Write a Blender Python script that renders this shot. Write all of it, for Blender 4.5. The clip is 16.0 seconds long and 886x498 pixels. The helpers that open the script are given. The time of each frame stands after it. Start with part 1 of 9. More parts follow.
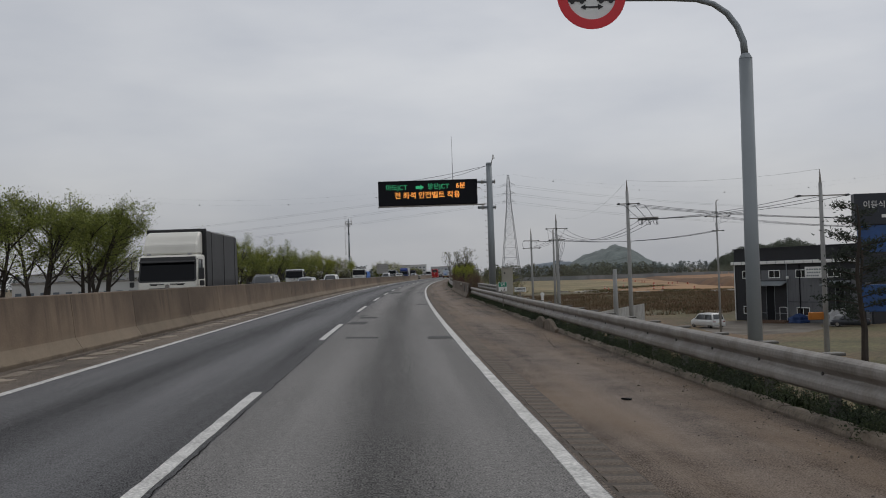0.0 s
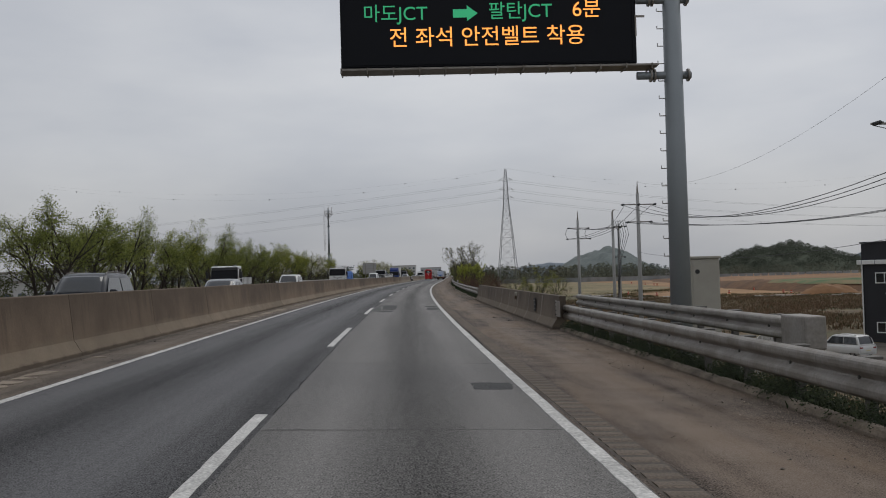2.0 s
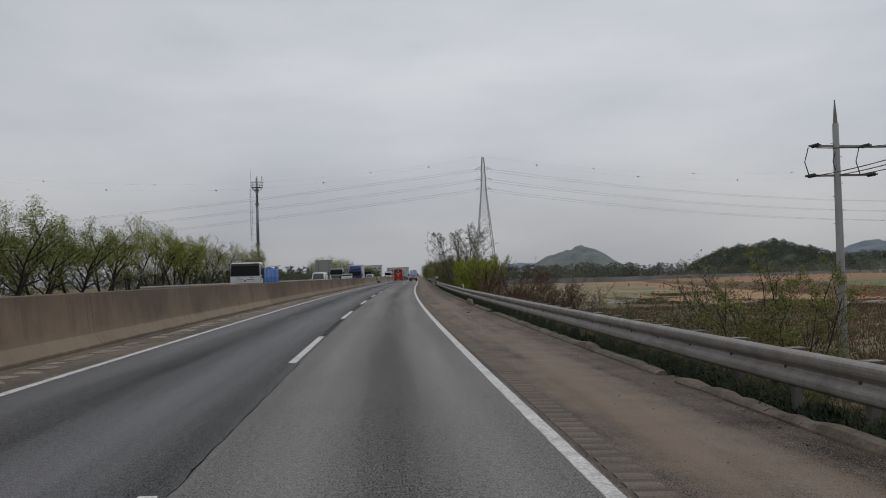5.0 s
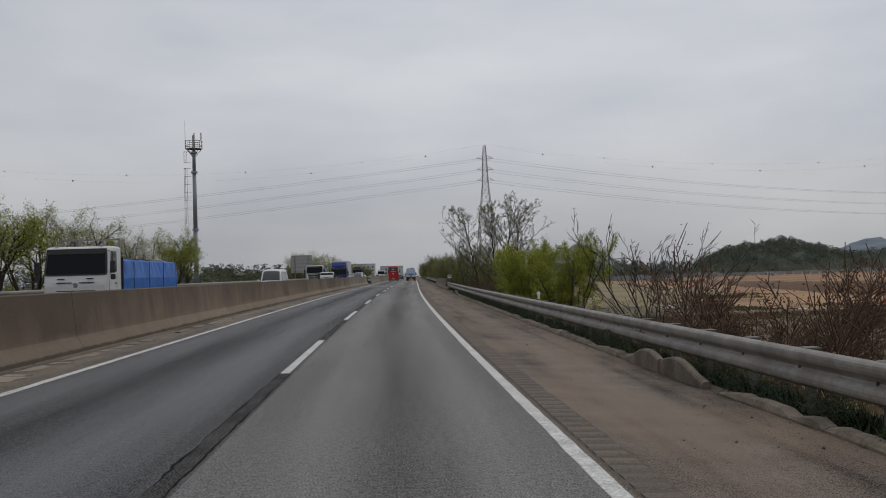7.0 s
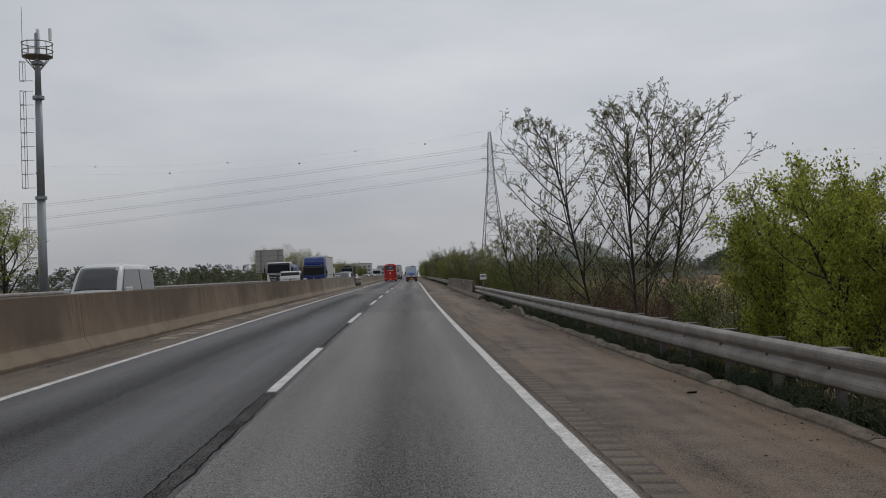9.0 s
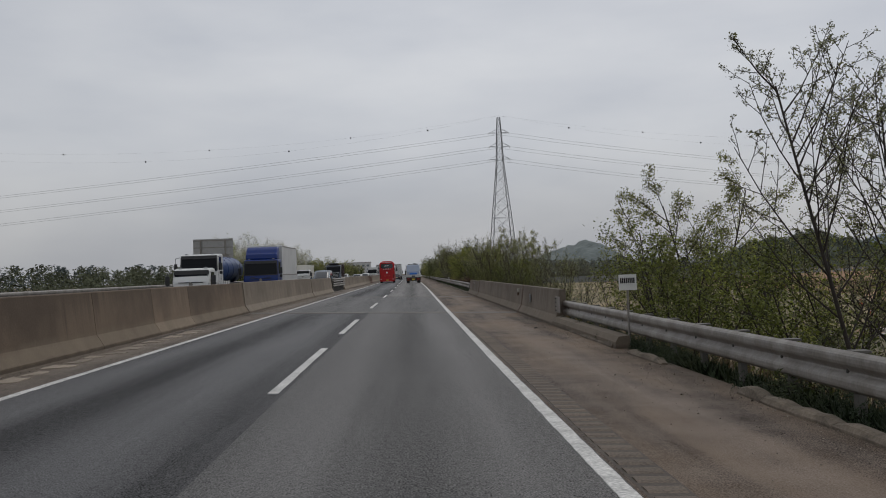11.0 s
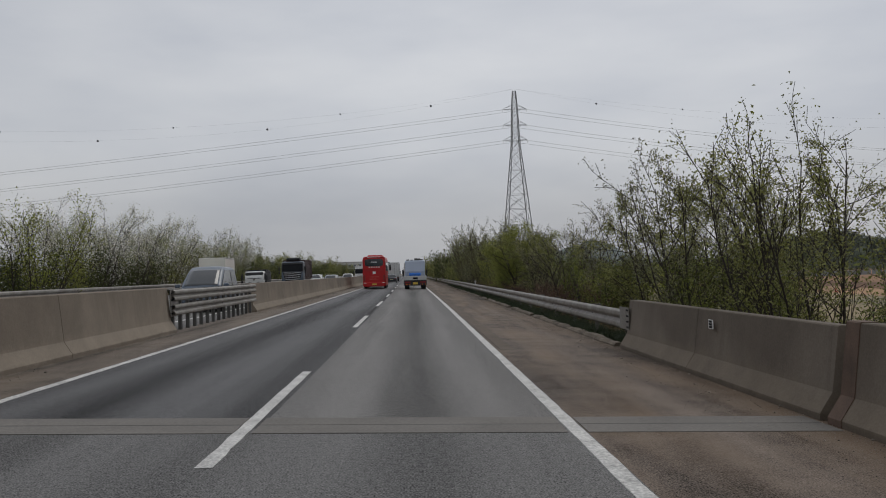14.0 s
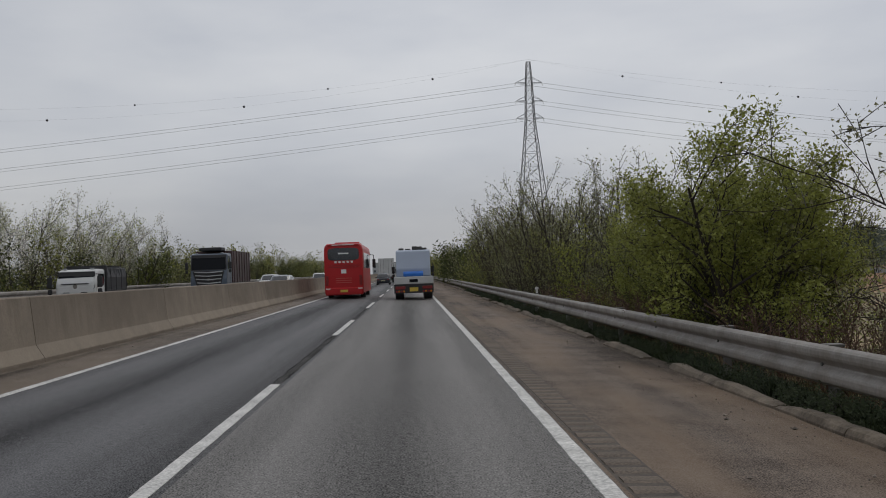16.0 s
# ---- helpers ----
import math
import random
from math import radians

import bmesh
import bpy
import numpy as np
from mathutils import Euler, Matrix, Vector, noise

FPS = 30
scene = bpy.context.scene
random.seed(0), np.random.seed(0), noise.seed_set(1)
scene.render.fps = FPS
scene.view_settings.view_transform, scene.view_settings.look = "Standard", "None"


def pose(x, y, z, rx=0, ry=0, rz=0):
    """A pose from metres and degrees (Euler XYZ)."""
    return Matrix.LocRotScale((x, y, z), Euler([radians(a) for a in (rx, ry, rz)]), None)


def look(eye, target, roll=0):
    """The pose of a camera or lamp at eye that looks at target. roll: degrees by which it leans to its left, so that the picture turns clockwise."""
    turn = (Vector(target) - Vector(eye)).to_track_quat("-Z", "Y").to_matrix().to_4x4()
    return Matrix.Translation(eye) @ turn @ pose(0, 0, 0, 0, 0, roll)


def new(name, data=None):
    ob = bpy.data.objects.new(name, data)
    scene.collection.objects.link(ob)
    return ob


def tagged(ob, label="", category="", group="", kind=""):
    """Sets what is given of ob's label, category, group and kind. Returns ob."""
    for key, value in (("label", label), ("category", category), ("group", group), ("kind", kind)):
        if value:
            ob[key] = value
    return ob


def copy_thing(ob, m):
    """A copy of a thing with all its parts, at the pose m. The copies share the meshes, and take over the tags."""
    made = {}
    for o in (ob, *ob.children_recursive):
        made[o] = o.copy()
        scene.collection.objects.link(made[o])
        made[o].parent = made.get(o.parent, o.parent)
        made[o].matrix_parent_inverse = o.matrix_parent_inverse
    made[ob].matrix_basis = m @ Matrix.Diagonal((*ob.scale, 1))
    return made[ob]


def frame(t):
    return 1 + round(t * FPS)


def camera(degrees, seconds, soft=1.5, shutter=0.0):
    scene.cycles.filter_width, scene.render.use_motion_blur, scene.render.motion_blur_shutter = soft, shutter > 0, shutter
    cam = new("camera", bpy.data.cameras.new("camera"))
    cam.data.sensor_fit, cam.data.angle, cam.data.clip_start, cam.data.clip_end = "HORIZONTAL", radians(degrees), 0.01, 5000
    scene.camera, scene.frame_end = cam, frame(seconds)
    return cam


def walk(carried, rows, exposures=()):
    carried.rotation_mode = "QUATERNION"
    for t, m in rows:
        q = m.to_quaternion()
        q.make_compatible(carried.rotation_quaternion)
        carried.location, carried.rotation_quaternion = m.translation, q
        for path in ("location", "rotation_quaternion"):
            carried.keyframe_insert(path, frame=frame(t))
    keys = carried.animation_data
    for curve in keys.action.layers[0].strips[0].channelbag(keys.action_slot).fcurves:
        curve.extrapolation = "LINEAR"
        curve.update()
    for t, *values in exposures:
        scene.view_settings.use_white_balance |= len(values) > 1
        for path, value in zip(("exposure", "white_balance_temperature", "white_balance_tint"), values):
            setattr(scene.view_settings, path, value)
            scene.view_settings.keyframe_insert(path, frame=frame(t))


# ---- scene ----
# The road: its curvature along the way, its cross fall to the right, and road(s, d, z): metres along, to the right, above the surface.
CROSSFALL = 0.0316
_S = np.arange(-400.0, 2401.0, 2.0)
_A = np.cumsum(np.interp(_S, (0, 170, 340, 420), (0.000331, 0.000314, -0.000078, 0.0))) * 2.0
_A -= np.interp(0.0, _S, _A)
_X = np.cumsum(_A) * 2.0
_X -= np.interp(0.0, _S, _X)


def heading(s):
    return float(np.interp(s, _S, _A))


def flat(s, d=0.0, z=0.0):
    a = heading(s)
    return Vector((float(np.interp(s, _S, _X)) + d * math.cos(a), s - d * math.sin(a), z))


def road(s, d=0.0, z=0.0):
    return flat(s, d, z - CROSSFALL * d)


def onroad(s, d=0.0, z=0.0, turn=0.0):
    return pose(*road(s, d, z), 0, 0, turn - math.degrees(heading(s)))


# seconds, metres along, metres to the right, yaw, pitch, roll
EYE = 1.704
ROWS = [
    (0, -0.00, 0.206, -2.882, 1.449, 0.055),
    (0.5, 10.52, 0.134, -2.812, 1.419, -0.050),
    (1, 21.08, 0.039, -2.773, 1.447, -0.264),
    (1.5, 31.67, -0.048, -2.679, 1.434, -0.349),
    (2, 42.34, -0.160, -2.757, 1.498, -0.235),
    (2.5, 53.06, -0.180, -2.832, 1.454, -0.273),
    (3, 63.84, -0.209, -3.054, 1.541, -0.580),
    (3.5, 74.64, -0.178, -3.316, 1.456, -0.656),
    (4, 85.43, -0.103, -3.491, 1.589, -0.506),
    (6.5, 138.46, 0.007, -3.270, 1.298, -0.039),
    (7, 149.05, 0.002, -3.166, 1.397, -0.143),
    (7.5, 159.69, -0.035, -3.075, 1.359, -0.199),
    (8.5, 181.12, 0.026, -2.752, 1.456, -0.037),
    (9, 191.74, 0.062, -2.568, 1.348, 0.266),
    (9.5, 202.06, 0.072, -2.265, 1.370, -0.027),
    (12, 251.45, -0.042, -1.980, 1.237, 0.250),
    (12.5, 260.91, -0.158, -1.928, 1.216, -0.179),
    (13, 270.48, -0.098, -1.791, 1.275, 0.352),
    (13.5, 280.57, -0.055, -1.722, 1.286, -0.012),
    (14, 291.14, 0.010, -1.748, 1.348, -0.028),
    (14.5, 301.90, 0.068, -1.823, 1.313, -0.074),
    (15, 312.89, 0.158, -1.885, 1.562, 0.176),
    (15.5, 324.15, 0.197, -1.886, 1.325, -0.057),
    (16, 335.47, 0.261, -1.757, 1.263, 0.229),
]
cam = camera(48.40, 16.0, soft=1.0)
walk(cam, [(t, pose(*road(s, e, EYE), 90 + p, r + 1.81, y - math.degrees(heading(s)))) for t, s, e, y, p, r in ROWS])

# ---------------- world and light: an even overcast ----------------
SUN_EL, SUN_ROT = radians(52), radians(35)
world = bpy.data.worlds.new("overcast")
scene.world = world
world.use_nodes = True
wn, wl = world.node_tree.nodes, world.node_tree.links
wn.clear()


def wnode(kind, **kw):
    n = wn.new(kind)
    for k, v in kw.items():
        n.inputs[k].default_value = v
    return n


sky = wn.new("ShaderNodeTexSky")
sky.sky_type, sky.sun_disc, sky.sun_elevation, sky.sun_rotation = "NISHITA", False, SUN_EL, SUN_ROT
sky.air_density, sky.dust_density = 1.0, 3.0
dim = wn.new("ShaderNodeVectorMath")
dim.operation = "SCALE"
dim.inputs["Scale"].default_value = 0.09
wl.new(sky.outputs[0], dim.inputs[0])
tc = wn.new("ShaderNodeTexCoord")
mp = wn.new("ShaderNodeMapping")
mp.inputs["Scale"].default_value = (1.0, 1.0, 3.2)
wl.new(tc.outputs["Generated"], mp.inputs["Vector"])
cl = wnode("ShaderNodeTexNoise", Scale=2.6, Detail=5.0, Roughness=0.5)
wl.new(mp.outputs[0], cl.inputs["Vector"])
ramp = wn.new("ShaderNodeValToRGB")
ramp.color_ramp.elements[0].position, ramp.color_ramp.elements[0].color = 0.32, (0.485, 0.51, 0.565, 1)
ramp.color_ramp.elements[1].position, ramp.color_ramp.elements[1].color = 0.68, (0.668, 0.68, 0.705, 1)
wl.new(cl.outputs["Fac"], ramp.inputs["Fac"])
cover = wn.new("ShaderNodeMix")
cover.data_type = "RGBA"
cover.inputs["Factor"].default_value = 0.9
wl.new(dim.outputs[0], cover.inputs[6])
wl.new(ramp.outputs[0], cover.inputs[7])
sepz = wn.new("ShaderNodeSeparateXYZ")
wl.new(tc.outputs["Generated"], sepz.inputs[0])
grad = wn.new("ShaderNodeValToRGB")
for i_, (pos_, val_) in enumerate(((0.0, 0.70), (0.06, 0.80), (0.13, 0.97), (0.22, 1.0))):
    el_ = grad.color_ramp.elements[i_] if i_ < 2 else grad.color_ramp.elements.new(pos_)
    el_.position, el_.color = pos_, (val_, val_, val_, 1)
wl.new(sepz.outputs["Z"], grad.inputs["Fac"])
low = wn.new("ShaderNodeMix")
low.data_type, low.blend_type = "RGBA", "MULTIPLY"
low.inputs["Factor"].default_value = 1.0
wl.new(cover.outputs[2], low.inputs[6])
wl.new(grad.outputs[0], low.inputs[7])
bg = wn.new("ShaderNodeBackground")
bg.inputs["Strength"].default_value = 1.0
west = wn.new("ShaderNodeMapRange")
for k_, v_ in (("From Min", -0.5), ("From Max", 0.05), ("To Min", 0.88), ("To Max", 1.0)):
    west.inputs[k_].default_value = v_
wl.new(sepz.outputs["X"], west.inputs["Value"])
wl.new(west.outputs[0], bg.inputs["Strength"])
wl.new(low.outputs[2], bg.inputs["Color"])
wout = wn.new("ShaderNodeOutputWorld")
wl.new(bg.outputs[0], wout.inputs["Surface"])
sun = new("sun", bpy.data.lights.new("sun", "SUN"))
sun.data.energy, sun.data.angle, sun.data.color = 0.55, radians(30), (1.0, 0.97, 0.92)
sun.matrix_world = look((0, 0, 100), (-100 * math.cos(SUN_EL) * math.sin(SUN_ROT), -100 * math.cos(SUN_EL) * math.cos(SUN_ROT), 100 - 100 * math.sin(SUN_EL)))
scene.view_settings.exposure = 0.0


# ---------------- materials ----------------
def material(name, color, rough=0.7, metal=0.0, vary=0.12, scale=3.0, grain=0.06, grain_scale=60.0, bump=0.0, bump_scale=None, random=0.0, island=0.0, coat=0.0, streak=0.0, spec=0.5, second=None, second_scale=0.1, leafy=False):
    """A surface with variation at two scales, in object space (metres)."""
    m = bpy.data.materials.new(name)
    m.use_nodes = True
    n, l = m.node_tree.nodes, m.node_tree.links
    b = n["Principled BSDF"]
    b.inputs["Roughness"].default_value, b.inputs["Metallic"].default_value = rough, metal
    b.inputs["Coat Weight"].default_value = coat
    b.inputs["Specular IOR Level"].default_value = spec
    co = n.new("ShaderNodeNewGeometry")
    src = co.outputs["Position"]
    value = None

    def add(sock):
        nonlocal value
        if value is None:
            value = sock
            return
        a = n.new("ShaderNodeMath")
        a.operation = "ADD"
        l.new(value, a.inputs[0])
        l.new(sock, a.inputs[1])
        value = a.outputs[0]

    def span(sock, amount):
        r = n.new("ShaderNodeMapRange")
        r.inputs["To Min"].default_value, r.inputs["To Max"].default_value = -amount, amount
        r.inputs["From Min"].default_value, r.inputs["From Max"].default_value = 0.25, 0.75
        l.new(sock, r.inputs["Value"])
        return r.outputs[0]

    big = n.new("ShaderNodeTexNoise")
    big.inputs["Scale"].default_value, big.inputs["Detail"].default_value = scale, 4.0
    l.new(src, big.inputs["Vector"])
    add(span(big.outputs["Fac"], vary))
    fine = n.new("ShaderNodeTexNoise")
    fine.inputs["Scale"].default_value, fine.inputs["Detail"].default_value = grain_scale, 2.0
    l.new(src, fine.inputs["Vector"])
    add(span(fine.outputs["Fac"], grain))
    if streak:
        mp = n.new("ShaderNodeMapping")
        mp.inputs["Scale"].default_value = (0.55, 0.55, 0.16)
        l.new(src, mp.inputs["Vector"])
        st = n.new("ShaderNodeTexNoise")
        st.inputs["Scale"].default_value, st.inputs["Detail"].default_value = 2.0, 5.0
        l.new(mp.outputs[0], st.inputs["Vector"])
        add(span(st.outputs["Fac"], streak))
    if random:
        oi = n.new("ShaderNodeObjectInfo")
        r = n.new("ShaderNodeMapRange")
        r.inputs["To Min"].default_value, r.inputs["To Max"].default_value = -random, random
        l.new(oi.outputs["Random"], r.inputs["Value"])
        add(r.outputs[0])
    if island:
        r = n.new("ShaderNodeMapRange")
        r.inputs["To Min"].default_value, r.inputs["To Max"].default_value = -island, island
        l.new(co.outputs["Random Per Island"], r.inputs["Value"])
        add(r.outputs[0])
    one = n.new("ShaderNodeMath")
    one.operation = "ADD"
    one.inputs[1].default_value = 1.0
    l.new(value, one.inputs[0])
    mul = n.new("ShaderNodeVectorMath")
    mul.operation = "SCALE"
    mul.inputs[0].default_value = color
    if second:
        sn = n.new("ShaderNodeTexNoise")
        sn.inputs["Scale"].default_value, sn.inputs["Detail"].default_value, sn.inputs["Roughness"].default_value = second_scale, 7.0, 0.65
        l.new(src, sn.inputs["Vector"])
        sr = n.new("ShaderNodeMapRange")
        sr.inputs["From Min"].default_value, sr.inputs["From Max"].default_value = 0.42, 0.58
        l.new(sn.outputs["Fac"], sr.inputs["Value"])
        sm = n.new("ShaderNodeMix")
        sm.data_type = "RGBA"
        l.new(sr.outputs[0], sm.inputs["Factor"])
        sm.inputs[6].default_value, sm.inputs[7].default_value = (*color, 1), (*second, 1)
        l.new(sm.outputs[2], mul.inputs[0])
    l.new(one.outputs[0], mul.inputs["Scale"])
    l.new(mul.outputs[0], b.inputs["Base Color"])
    if leafy:
        tr = n.new("ShaderNodeBsdfTranslucent")
        l.new(mul.outputs[0], tr.inputs["Color"])
        mx = n.new("ShaderNodeMixShader")
        mx.inputs["Fac"].default_value = 0.4
        l.new(b.outputs[0], mx.inputs[1])
        l.new(tr.outputs[0], mx.inputs[2])
        l.new(mx.outputs[0], n["Material Output"].inputs["Surface"])
    if bump:
        bt = n.new("ShaderNodeTexNoise")
        bt.inputs["Scale"].default_value, bt.inputs["Detail"].default_value = bump_scale or grain_scale, 3.0
        l.new(src, bt.inputs["Vector"])
        bp = n.new("ShaderNodeBump")
        bp.inputs["Strength"].default_value, bp.inputs["Distance"].default_value = bump, 0.02
        l.new(bt.outputs["Fac"], bp.inputs["Height"])
        l.new(bp.outputs[0], b.inputs["Normal"])
    return m


def asphalt(name, color, worn, tracks, dust=(0.2, 0.175, 0.145), dirty=0.0, streaky=0.3, blotch=0.18, gloss=0.66, grain=4.8):
    """Asphalt along the road: the UV map holds metres to the right and metres along. tracks: (middle, half width, gain) of polished or oily strips."""
    m = bpy.data.materials.new(name)
    m.use_nodes = True
    n, l = m.node_tree.nodes, m.node_tree.links
    b = n["Principled BSDF"]
    b.inputs["Roughness"].default_value = gloss
    uv = n.new("ShaderNodeUVMap")
    sep = n.new("ShaderNodeSeparateXYZ")
    l.new(uv.outputs[0], sep.inputs[0])

    def tex(sx, sy, scale, detail=4.0):
        mp = n.new("ShaderNodeMapping")
        mp.inputs["Scale"].default_value = (sx, sy, 1)
        l.new(uv.outputs[0], mp.inputs["Vector"])
        t = n.new("ShaderNodeTexNoise")
        t.inputs["Scale"].default_value, t.inputs["Detail"].default_value = scale, detail
        l.new(mp.outputs[0], t.inputs["Vector"])
        return t.outputs["Fac"]

    def math_(op, a, c):
        q = n.new("ShaderNodeMath")
        q.operation = op
        for i, v in ((0, a), (1, c)):
            if isinstance(v, (int, float)):
                q.inputs[i].default_value = v
            else:
                l.new(v, q.inputs[i])
        return q.outputs[0]

    gain = math_("ADD", math_("MULTIPLY", math_("SUBTRACT", tex(1, 0.04, 1.1), 0.5), 0.85), 1.0)
    gain = math_("ADD", gain, math_("MULTIPLY", math_("SUBTRACT", tex(3.2, 0.10, 1.0, 6.0), 0.5), streaky))
    gain = math_("ADD", gain, math_("MULTIPLY", math_("SUBTRACT", tex(1, 1, 0.55 if blotch < 0.5 else 1.3, 6.0), 0.5), blotch))
    grit = tex(1, 1, 58.0, 3.0)
    gain = math_("ADD", gain, math_("MULTIPLY", math_("SUBTRACT", grit, 0.5), grain))
    gain = math_("ADD", gain, math_("MULTIPLY", math_("SUBTRACT", tex(1, 1, 14.0, 2.0), 0.5), 1.2))
    wob = math_("ADD", sep.outputs["X"], math_("MULTIPLY", math_("SUBTRACT", tex(0, 0.05, 1.0), 0.5), 0.25))
    for mid, half, amount in tracks:
        q = math_("DIVIDE", math_("SUBTRACT", wob, mid), half)
        g = math_("POWER", 2.718, math_("MULTIPLY", math_("MULTIPLY", q, q), -1.0))
        gain = math_("ADD", gain, math_("MULTIPLY", g, amount))
    mul = n.new("ShaderNodeVectorMath")
    mul.operation = "SCALE"
    mul.inputs[0].default_value = color
    l.new(gain, mul.inputs["Scale"])
    l.new(math_("MULTIPLY", math_("MAXIMUM", gain, 0.15), 0.36), b.inputs["Specular IOR Level"])
    col = mul.outputs[0]
    if dirty:
        r = n.new("ShaderNodeMapRange")
        r.inputs["From Min"].default_value, r.inputs["From Max"].default_value = 0.42, 0.62
        r.inputs["To Max"].default_value = dirty
        l.new(tex(0.8, 0.12, 1.0, 6.0), r.inputs["Value"])
        mx = n.new("ShaderNodeMix")
        mx.data_type = "RGBA"
        l.new(r.outputs[0], mx.inputs["Factor"])
        l.new(col, mx.inputs[6])
        mx.inputs[7].default_value = (*dust, 1)
        col = mx.outputs[2]
    l.new(col, b.inputs["Base Color"])
    bp = n.new("ShaderNodeBump")
    bp.inputs["Strength"].default_value, bp.inputs["Distance"].default_value = 0.5, 0.012
    l.new(grit, bp.inputs["Height"])
    l.new(bp.outputs[0], b.inputs["Normal"])
    return m


def glowing(name, color, power):
    m = bpy.data.materials.new(name)
    m.use_nodes = True
    b = m.node_tree.nodes["Principled BSDF"]
    b.inputs["Base Color"].default_value = (*color, 1)
    b.inputs["Emission Color"].default_value = (*color, 1)
    b.inputs["Emission Strength"].default_value = power
    return m


M_LANE = asphalt("worn_asphalt", (0.120, 0.114, 0.107), 1, ((0.05, 0.45, -0.42), (-0.95, 0.35, 0.18), (0.95, 0.35, 0.18)))
FAST_TRACKS = ((-4.05, 0.40, -0.50), (-5.0, 0.35, 0.30), (-2.95, 0.42, 0.34), (-2.0, 0.3, -0.34))
M_FAST = asphalt("dark_asphalt", (0.063, 0.062, 0.064), 1, FAST_TRACKS, streaky=0.7)
M_LANE_DARK = asphalt("darker_worn_asphalt", (0.088, 0.084, 0.080), 1, ((0.05, 0.45, -0.34), (-0.95, 0.35, 0.16), (0.95, 0.35, 0.16)))
M_FAST_DARK = asphalt("blackened_asphalt", (0.050, 0.049, 0.050), 1, FAST_TRACKS, streaky=0.7)
M_DECK = asphalt("bridge_asphalt", (0.102, 0.099, 0.095), 1, ((0.05, 0.5, -0.25), (-3.9, 0.5, -0.2), (-1.9, 0.3, -0.12)))
M_SHOULDER = asphalt("dusty_asphalt", (0.094, 0.069, 0.051), 1, ((4.5, 0.4, -0.28), (3.3, 0.5, 0.20), (2.75, 0.12, -0.2), (3.95, 0.10, -0.2), (2.1, 0.3, -0.2)), dirty=0.85, dust=(0.168, 0.119, 0.081), streaky=1.0, blotch=1.5, gloss=0.78, grain=5.2)
M_INNER = asphalt("gritty_inner_shoulder", (0.122, 0.098, 0.078), 1, ((-6.62, 0.12, -0.35), (-5.75, 0.15, -0.2)), dirty=0.6, dust=(0.195, 0.155, 0.116), streaky=0.5, blotch=1.0, gloss=0.8, grain=4.2)
M_RAVEL = asphalt("crumbled_seam_asphalt", (0.036, 0.034, 0.032), 1, (), blotch=2.0, gloss=0.97, grain=9.0)
M_CRACK = material("open_crack_dirt", (0.010, 0.010, 0.010), 0.95, vary=0.3, scale=4, spec=0.1)


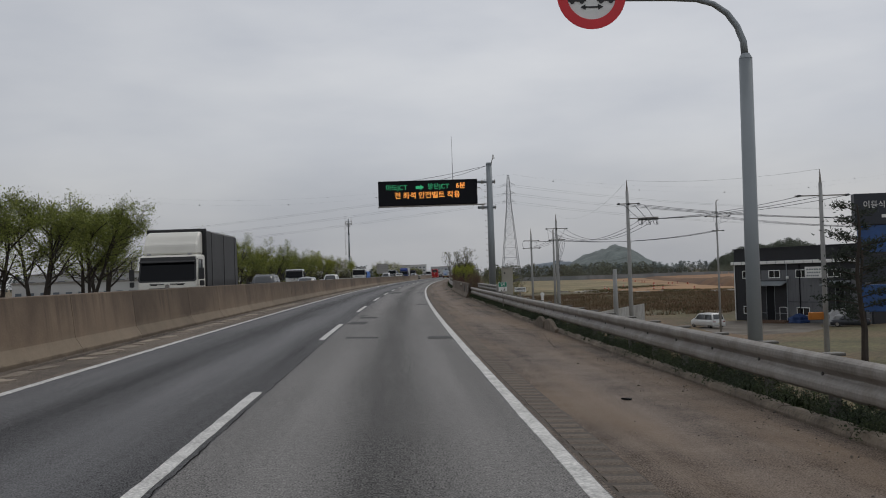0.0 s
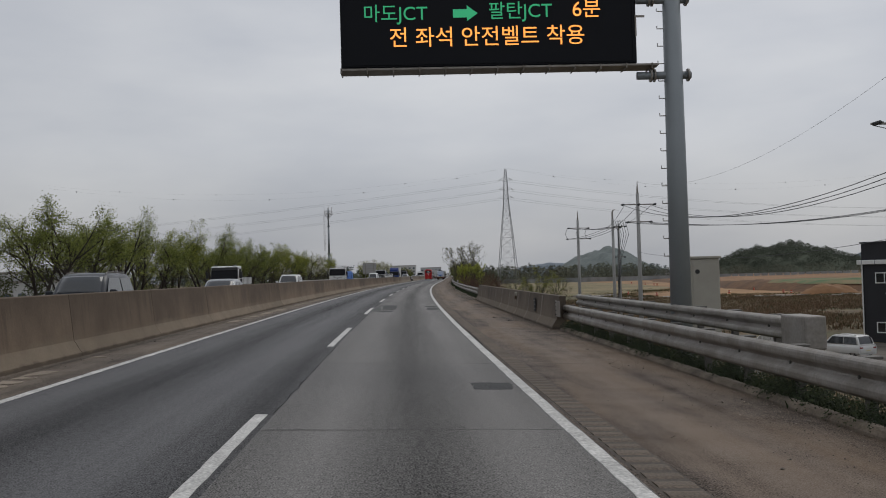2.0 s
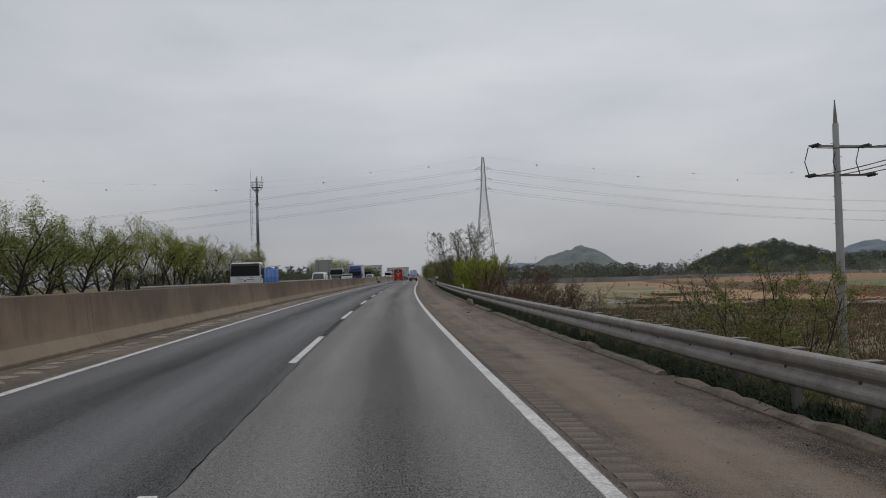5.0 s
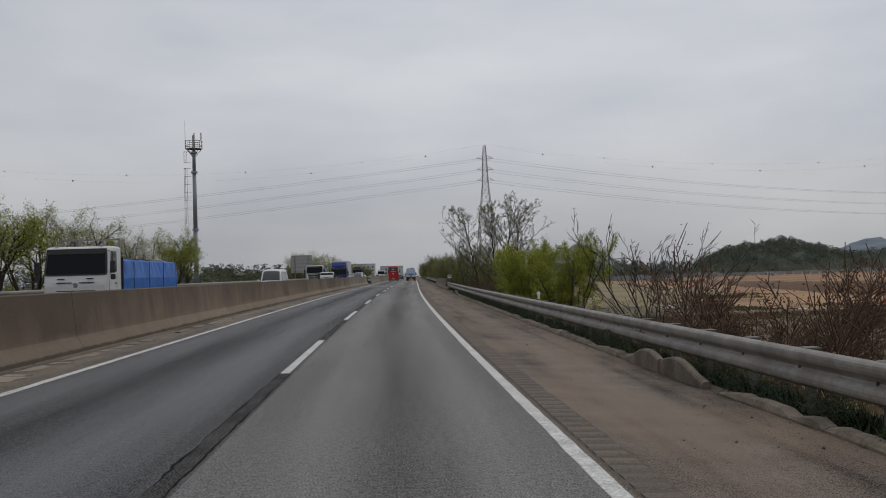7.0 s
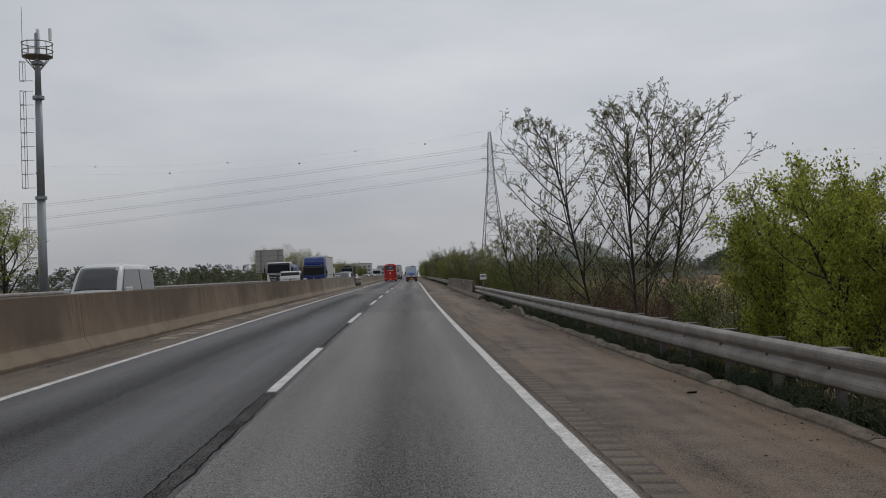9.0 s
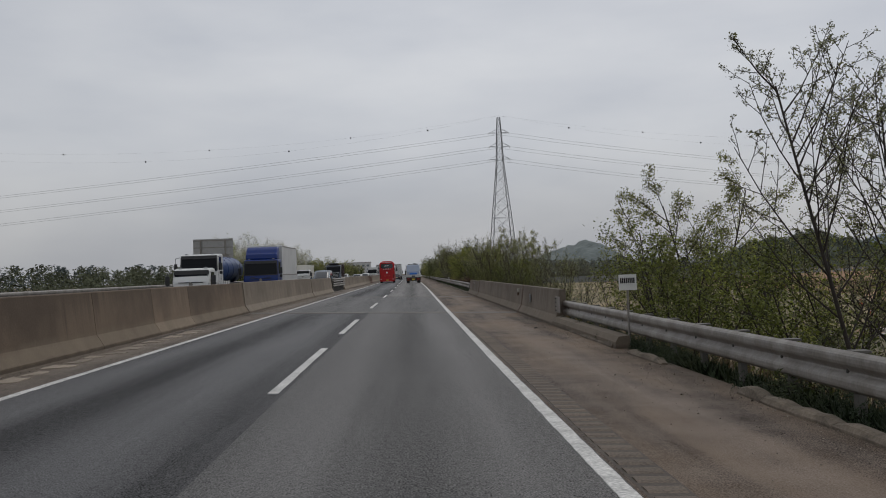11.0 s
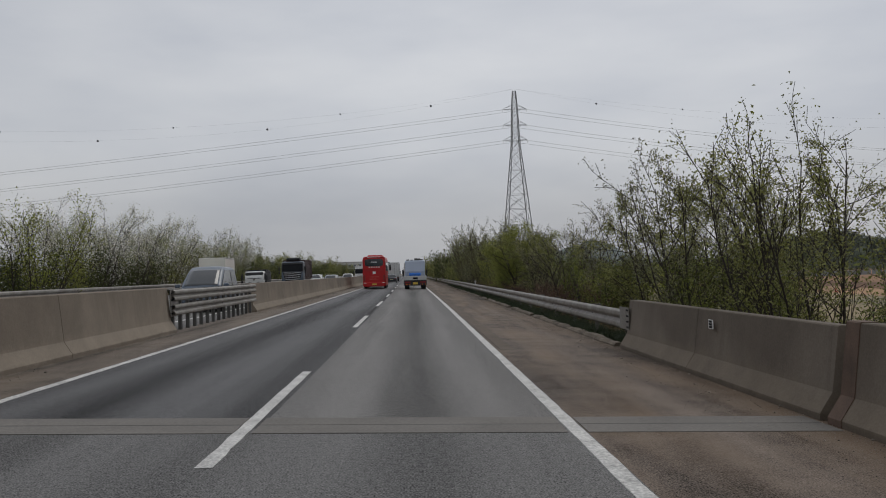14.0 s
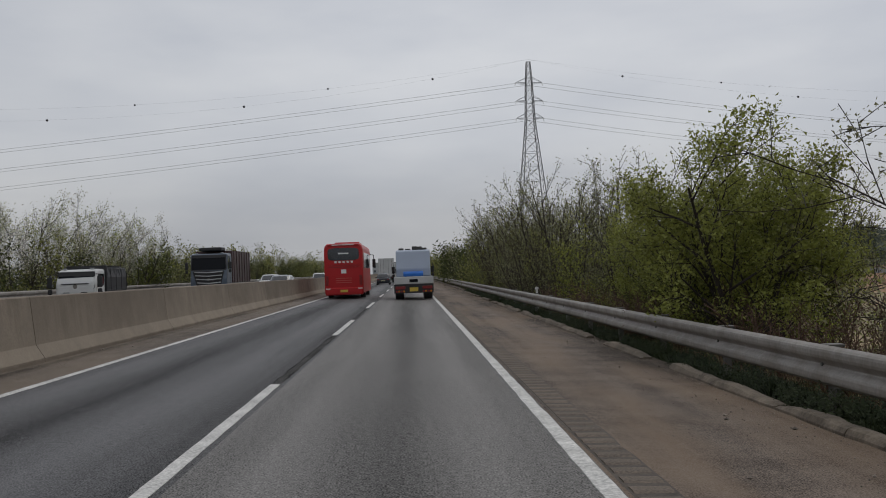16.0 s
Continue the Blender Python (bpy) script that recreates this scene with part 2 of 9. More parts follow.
def cast_concrete(name, body, stain, dust, foot, panel=0.16):
    """Weathered barrier concrete: dark water runs from the top, an uneven dusty toe, and a tone of its own for each cast length. foot: height of its base."""
    m = bpy.data.materials.new(name)
    m.use_nodes = True
    n, l = m.node_tree.nodes, m.node_tree.links
    b = n["Principled BSDF"]
    b.inputs["Roughness"].default_value, b.inputs["Specular IOR Level"].default_value = 0.9, 0.3
    geo = n.new("ShaderNodeNewGeometry")
    sep = n.new("ShaderNodeSeparateXYZ")
    l.new(geo.outputs["Position"], sep.inputs[0])
    info = n.new("ShaderNodeObjectInfo")

    def tex(sx, sy, sz, detail=5.0, rough=0.6):
        mp = n.new("ShaderNodeMapping")
        mp.inputs["Scale"].default_value = (sx, sy, sz)
        l.new(geo.outputs["Position"], mp.inputs["Vector"])
        t = n.new("ShaderNodeTexNoise")
        t.noise_dimensions = "4D"
        t.inputs["Scale"].default_value, t.inputs["Detail"].default_value, t.inputs["Roughness"].default_value = 1.0, detail, rough
        l.new(mp.outputs[0], t.inputs["Vector"])
        l.new(info.outputs["Random"], t.inputs["W"])
        return t.outputs["Fac"]

    def ranged(sock, a, c, lo=0.0, hi=1.0):
        r = n.new("ShaderNodeMapRange")
        for k, v in (("From Min", a), ("From Max", c), ("To Min", lo), ("To Max", hi)):
            r.inputs[k].default_value = v
        l.new(sock, r.inputs["Value"])
        return r.outputs[0]

    def calc(op, a, c):
        q = n.new("ShaderNodeMath")
        q.operation = op
        for i, v in ((0, a), (1, c)):
            if isinstance(v, (int, float)):
                q.inputs[i].default_value = v
            else:
                l.new(v, q.inputs[i])
        return q.outputs[0]

    def blend(fac, a, c):
        x = n.new("ShaderNodeMix")
        x.data_type = "RGBA"
        l.new(fac, x.inputs["Factor"])
        for i, v in ((6, a), (7, c)):
            if isinstance(v, tuple):
                x.inputs[i].default_value = (*v, 1)
            else:
                l.new(v, x.inputs[i])
        return x.outputs[2]

    height = calc("SUBTRACT", sep.outputs["Z"], foot)
    runs = ranged(calc("ADD", tex(0.3, 2.6, 0.22, 7.0, 0.7), ranged(height, 0.3, 1.25, -0.10, 0.12)), 0.46, 0.66)
    wide = ranged(calc("ADD", tex(0.2, 0.22, 0.15), ranged(height, 0.3, 1.25, -0.06, 0.08)), 0.44, 0.60, 0.0, 0.65)
    dirty = calc("MAXIMUM", calc("MULTIPLY", runs, 0.6), wide)
    col = blend(dirty, body, stain)
    toe = ranged(calc("ADD", height, calc("MULTIPLY", calc("SUBTRACT", tex(0.5, 0.9, 0.9), 0.5), 0.5)), 0.46, 0.26, 0.0, 0.85)
    col = blend(toe, col, dust)
    foot_dirt = ranged(calc("ADD", height, calc("MULTIPLY", calc("SUBTRACT", tex(0.5, 1.7, 0.9), 0.5), 0.25)), 0.10, 0.04, 0.0, 0.6)
    col = blend(foot_dirt, col, stain)
    fine = ranged(tex(34, 34, 34, 3.0), 0.25, 0.75, 0.86, 1.14)
    tone = calc("MULTIPLY", calc("MULTIPLY", fine, ranged(tex(1.4, 1.4, 1.4), 0.3, 0.7, 0.88, 1.12)), ranged(info.outputs["Random"], 0.0, 1.0, 1 - panel, 1 + panel))
    mul = n.new("ShaderNodeVectorMath")
    mul.operation = "SCALE"
    l.new(col, mul.inputs[0])
    l.new(tone, mul.inputs["Scale"])
    l.new(mul.outputs[0], b.inputs["Base Color"])
    bp = n.new("ShaderNodeBump")
    bp.inputs["Strength"].default_value, bp.inputs["Distance"].default_value = 0.35, 0.02
    l.new(tex(16, 16, 16, 5.0), bp.inputs["Height"])
    l.new(bp.outputs[0], b.inputs["Normal"])
    return m


M_MEDIAN = cast_concrete("median_concrete", (0.182, 0.134, 0.094), (0.070, 0.051, 0.038), (0.205, 0.164, 0.118), 0.215, 0.14)
M_MEDIAN_PALE = cast_concrete("bridge_median_concrete", (0.232, 0.193, 0.150), (0.150, 0.120, 0.092), (0.245, 0.204, 0.158), 0.215, 0.07)
M_PARAPET = cast_concrete("parapet_concrete", (0.160, 0.130, 0.101), (0.066, 0.052, 0.041), (0.165, 0.134, 0.101), -0.15, 0.08)
M_PARAPET_PALE = cast_concrete("bridge_parapet_concrete", (0.190, 0.160, 0.128), (0.090, 0.071, 0.054), (0.170, 0.139, 0.105), -0.15, 0.06)
M_PATCH = material("patch_asphalt", (0.052, 0.053, 0.053), 0.9, vary=0.2, scale=1.2, grain=0.5, grain_scale=45, bump=0.4)
M_TAR = material("crack_sealant", (0.018, 0.018, 0.018), 0.9, vary=0.3, scale=4, spec=0.2)
M_PAINT = material("road_paint", (0.52, 0.51, 0.485), 0.68, vary=0.25, scale=2.5, grain=0.4, grain_scale=30, bump=0.2)
M_KERB = material("kerb_concrete", (0.175, 0.142, 0.107), 0.95, vary=0.3, scale=1.8, grain=0.25, grain_scale=25, bump=0.7, bump_scale=14, random=0.16, second=(0.115, 0.092, 0.067), second_scale=1.6)
M_GALV = material("galvanised_steel", (0.270, 0.252, 0.230), 0.58, metal=0.2, vary=0.14, scale=1.2, grain=0.14, grain_scale=22, streak=0.12, random=0.06, second=(0.205, 0.186, 0.162), second_scale=1.8)
# Post steel, in a darker tone than the beams.
M_POST = material("dark_post_steel", (0.125, 0.117, 0.105), 0.65, metal=0.2, vary=0.25, scale=2)
M_GALV_DARK = material("weathered_post_steel", (0.070, 0.068, 0.062), 0.65, metal=0.2, vary=0.2, scale=3)
M_POLE = material("painted_steel_pole", (0.235, 0.258, 0.270), 0.45, metal=0.3, vary=0.06, scale=1.0, streak=0.08)
M_CONCPOLE = material("spun_concrete_pole", (0.30, 0.30, 0.29), 0.85, vary=0.1, scale=1.0, grain=0.1, streak=0.1)
M_BLACK = material("black_rubber", (0.02, 0.02, 0.021), 0.6, vary=0.2)
M_WIRE = material("black_cable", (0.045, 0.047, 0.05), 0.6, vary=0.1)
M_GLASS = material("dark_tinted_glass", (0.020, 0.024, 0.028), 0.05, vary=0.1, spec=0.85)
M_SCREEN = material("dark_windscreen_glass", (0.004, 0.005, 0.007), 0.06, vary=0.1, spec=0.16)
M_WHITE = material("white_vehicle_paint", (0.60, 0.60, 0.585), 0.35, vary=0.06, scale=1.0, coat=0.2)
M_RUST = material("rusty_steel_plate", (0.10, 0.062, 0.042), 0.8, vary=0.35, scale=3, grain=0.2)
M_GRASS_DRY = material("dry_grass_ground", (0.142, 0.094, 0.053), 0.95, vary=0.3, scale=0.12, grain=0.5, grain_scale=2.2, bump=0.8, bump_scale=3.0, second=(0.105, 0.094, 0.042), second_scale=0.045)
M_SOIL = material("bare_orange_soil", (0.275, 0.148, 0.064), 0.95, vary=0.16, scale=0.03, grain=0.15, grain_scale=0.6, bump=0.5, bump_scale=0.8, second=(0.205, 0.105, 0.047), second_scale=0.02)
M_SOIL_DARK = material("turned_brown_soil", (0.135, 0.068, 0.029), 0.95, vary=0.25, scale=0.08, grain=0.25, grain_scale=0.6, bump=0.5, bump_scale=0.8, second=(0.105, 0.052, 0.022), second_scale=0.06)
M_GREENNET = material("green_cover_net", (0.085, 0.150, 0.055), 0.9, vary=0.3, scale=0.1, second=(0.17, 0.13, 0.06), second_scale=0.1)
M_LEAF = material("young_spring_leaves", (0.225, 0.245, 0.045), 0.6, vary=0.3, scale=0.6, island=0.55, spec=0.25, leafy=True)
M_LEAF_YELLOW = material("yellow_green_leaves", (0.290, 0.310, 0.045), 0.6, vary=0.3, scale=0.6, island=0.55, spec=0.25, leafy=True)
M_LEAF_DARK = material("deep_green_leaves", (0.070, 0.082, 0.028), 0.65, vary=0.3, scale=0.6, island=0.45, spec=0.2, leafy=True)
M_LEAF_GREY = material("pale_budding_leaves", (0.265, 0.255, 0.140), 0.65, vary=0.3, scale=0.6, island=0.4, spec=0.2, leafy=True)
M_BARK = material("grey_brown_bark", (0.038, 0.030, 0.024), 0.9, vary=0.25, scale=3, grain=0.2)
M_TWIG = material("dry_brown_twigs", (0.112, 0.066, 0.043), 0.9, vary=0.25, scale=2, island=0.35)
# Distance haze is put into these colours: paler and bluer than the real growth.
M_WOOD_FAR = material("far_woodland", (0.074, 0.084, 0.062), 0.95, vary=0.35, scale=0.06, island=0.5, spec=0.1)
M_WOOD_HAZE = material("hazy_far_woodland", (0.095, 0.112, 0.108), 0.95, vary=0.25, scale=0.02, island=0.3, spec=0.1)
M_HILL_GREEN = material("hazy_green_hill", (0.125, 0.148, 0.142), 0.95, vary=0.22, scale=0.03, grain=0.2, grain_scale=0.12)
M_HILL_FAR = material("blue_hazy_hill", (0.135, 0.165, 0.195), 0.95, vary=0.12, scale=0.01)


# ---------------- mesh helpers ----------------
def part(name, bm, mat, parent=None, label="", smooth=False):
    me = bpy.data.meshes.new(name)
    bm.to_mesh(me)
    bm.free()
    for mt in (mat if isinstance(mat, (list, tuple)) else [mat]):
        me.materials.append(mt)
    if smooth:
        me.polygons.foreach_set("use_smooth", [True] * len(me.polygons))
    ob = new(name, me)
    if parent is not None:
        ob.parent = parent
    if label:
        ob["label"] = label
    return ob


def raw(name, verts, faces, mat, parent=None, label="", smooth=False):
    me = bpy.data.meshes.new(name)
    me.from_pydata([tuple(v) for v in verts], [], faces)
    me.materials.append(mat)
    if smooth:
        me.polygons.foreach_set("use_smooth", [True] * len(me.polygons))
    me.update()
    ob = new(name, me)
    if parent is not None:
        ob.parent = parent
    if label:
        ob["label"] = label
    return ob


def thing(name, label, category, group="", m=None, kind=""):
    e = new(name)
    if m is not None:
        e.matrix_world = m
    return tagged(e, label, category, group, kind)


def box(bm, x0, x1, y0, y1, z0, z1, bevel=0.0, taper=0.0, seg=1):
    v = [bm.verts.new((x, y, z)) for z in (z0, z1) for y in (y0, y1) for x in (x0, x1)]
    if taper:
        cx, cy = (x0 + x1) / 2, (y0 + y1) / 2
        for q in v[4:]:
            q.co.x, q.co.y = cx + (q.co.x - cx) * (1 - taper), cy + (q.co.y - cy) * (1 - taper)
    fs = [bm.faces.new([v[i] for i in f]) for f in ((0, 2, 3, 1), (4, 5, 7, 6), (0, 1, 5, 4), (2, 6, 7, 3), (0, 4, 6, 2), (1, 3, 7, 5))]
    if bevel:
        es = list({e for f in fs for e in f.edges})
        bmesh.ops.bevel(bm, geom=es, offset=bevel, segments=seg, affect="EDGES", profile=0.5)
    return bm


def boxes(*args):
    bm = bmesh.new()
    for a in args:
        box(bm, *a)
    return bm


def tube(bm, pts, r0, r1=None, n=8, cap=True):
    """A round bar along a line of points, tapering from r0 to r1."""
    pts = [Vector(p) for p in pts]
    r1 = r0 if r1 is None else r1
    rings, prev = [], None
    for i, p in enumerate(pts):
        d = (pts[min(i + 1, len(pts) - 1)] - pts[max(i - 1, 0)]).normalized()
        if prev is None:
            u = d.orthogonal().normalized()
        else:
            u = (prev - d * prev.dot(d)).normalized()
        prev = u
        w = d.cross(u)
        r = r0 + (r1 - r0) * i / max(1, len(pts) - 1)
        rings.append([bm.verts.new(p + (u * math.cos(2 * math.pi * k / n) + w * math.sin(2 * math.pi * k / n)) * r) for k in range(n)])
    for a, c in zip(rings, rings[1:]):
        for k in range(n):
            bm.faces.new((a[k], a[(k + 1) % n], c[(k + 1) % n], c[k]))
    if cap and n > 2:
        bm.faces.new(rings[0][::-1])
        bm.faces.new(rings[-1])
    return bm


def prism(bm, outline, x0, x1, bevel=0.0, inset=None):
    """An outline of (y, z) points, drawn out from x0 to x1."""
    a = [bm.verts.new((x0, y, z)) for y, z in outline]
    c = [bm.verts.new((x1, y, z)) for y, z in outline]
    k = len(outline)
    fs = [bm.faces.new(a), bm.faces.new(c[::-1])]
    fs += [bm.faces.new((a[i], c[i], c[(i + 1) % k], a[(i + 1) % k])) for i in range(k)]
    bmesh.ops.recalc_face_normals(bm, faces=fs)
    if bevel:
        bmesh.ops.bevel(bm, geom=list({e for f in fs for e in f.edges}), offset=bevel, segments=2, affect="EDGES", profile=0.5)
    return bm


def sweep(profile, s0, s1, step=4.0, closed=True, caps=True, wobble=0.0):
    """Vertices and faces of a profile of (d, z) points carried along the road."""
    k = max(1, int(math.ceil((s1 - s0) / step)))
    verts, faces, n = [], [], len(profile)
    for i in range(k + 1):
        s = s0 + (s1 - s0) * i / k
        for d, z in profile:
            verts.append(road(s, d, z))
    for i in range(k):
        for j in range(n if closed else n - 1):
            a, c = i * n + j, i * n + (j + 1) % n
            faces.append((a, c, c + n, a + n))
    if closed and caps:
        faces.append(tuple(range(n))[::-1])
        faces.append(tuple(k * n + j for j in range(n)))
    return verts, faces


def strip(name, d0, d1, s0, s1, z, mat, label, category="road", parent=None, step=4.0, cols=1, thick=0.0):
    """A sheet of road surface with metres in its UV map."""
    k = max(1, int(math.ceil((s1 - s0) / step)))
    verts, faces, uvs = [], [], []
    for i in range(k + 1):
        s = s0 + (s1 - s0) * i / k
        for j in range(cols + 1):
            d = d0 + (d1 - d0) * j / cols
            verts.append(road(s, d, z))
            uvs.append((d, s))
    n = cols + 1
    for i in range(k):
        for j in range(cols):
            a = i * n + j
            faces.append((a, a + 1, a + n + 1, a + n))
    ob = raw(name, verts, faces, mat, parent)
    lay = ob.data.uv_layers.new(name="metres")
    idx = np.empty(len(ob.data.loops), dtype=np.int32)
    ob.data.loops.foreach_get("vertex_index", idx)
    lay.data.foreach_set("uv", np.array(uvs, dtype=np.float32)[idx].ravel())
    if label:
        tagged(ob, label, category, kind="structure")
    return ob


# ---------------- the road ----------------
FAR = 1300.0
DASH, RIGHT, LEFT = -1.87, 1.73, -5.49
strip("road", LEFT - 0.1, -1.72, -60, 236, 0.0, M_FAST, "dark patched asphalt of the fast lane", step=4)
strip("road_1", -1.72, RIGHT + 0.1, -60, 236, 0.0, M_LANE, "worn grey asphalt of the slow lane")
strip("road_5", LEFT - 0.1, -1.72, 236, 274.3, 0.0, M_FAST_DARK, "blackened asphalt of the fast lane before the bridge")
strip("road_6", -1.72, RIGHT + 0.1, 236, 274.3, 0.0, M_LANE_DARK, "dark grainy asphalt of the slow lane before the bridge")
strip("bridge_deck", LEFT - 0.1, RIGHT + 0.1, 274.3, 302, 0.0, M_DECK, "uniform grey asphalt on the bridge deck")
strip("road_2", LEFT - 0.1, -1.72, 302, 336, 0.0, M_FAST_DARK, "blackened asphalt of the fast lane after the bridge", step=4)
strip("road_7", LEFT - 0.1, -1.72, 336, FAR, 0.0, M_FAST, "dark patched asphalt of the fast lane", step=6)
strip("road_3", -1.72, RIGHT + 0.1, 302, FAR, 0.0, M_LANE, "worn grey asphalt of the slow lane", step=6)
strip("hard_shoulder", RIGHT + 0.1, 4.95, -60, FAR, 0.0, M_SHOULDER, "dusty brown-grey asphalt hard shoulder", step=5)
strip("inner_shoulder", -7.2, LEFT - 0.1, -60, FAR, 0.0, M_INNER, "gritty narrow shoulder along the median wall", step=5)
strip("road_4", -19.0, -7.2, -60, FAR, 0.0, M_LANE, "asphalt of the opposite carriageway", step=6)


# painted lines, a few millimetres proud
def painted(name, d, w, s0, s1, label, parent=None):
    near = -8.3 < d and s0 < 400
    k = max(2, int((min(s1, 400) - s0) / (0.3 if near else 4.0)))
    ss = [s0 + (min(s1, 400) - s0) * i / k for i in range(k + 1)] if s0 < 400 else [s0, (s0 + s1) / 2, s1]
    if s0 < 400 < s1:
        ss += list(np.arange(404, s1, 6.0))
    v, f = [], []
    for i, s in enumerate(ss):
        a = 0.012 * noise.noise((s * 1.7, d, 0.0)) + 0.008 * noise.noise((s * 6.1, d, 2.0))
        c = 0.012 * noise.noise((s * 1.7, d, 5.0)) + 0.008 * noise.noise((s * 6.1, d, 7.0))
        v += [road(s, d - w / 2 + a, 0.002), road(s, d + w / 2 + c, 0.002), road(s, d + w / 2 - 0.004 + c, 0.008), road(s, d - w / 2 + 0.004 + a, 0.008)]
        if i:
            b = len(v) - 8
            f += [(b + j, b + (j + 1) % 4, b + 4 + (j + 1) % 4, b + 4 + j) for j in range(4)]
    f += [(3, 2, 1, 0), tuple(len(v) - 4 + j for j in range(4))]
    ob = raw(name, v, f, M_PAINT, parent)
    if label:
        tagged(ob, label, "road marking", kind="structure")
    return ob


painted("edge_line", RIGHT, 0.17, -40, FAR, "continuous white edge line, scuffed")
painted("edge_line_1", LEFT, 0.13, -40, FAR, "continuous white line beside the median shoulder")
painted("edge_line_2", -8.3, 0.15, -40, FAR, "continuous white line on the opposite carriageway")
painted("edge_line_3", -15.9, 0.15, -40, FAR, "continuous white line on the opposite carriageway")
lane_line = thing("lane_line", "broken white line between the two lanes", "road marking", kind="structure")
DASHES = [6.12 + 20 * k for k in range(-2, 13)] + [259.8, 279.8, 299.8] + [322.1 + 20 * k for k in range(0, 40)]
for s in DASHES:
    painted("dash", DASH, 0.15, s, s + 8.39, "", lane_line)
    painted("dash", -12.1, 0.15, s, s + 8.39, "", lane_line)

# ---------------- ground ----------------
PLAIN_R, PLAIN_L = -5.8, -2.5


def ground_height(d):
    if d > 0:
        return float(np.interp(d, (4.9, 5.3, 6.3, 8.0, 14.0), (-0.18, -0.20, -0.45, -1.0, PLAIN_R)))
    return float(np.interp(-d, (19.0, 20.0, 23.0, 32.0), (0.55, 0.5, 0.0, PLAIN_L)))


def plain_dip(s, d):
    return -0.8 * math.exp(-((s - 126) / 38) ** 2 - ((d - 48) / 24) ** 2) if d > 12 else 0.0


gv, gf = [], []
gs = list(np.arange(-60, 700, 10.0)) + list(np.arange(700, 1300, 60.0)) + [1500, 2000, 2390]
gd = [4.93, 5.3, 6.3, 7.2, 8.2, 9.6, 11.0, 12.6, 14.2, 17, 22, 26, 30, 38, 46, 54, 62, 75, 100, 150, 400, 900, 1600, 2600]
gl = [-18.98, -20, -21.5, -23, -26, -29, -32, -40, -60, -150, -400, -900, -1600, -2600]
for side in (gl[::-1], gd):
    base, k = len(gv), len(side)
    for s in gs:
        for d in side:
            z = ground_height(d) + plain_dip(s, d)
            bump = noise.noise((s * 0.13, d * 0.35, 3.1)) * (0.25 if 6 < abs(d) < 60 else 0.0)
            gv.append(flat(s, d, z + bump))
    for i in range(len(gs) - 1):
        for j in range(k - 1):
            a = base + i * k + j
            gf.append((a, a + 1, a + k + 1, a + k))
# the sheet under the road joins both sides
for i in range(len(gs) - 1):
    a, c = i * len(gl) + len(gl) - 1, len(gs) * len(gl) + i * len(gd)
    gf.append((a, c, c + len(gd), a + len(gl)))
gv2 = [v.copy() for v in gv]
for i in range(len(gs)):
    for idx in (i * len(gl) + len(gl) - 1, len(gs) * len(gl) + i * len(gd)):
        gv2[idx].z -= 0.35
ground = tagged(raw("ground", gv2, gf, M_GRASS_DRY, smooth=True), "dry brown grass plain with embankment slopes beside the road", "ground", kind="structure")


# ---------------- walls and rails along the road ----------------
def wall_profile(toe, top, height, side):
    """New Jersey shape; side +1: its face looks to smaller d (wall on the right)."""
    w = abs(top - toe)
    return [(toe, -0.05), (toe, 0.08), (toe + side * w * 0.62, 0.33), (top, height - 0.015), (top + side * 0.015, height), (top + side * 0.21, height), (top + side * 0.22, -0.05)]


def wall(name, joints, toe, top, height, side, mat, label):
    e = thing(name, label, "wall", kind="structure")
    for a, c in zip(joints, joints[1:]):
        v, f = sweep(wall_profile(toe, top, height, side), a + 0.012, c - 0.012, 4.0)
        raw("wall_panel", v, f, mat, e)
    return e


def every(a, c, step):
    k = max(1, round((c - a) / step))
    return [a + (c - a) * i / k for i in range(k + 1)]


rr = random.Random(23)
joints = [-40.0]
while joints[-1] < 262:
    joints.append(joints[-1] + rr.uniform(3.6, 11.0))
wall("median_wall", joints + [274.25], -6.82, -7.08, 1.29, -1, M_MEDIAN, "stained grey-brown concrete median barrier in cast lengths")
wall("median_wall_1", every(274.45, 302.3, 8.8), -6.82, -7.08, 1.31, -1, M_MEDIAN_PALE, "paler concrete median barrier on the bridge")
wall("median_wall_2", [302.6, 311, 319.7], -6.82, -7.08, 1.27, -1, M_MEDIAN_PALE, "short concrete median barrier after the bridge")
wall("median_wall_3", every(334.2, 640, 10.2), -6.82, -7.08, 1.25, -1, M_MEDIAN_PALE, "clean pale concrete median barrier in cast lengths")
wall("shoulder_wall", every(74.0, 112.5, 3.85), 4.66, 4.92, 1.08, 1, M_PARAPET, "grey concrete parapet wall along the shoulder with pale joints")
wall("shoulder_wall_1", [263.9, 269.0, 274.1], 4.66, 4.92, 1.16, 1, M_PARAPET_PALE, "concrete parapet before the bridge joint")
wall("shoulder_wall_2", every(274.4, 302.0, 8.8), 4.66, 4.92, 1.16, 1, M_PARAPET_PALE, "concrete bridge parapet along the shoulder")
wall("shoulder_wall_3", [302.4, 308, 313.4], 4.66, 4.92, 1.1, 1, M_PARAPET_PALE, "concrete parapet after the bridge joint")


def waves(top, height, depth):
    """A W-beam's section: (offset towards the road, z), front side then back side."""
    half = ((0.12, 0.0), (0.62, 0.05), (0.92, 0.10), (1.0, 0.16), (1.0, 0.26), (0.90, 0.33), (0.12, 0.455), (0.0, 0.5))
    front = [(-depth * o, top - height * q) for o, q in half] + [(-depth * o, top - height * (1 - q)) for o, q in half[-2::-1]]
    return front + [(o + 0.005, z) for o, z in front[::-1]]


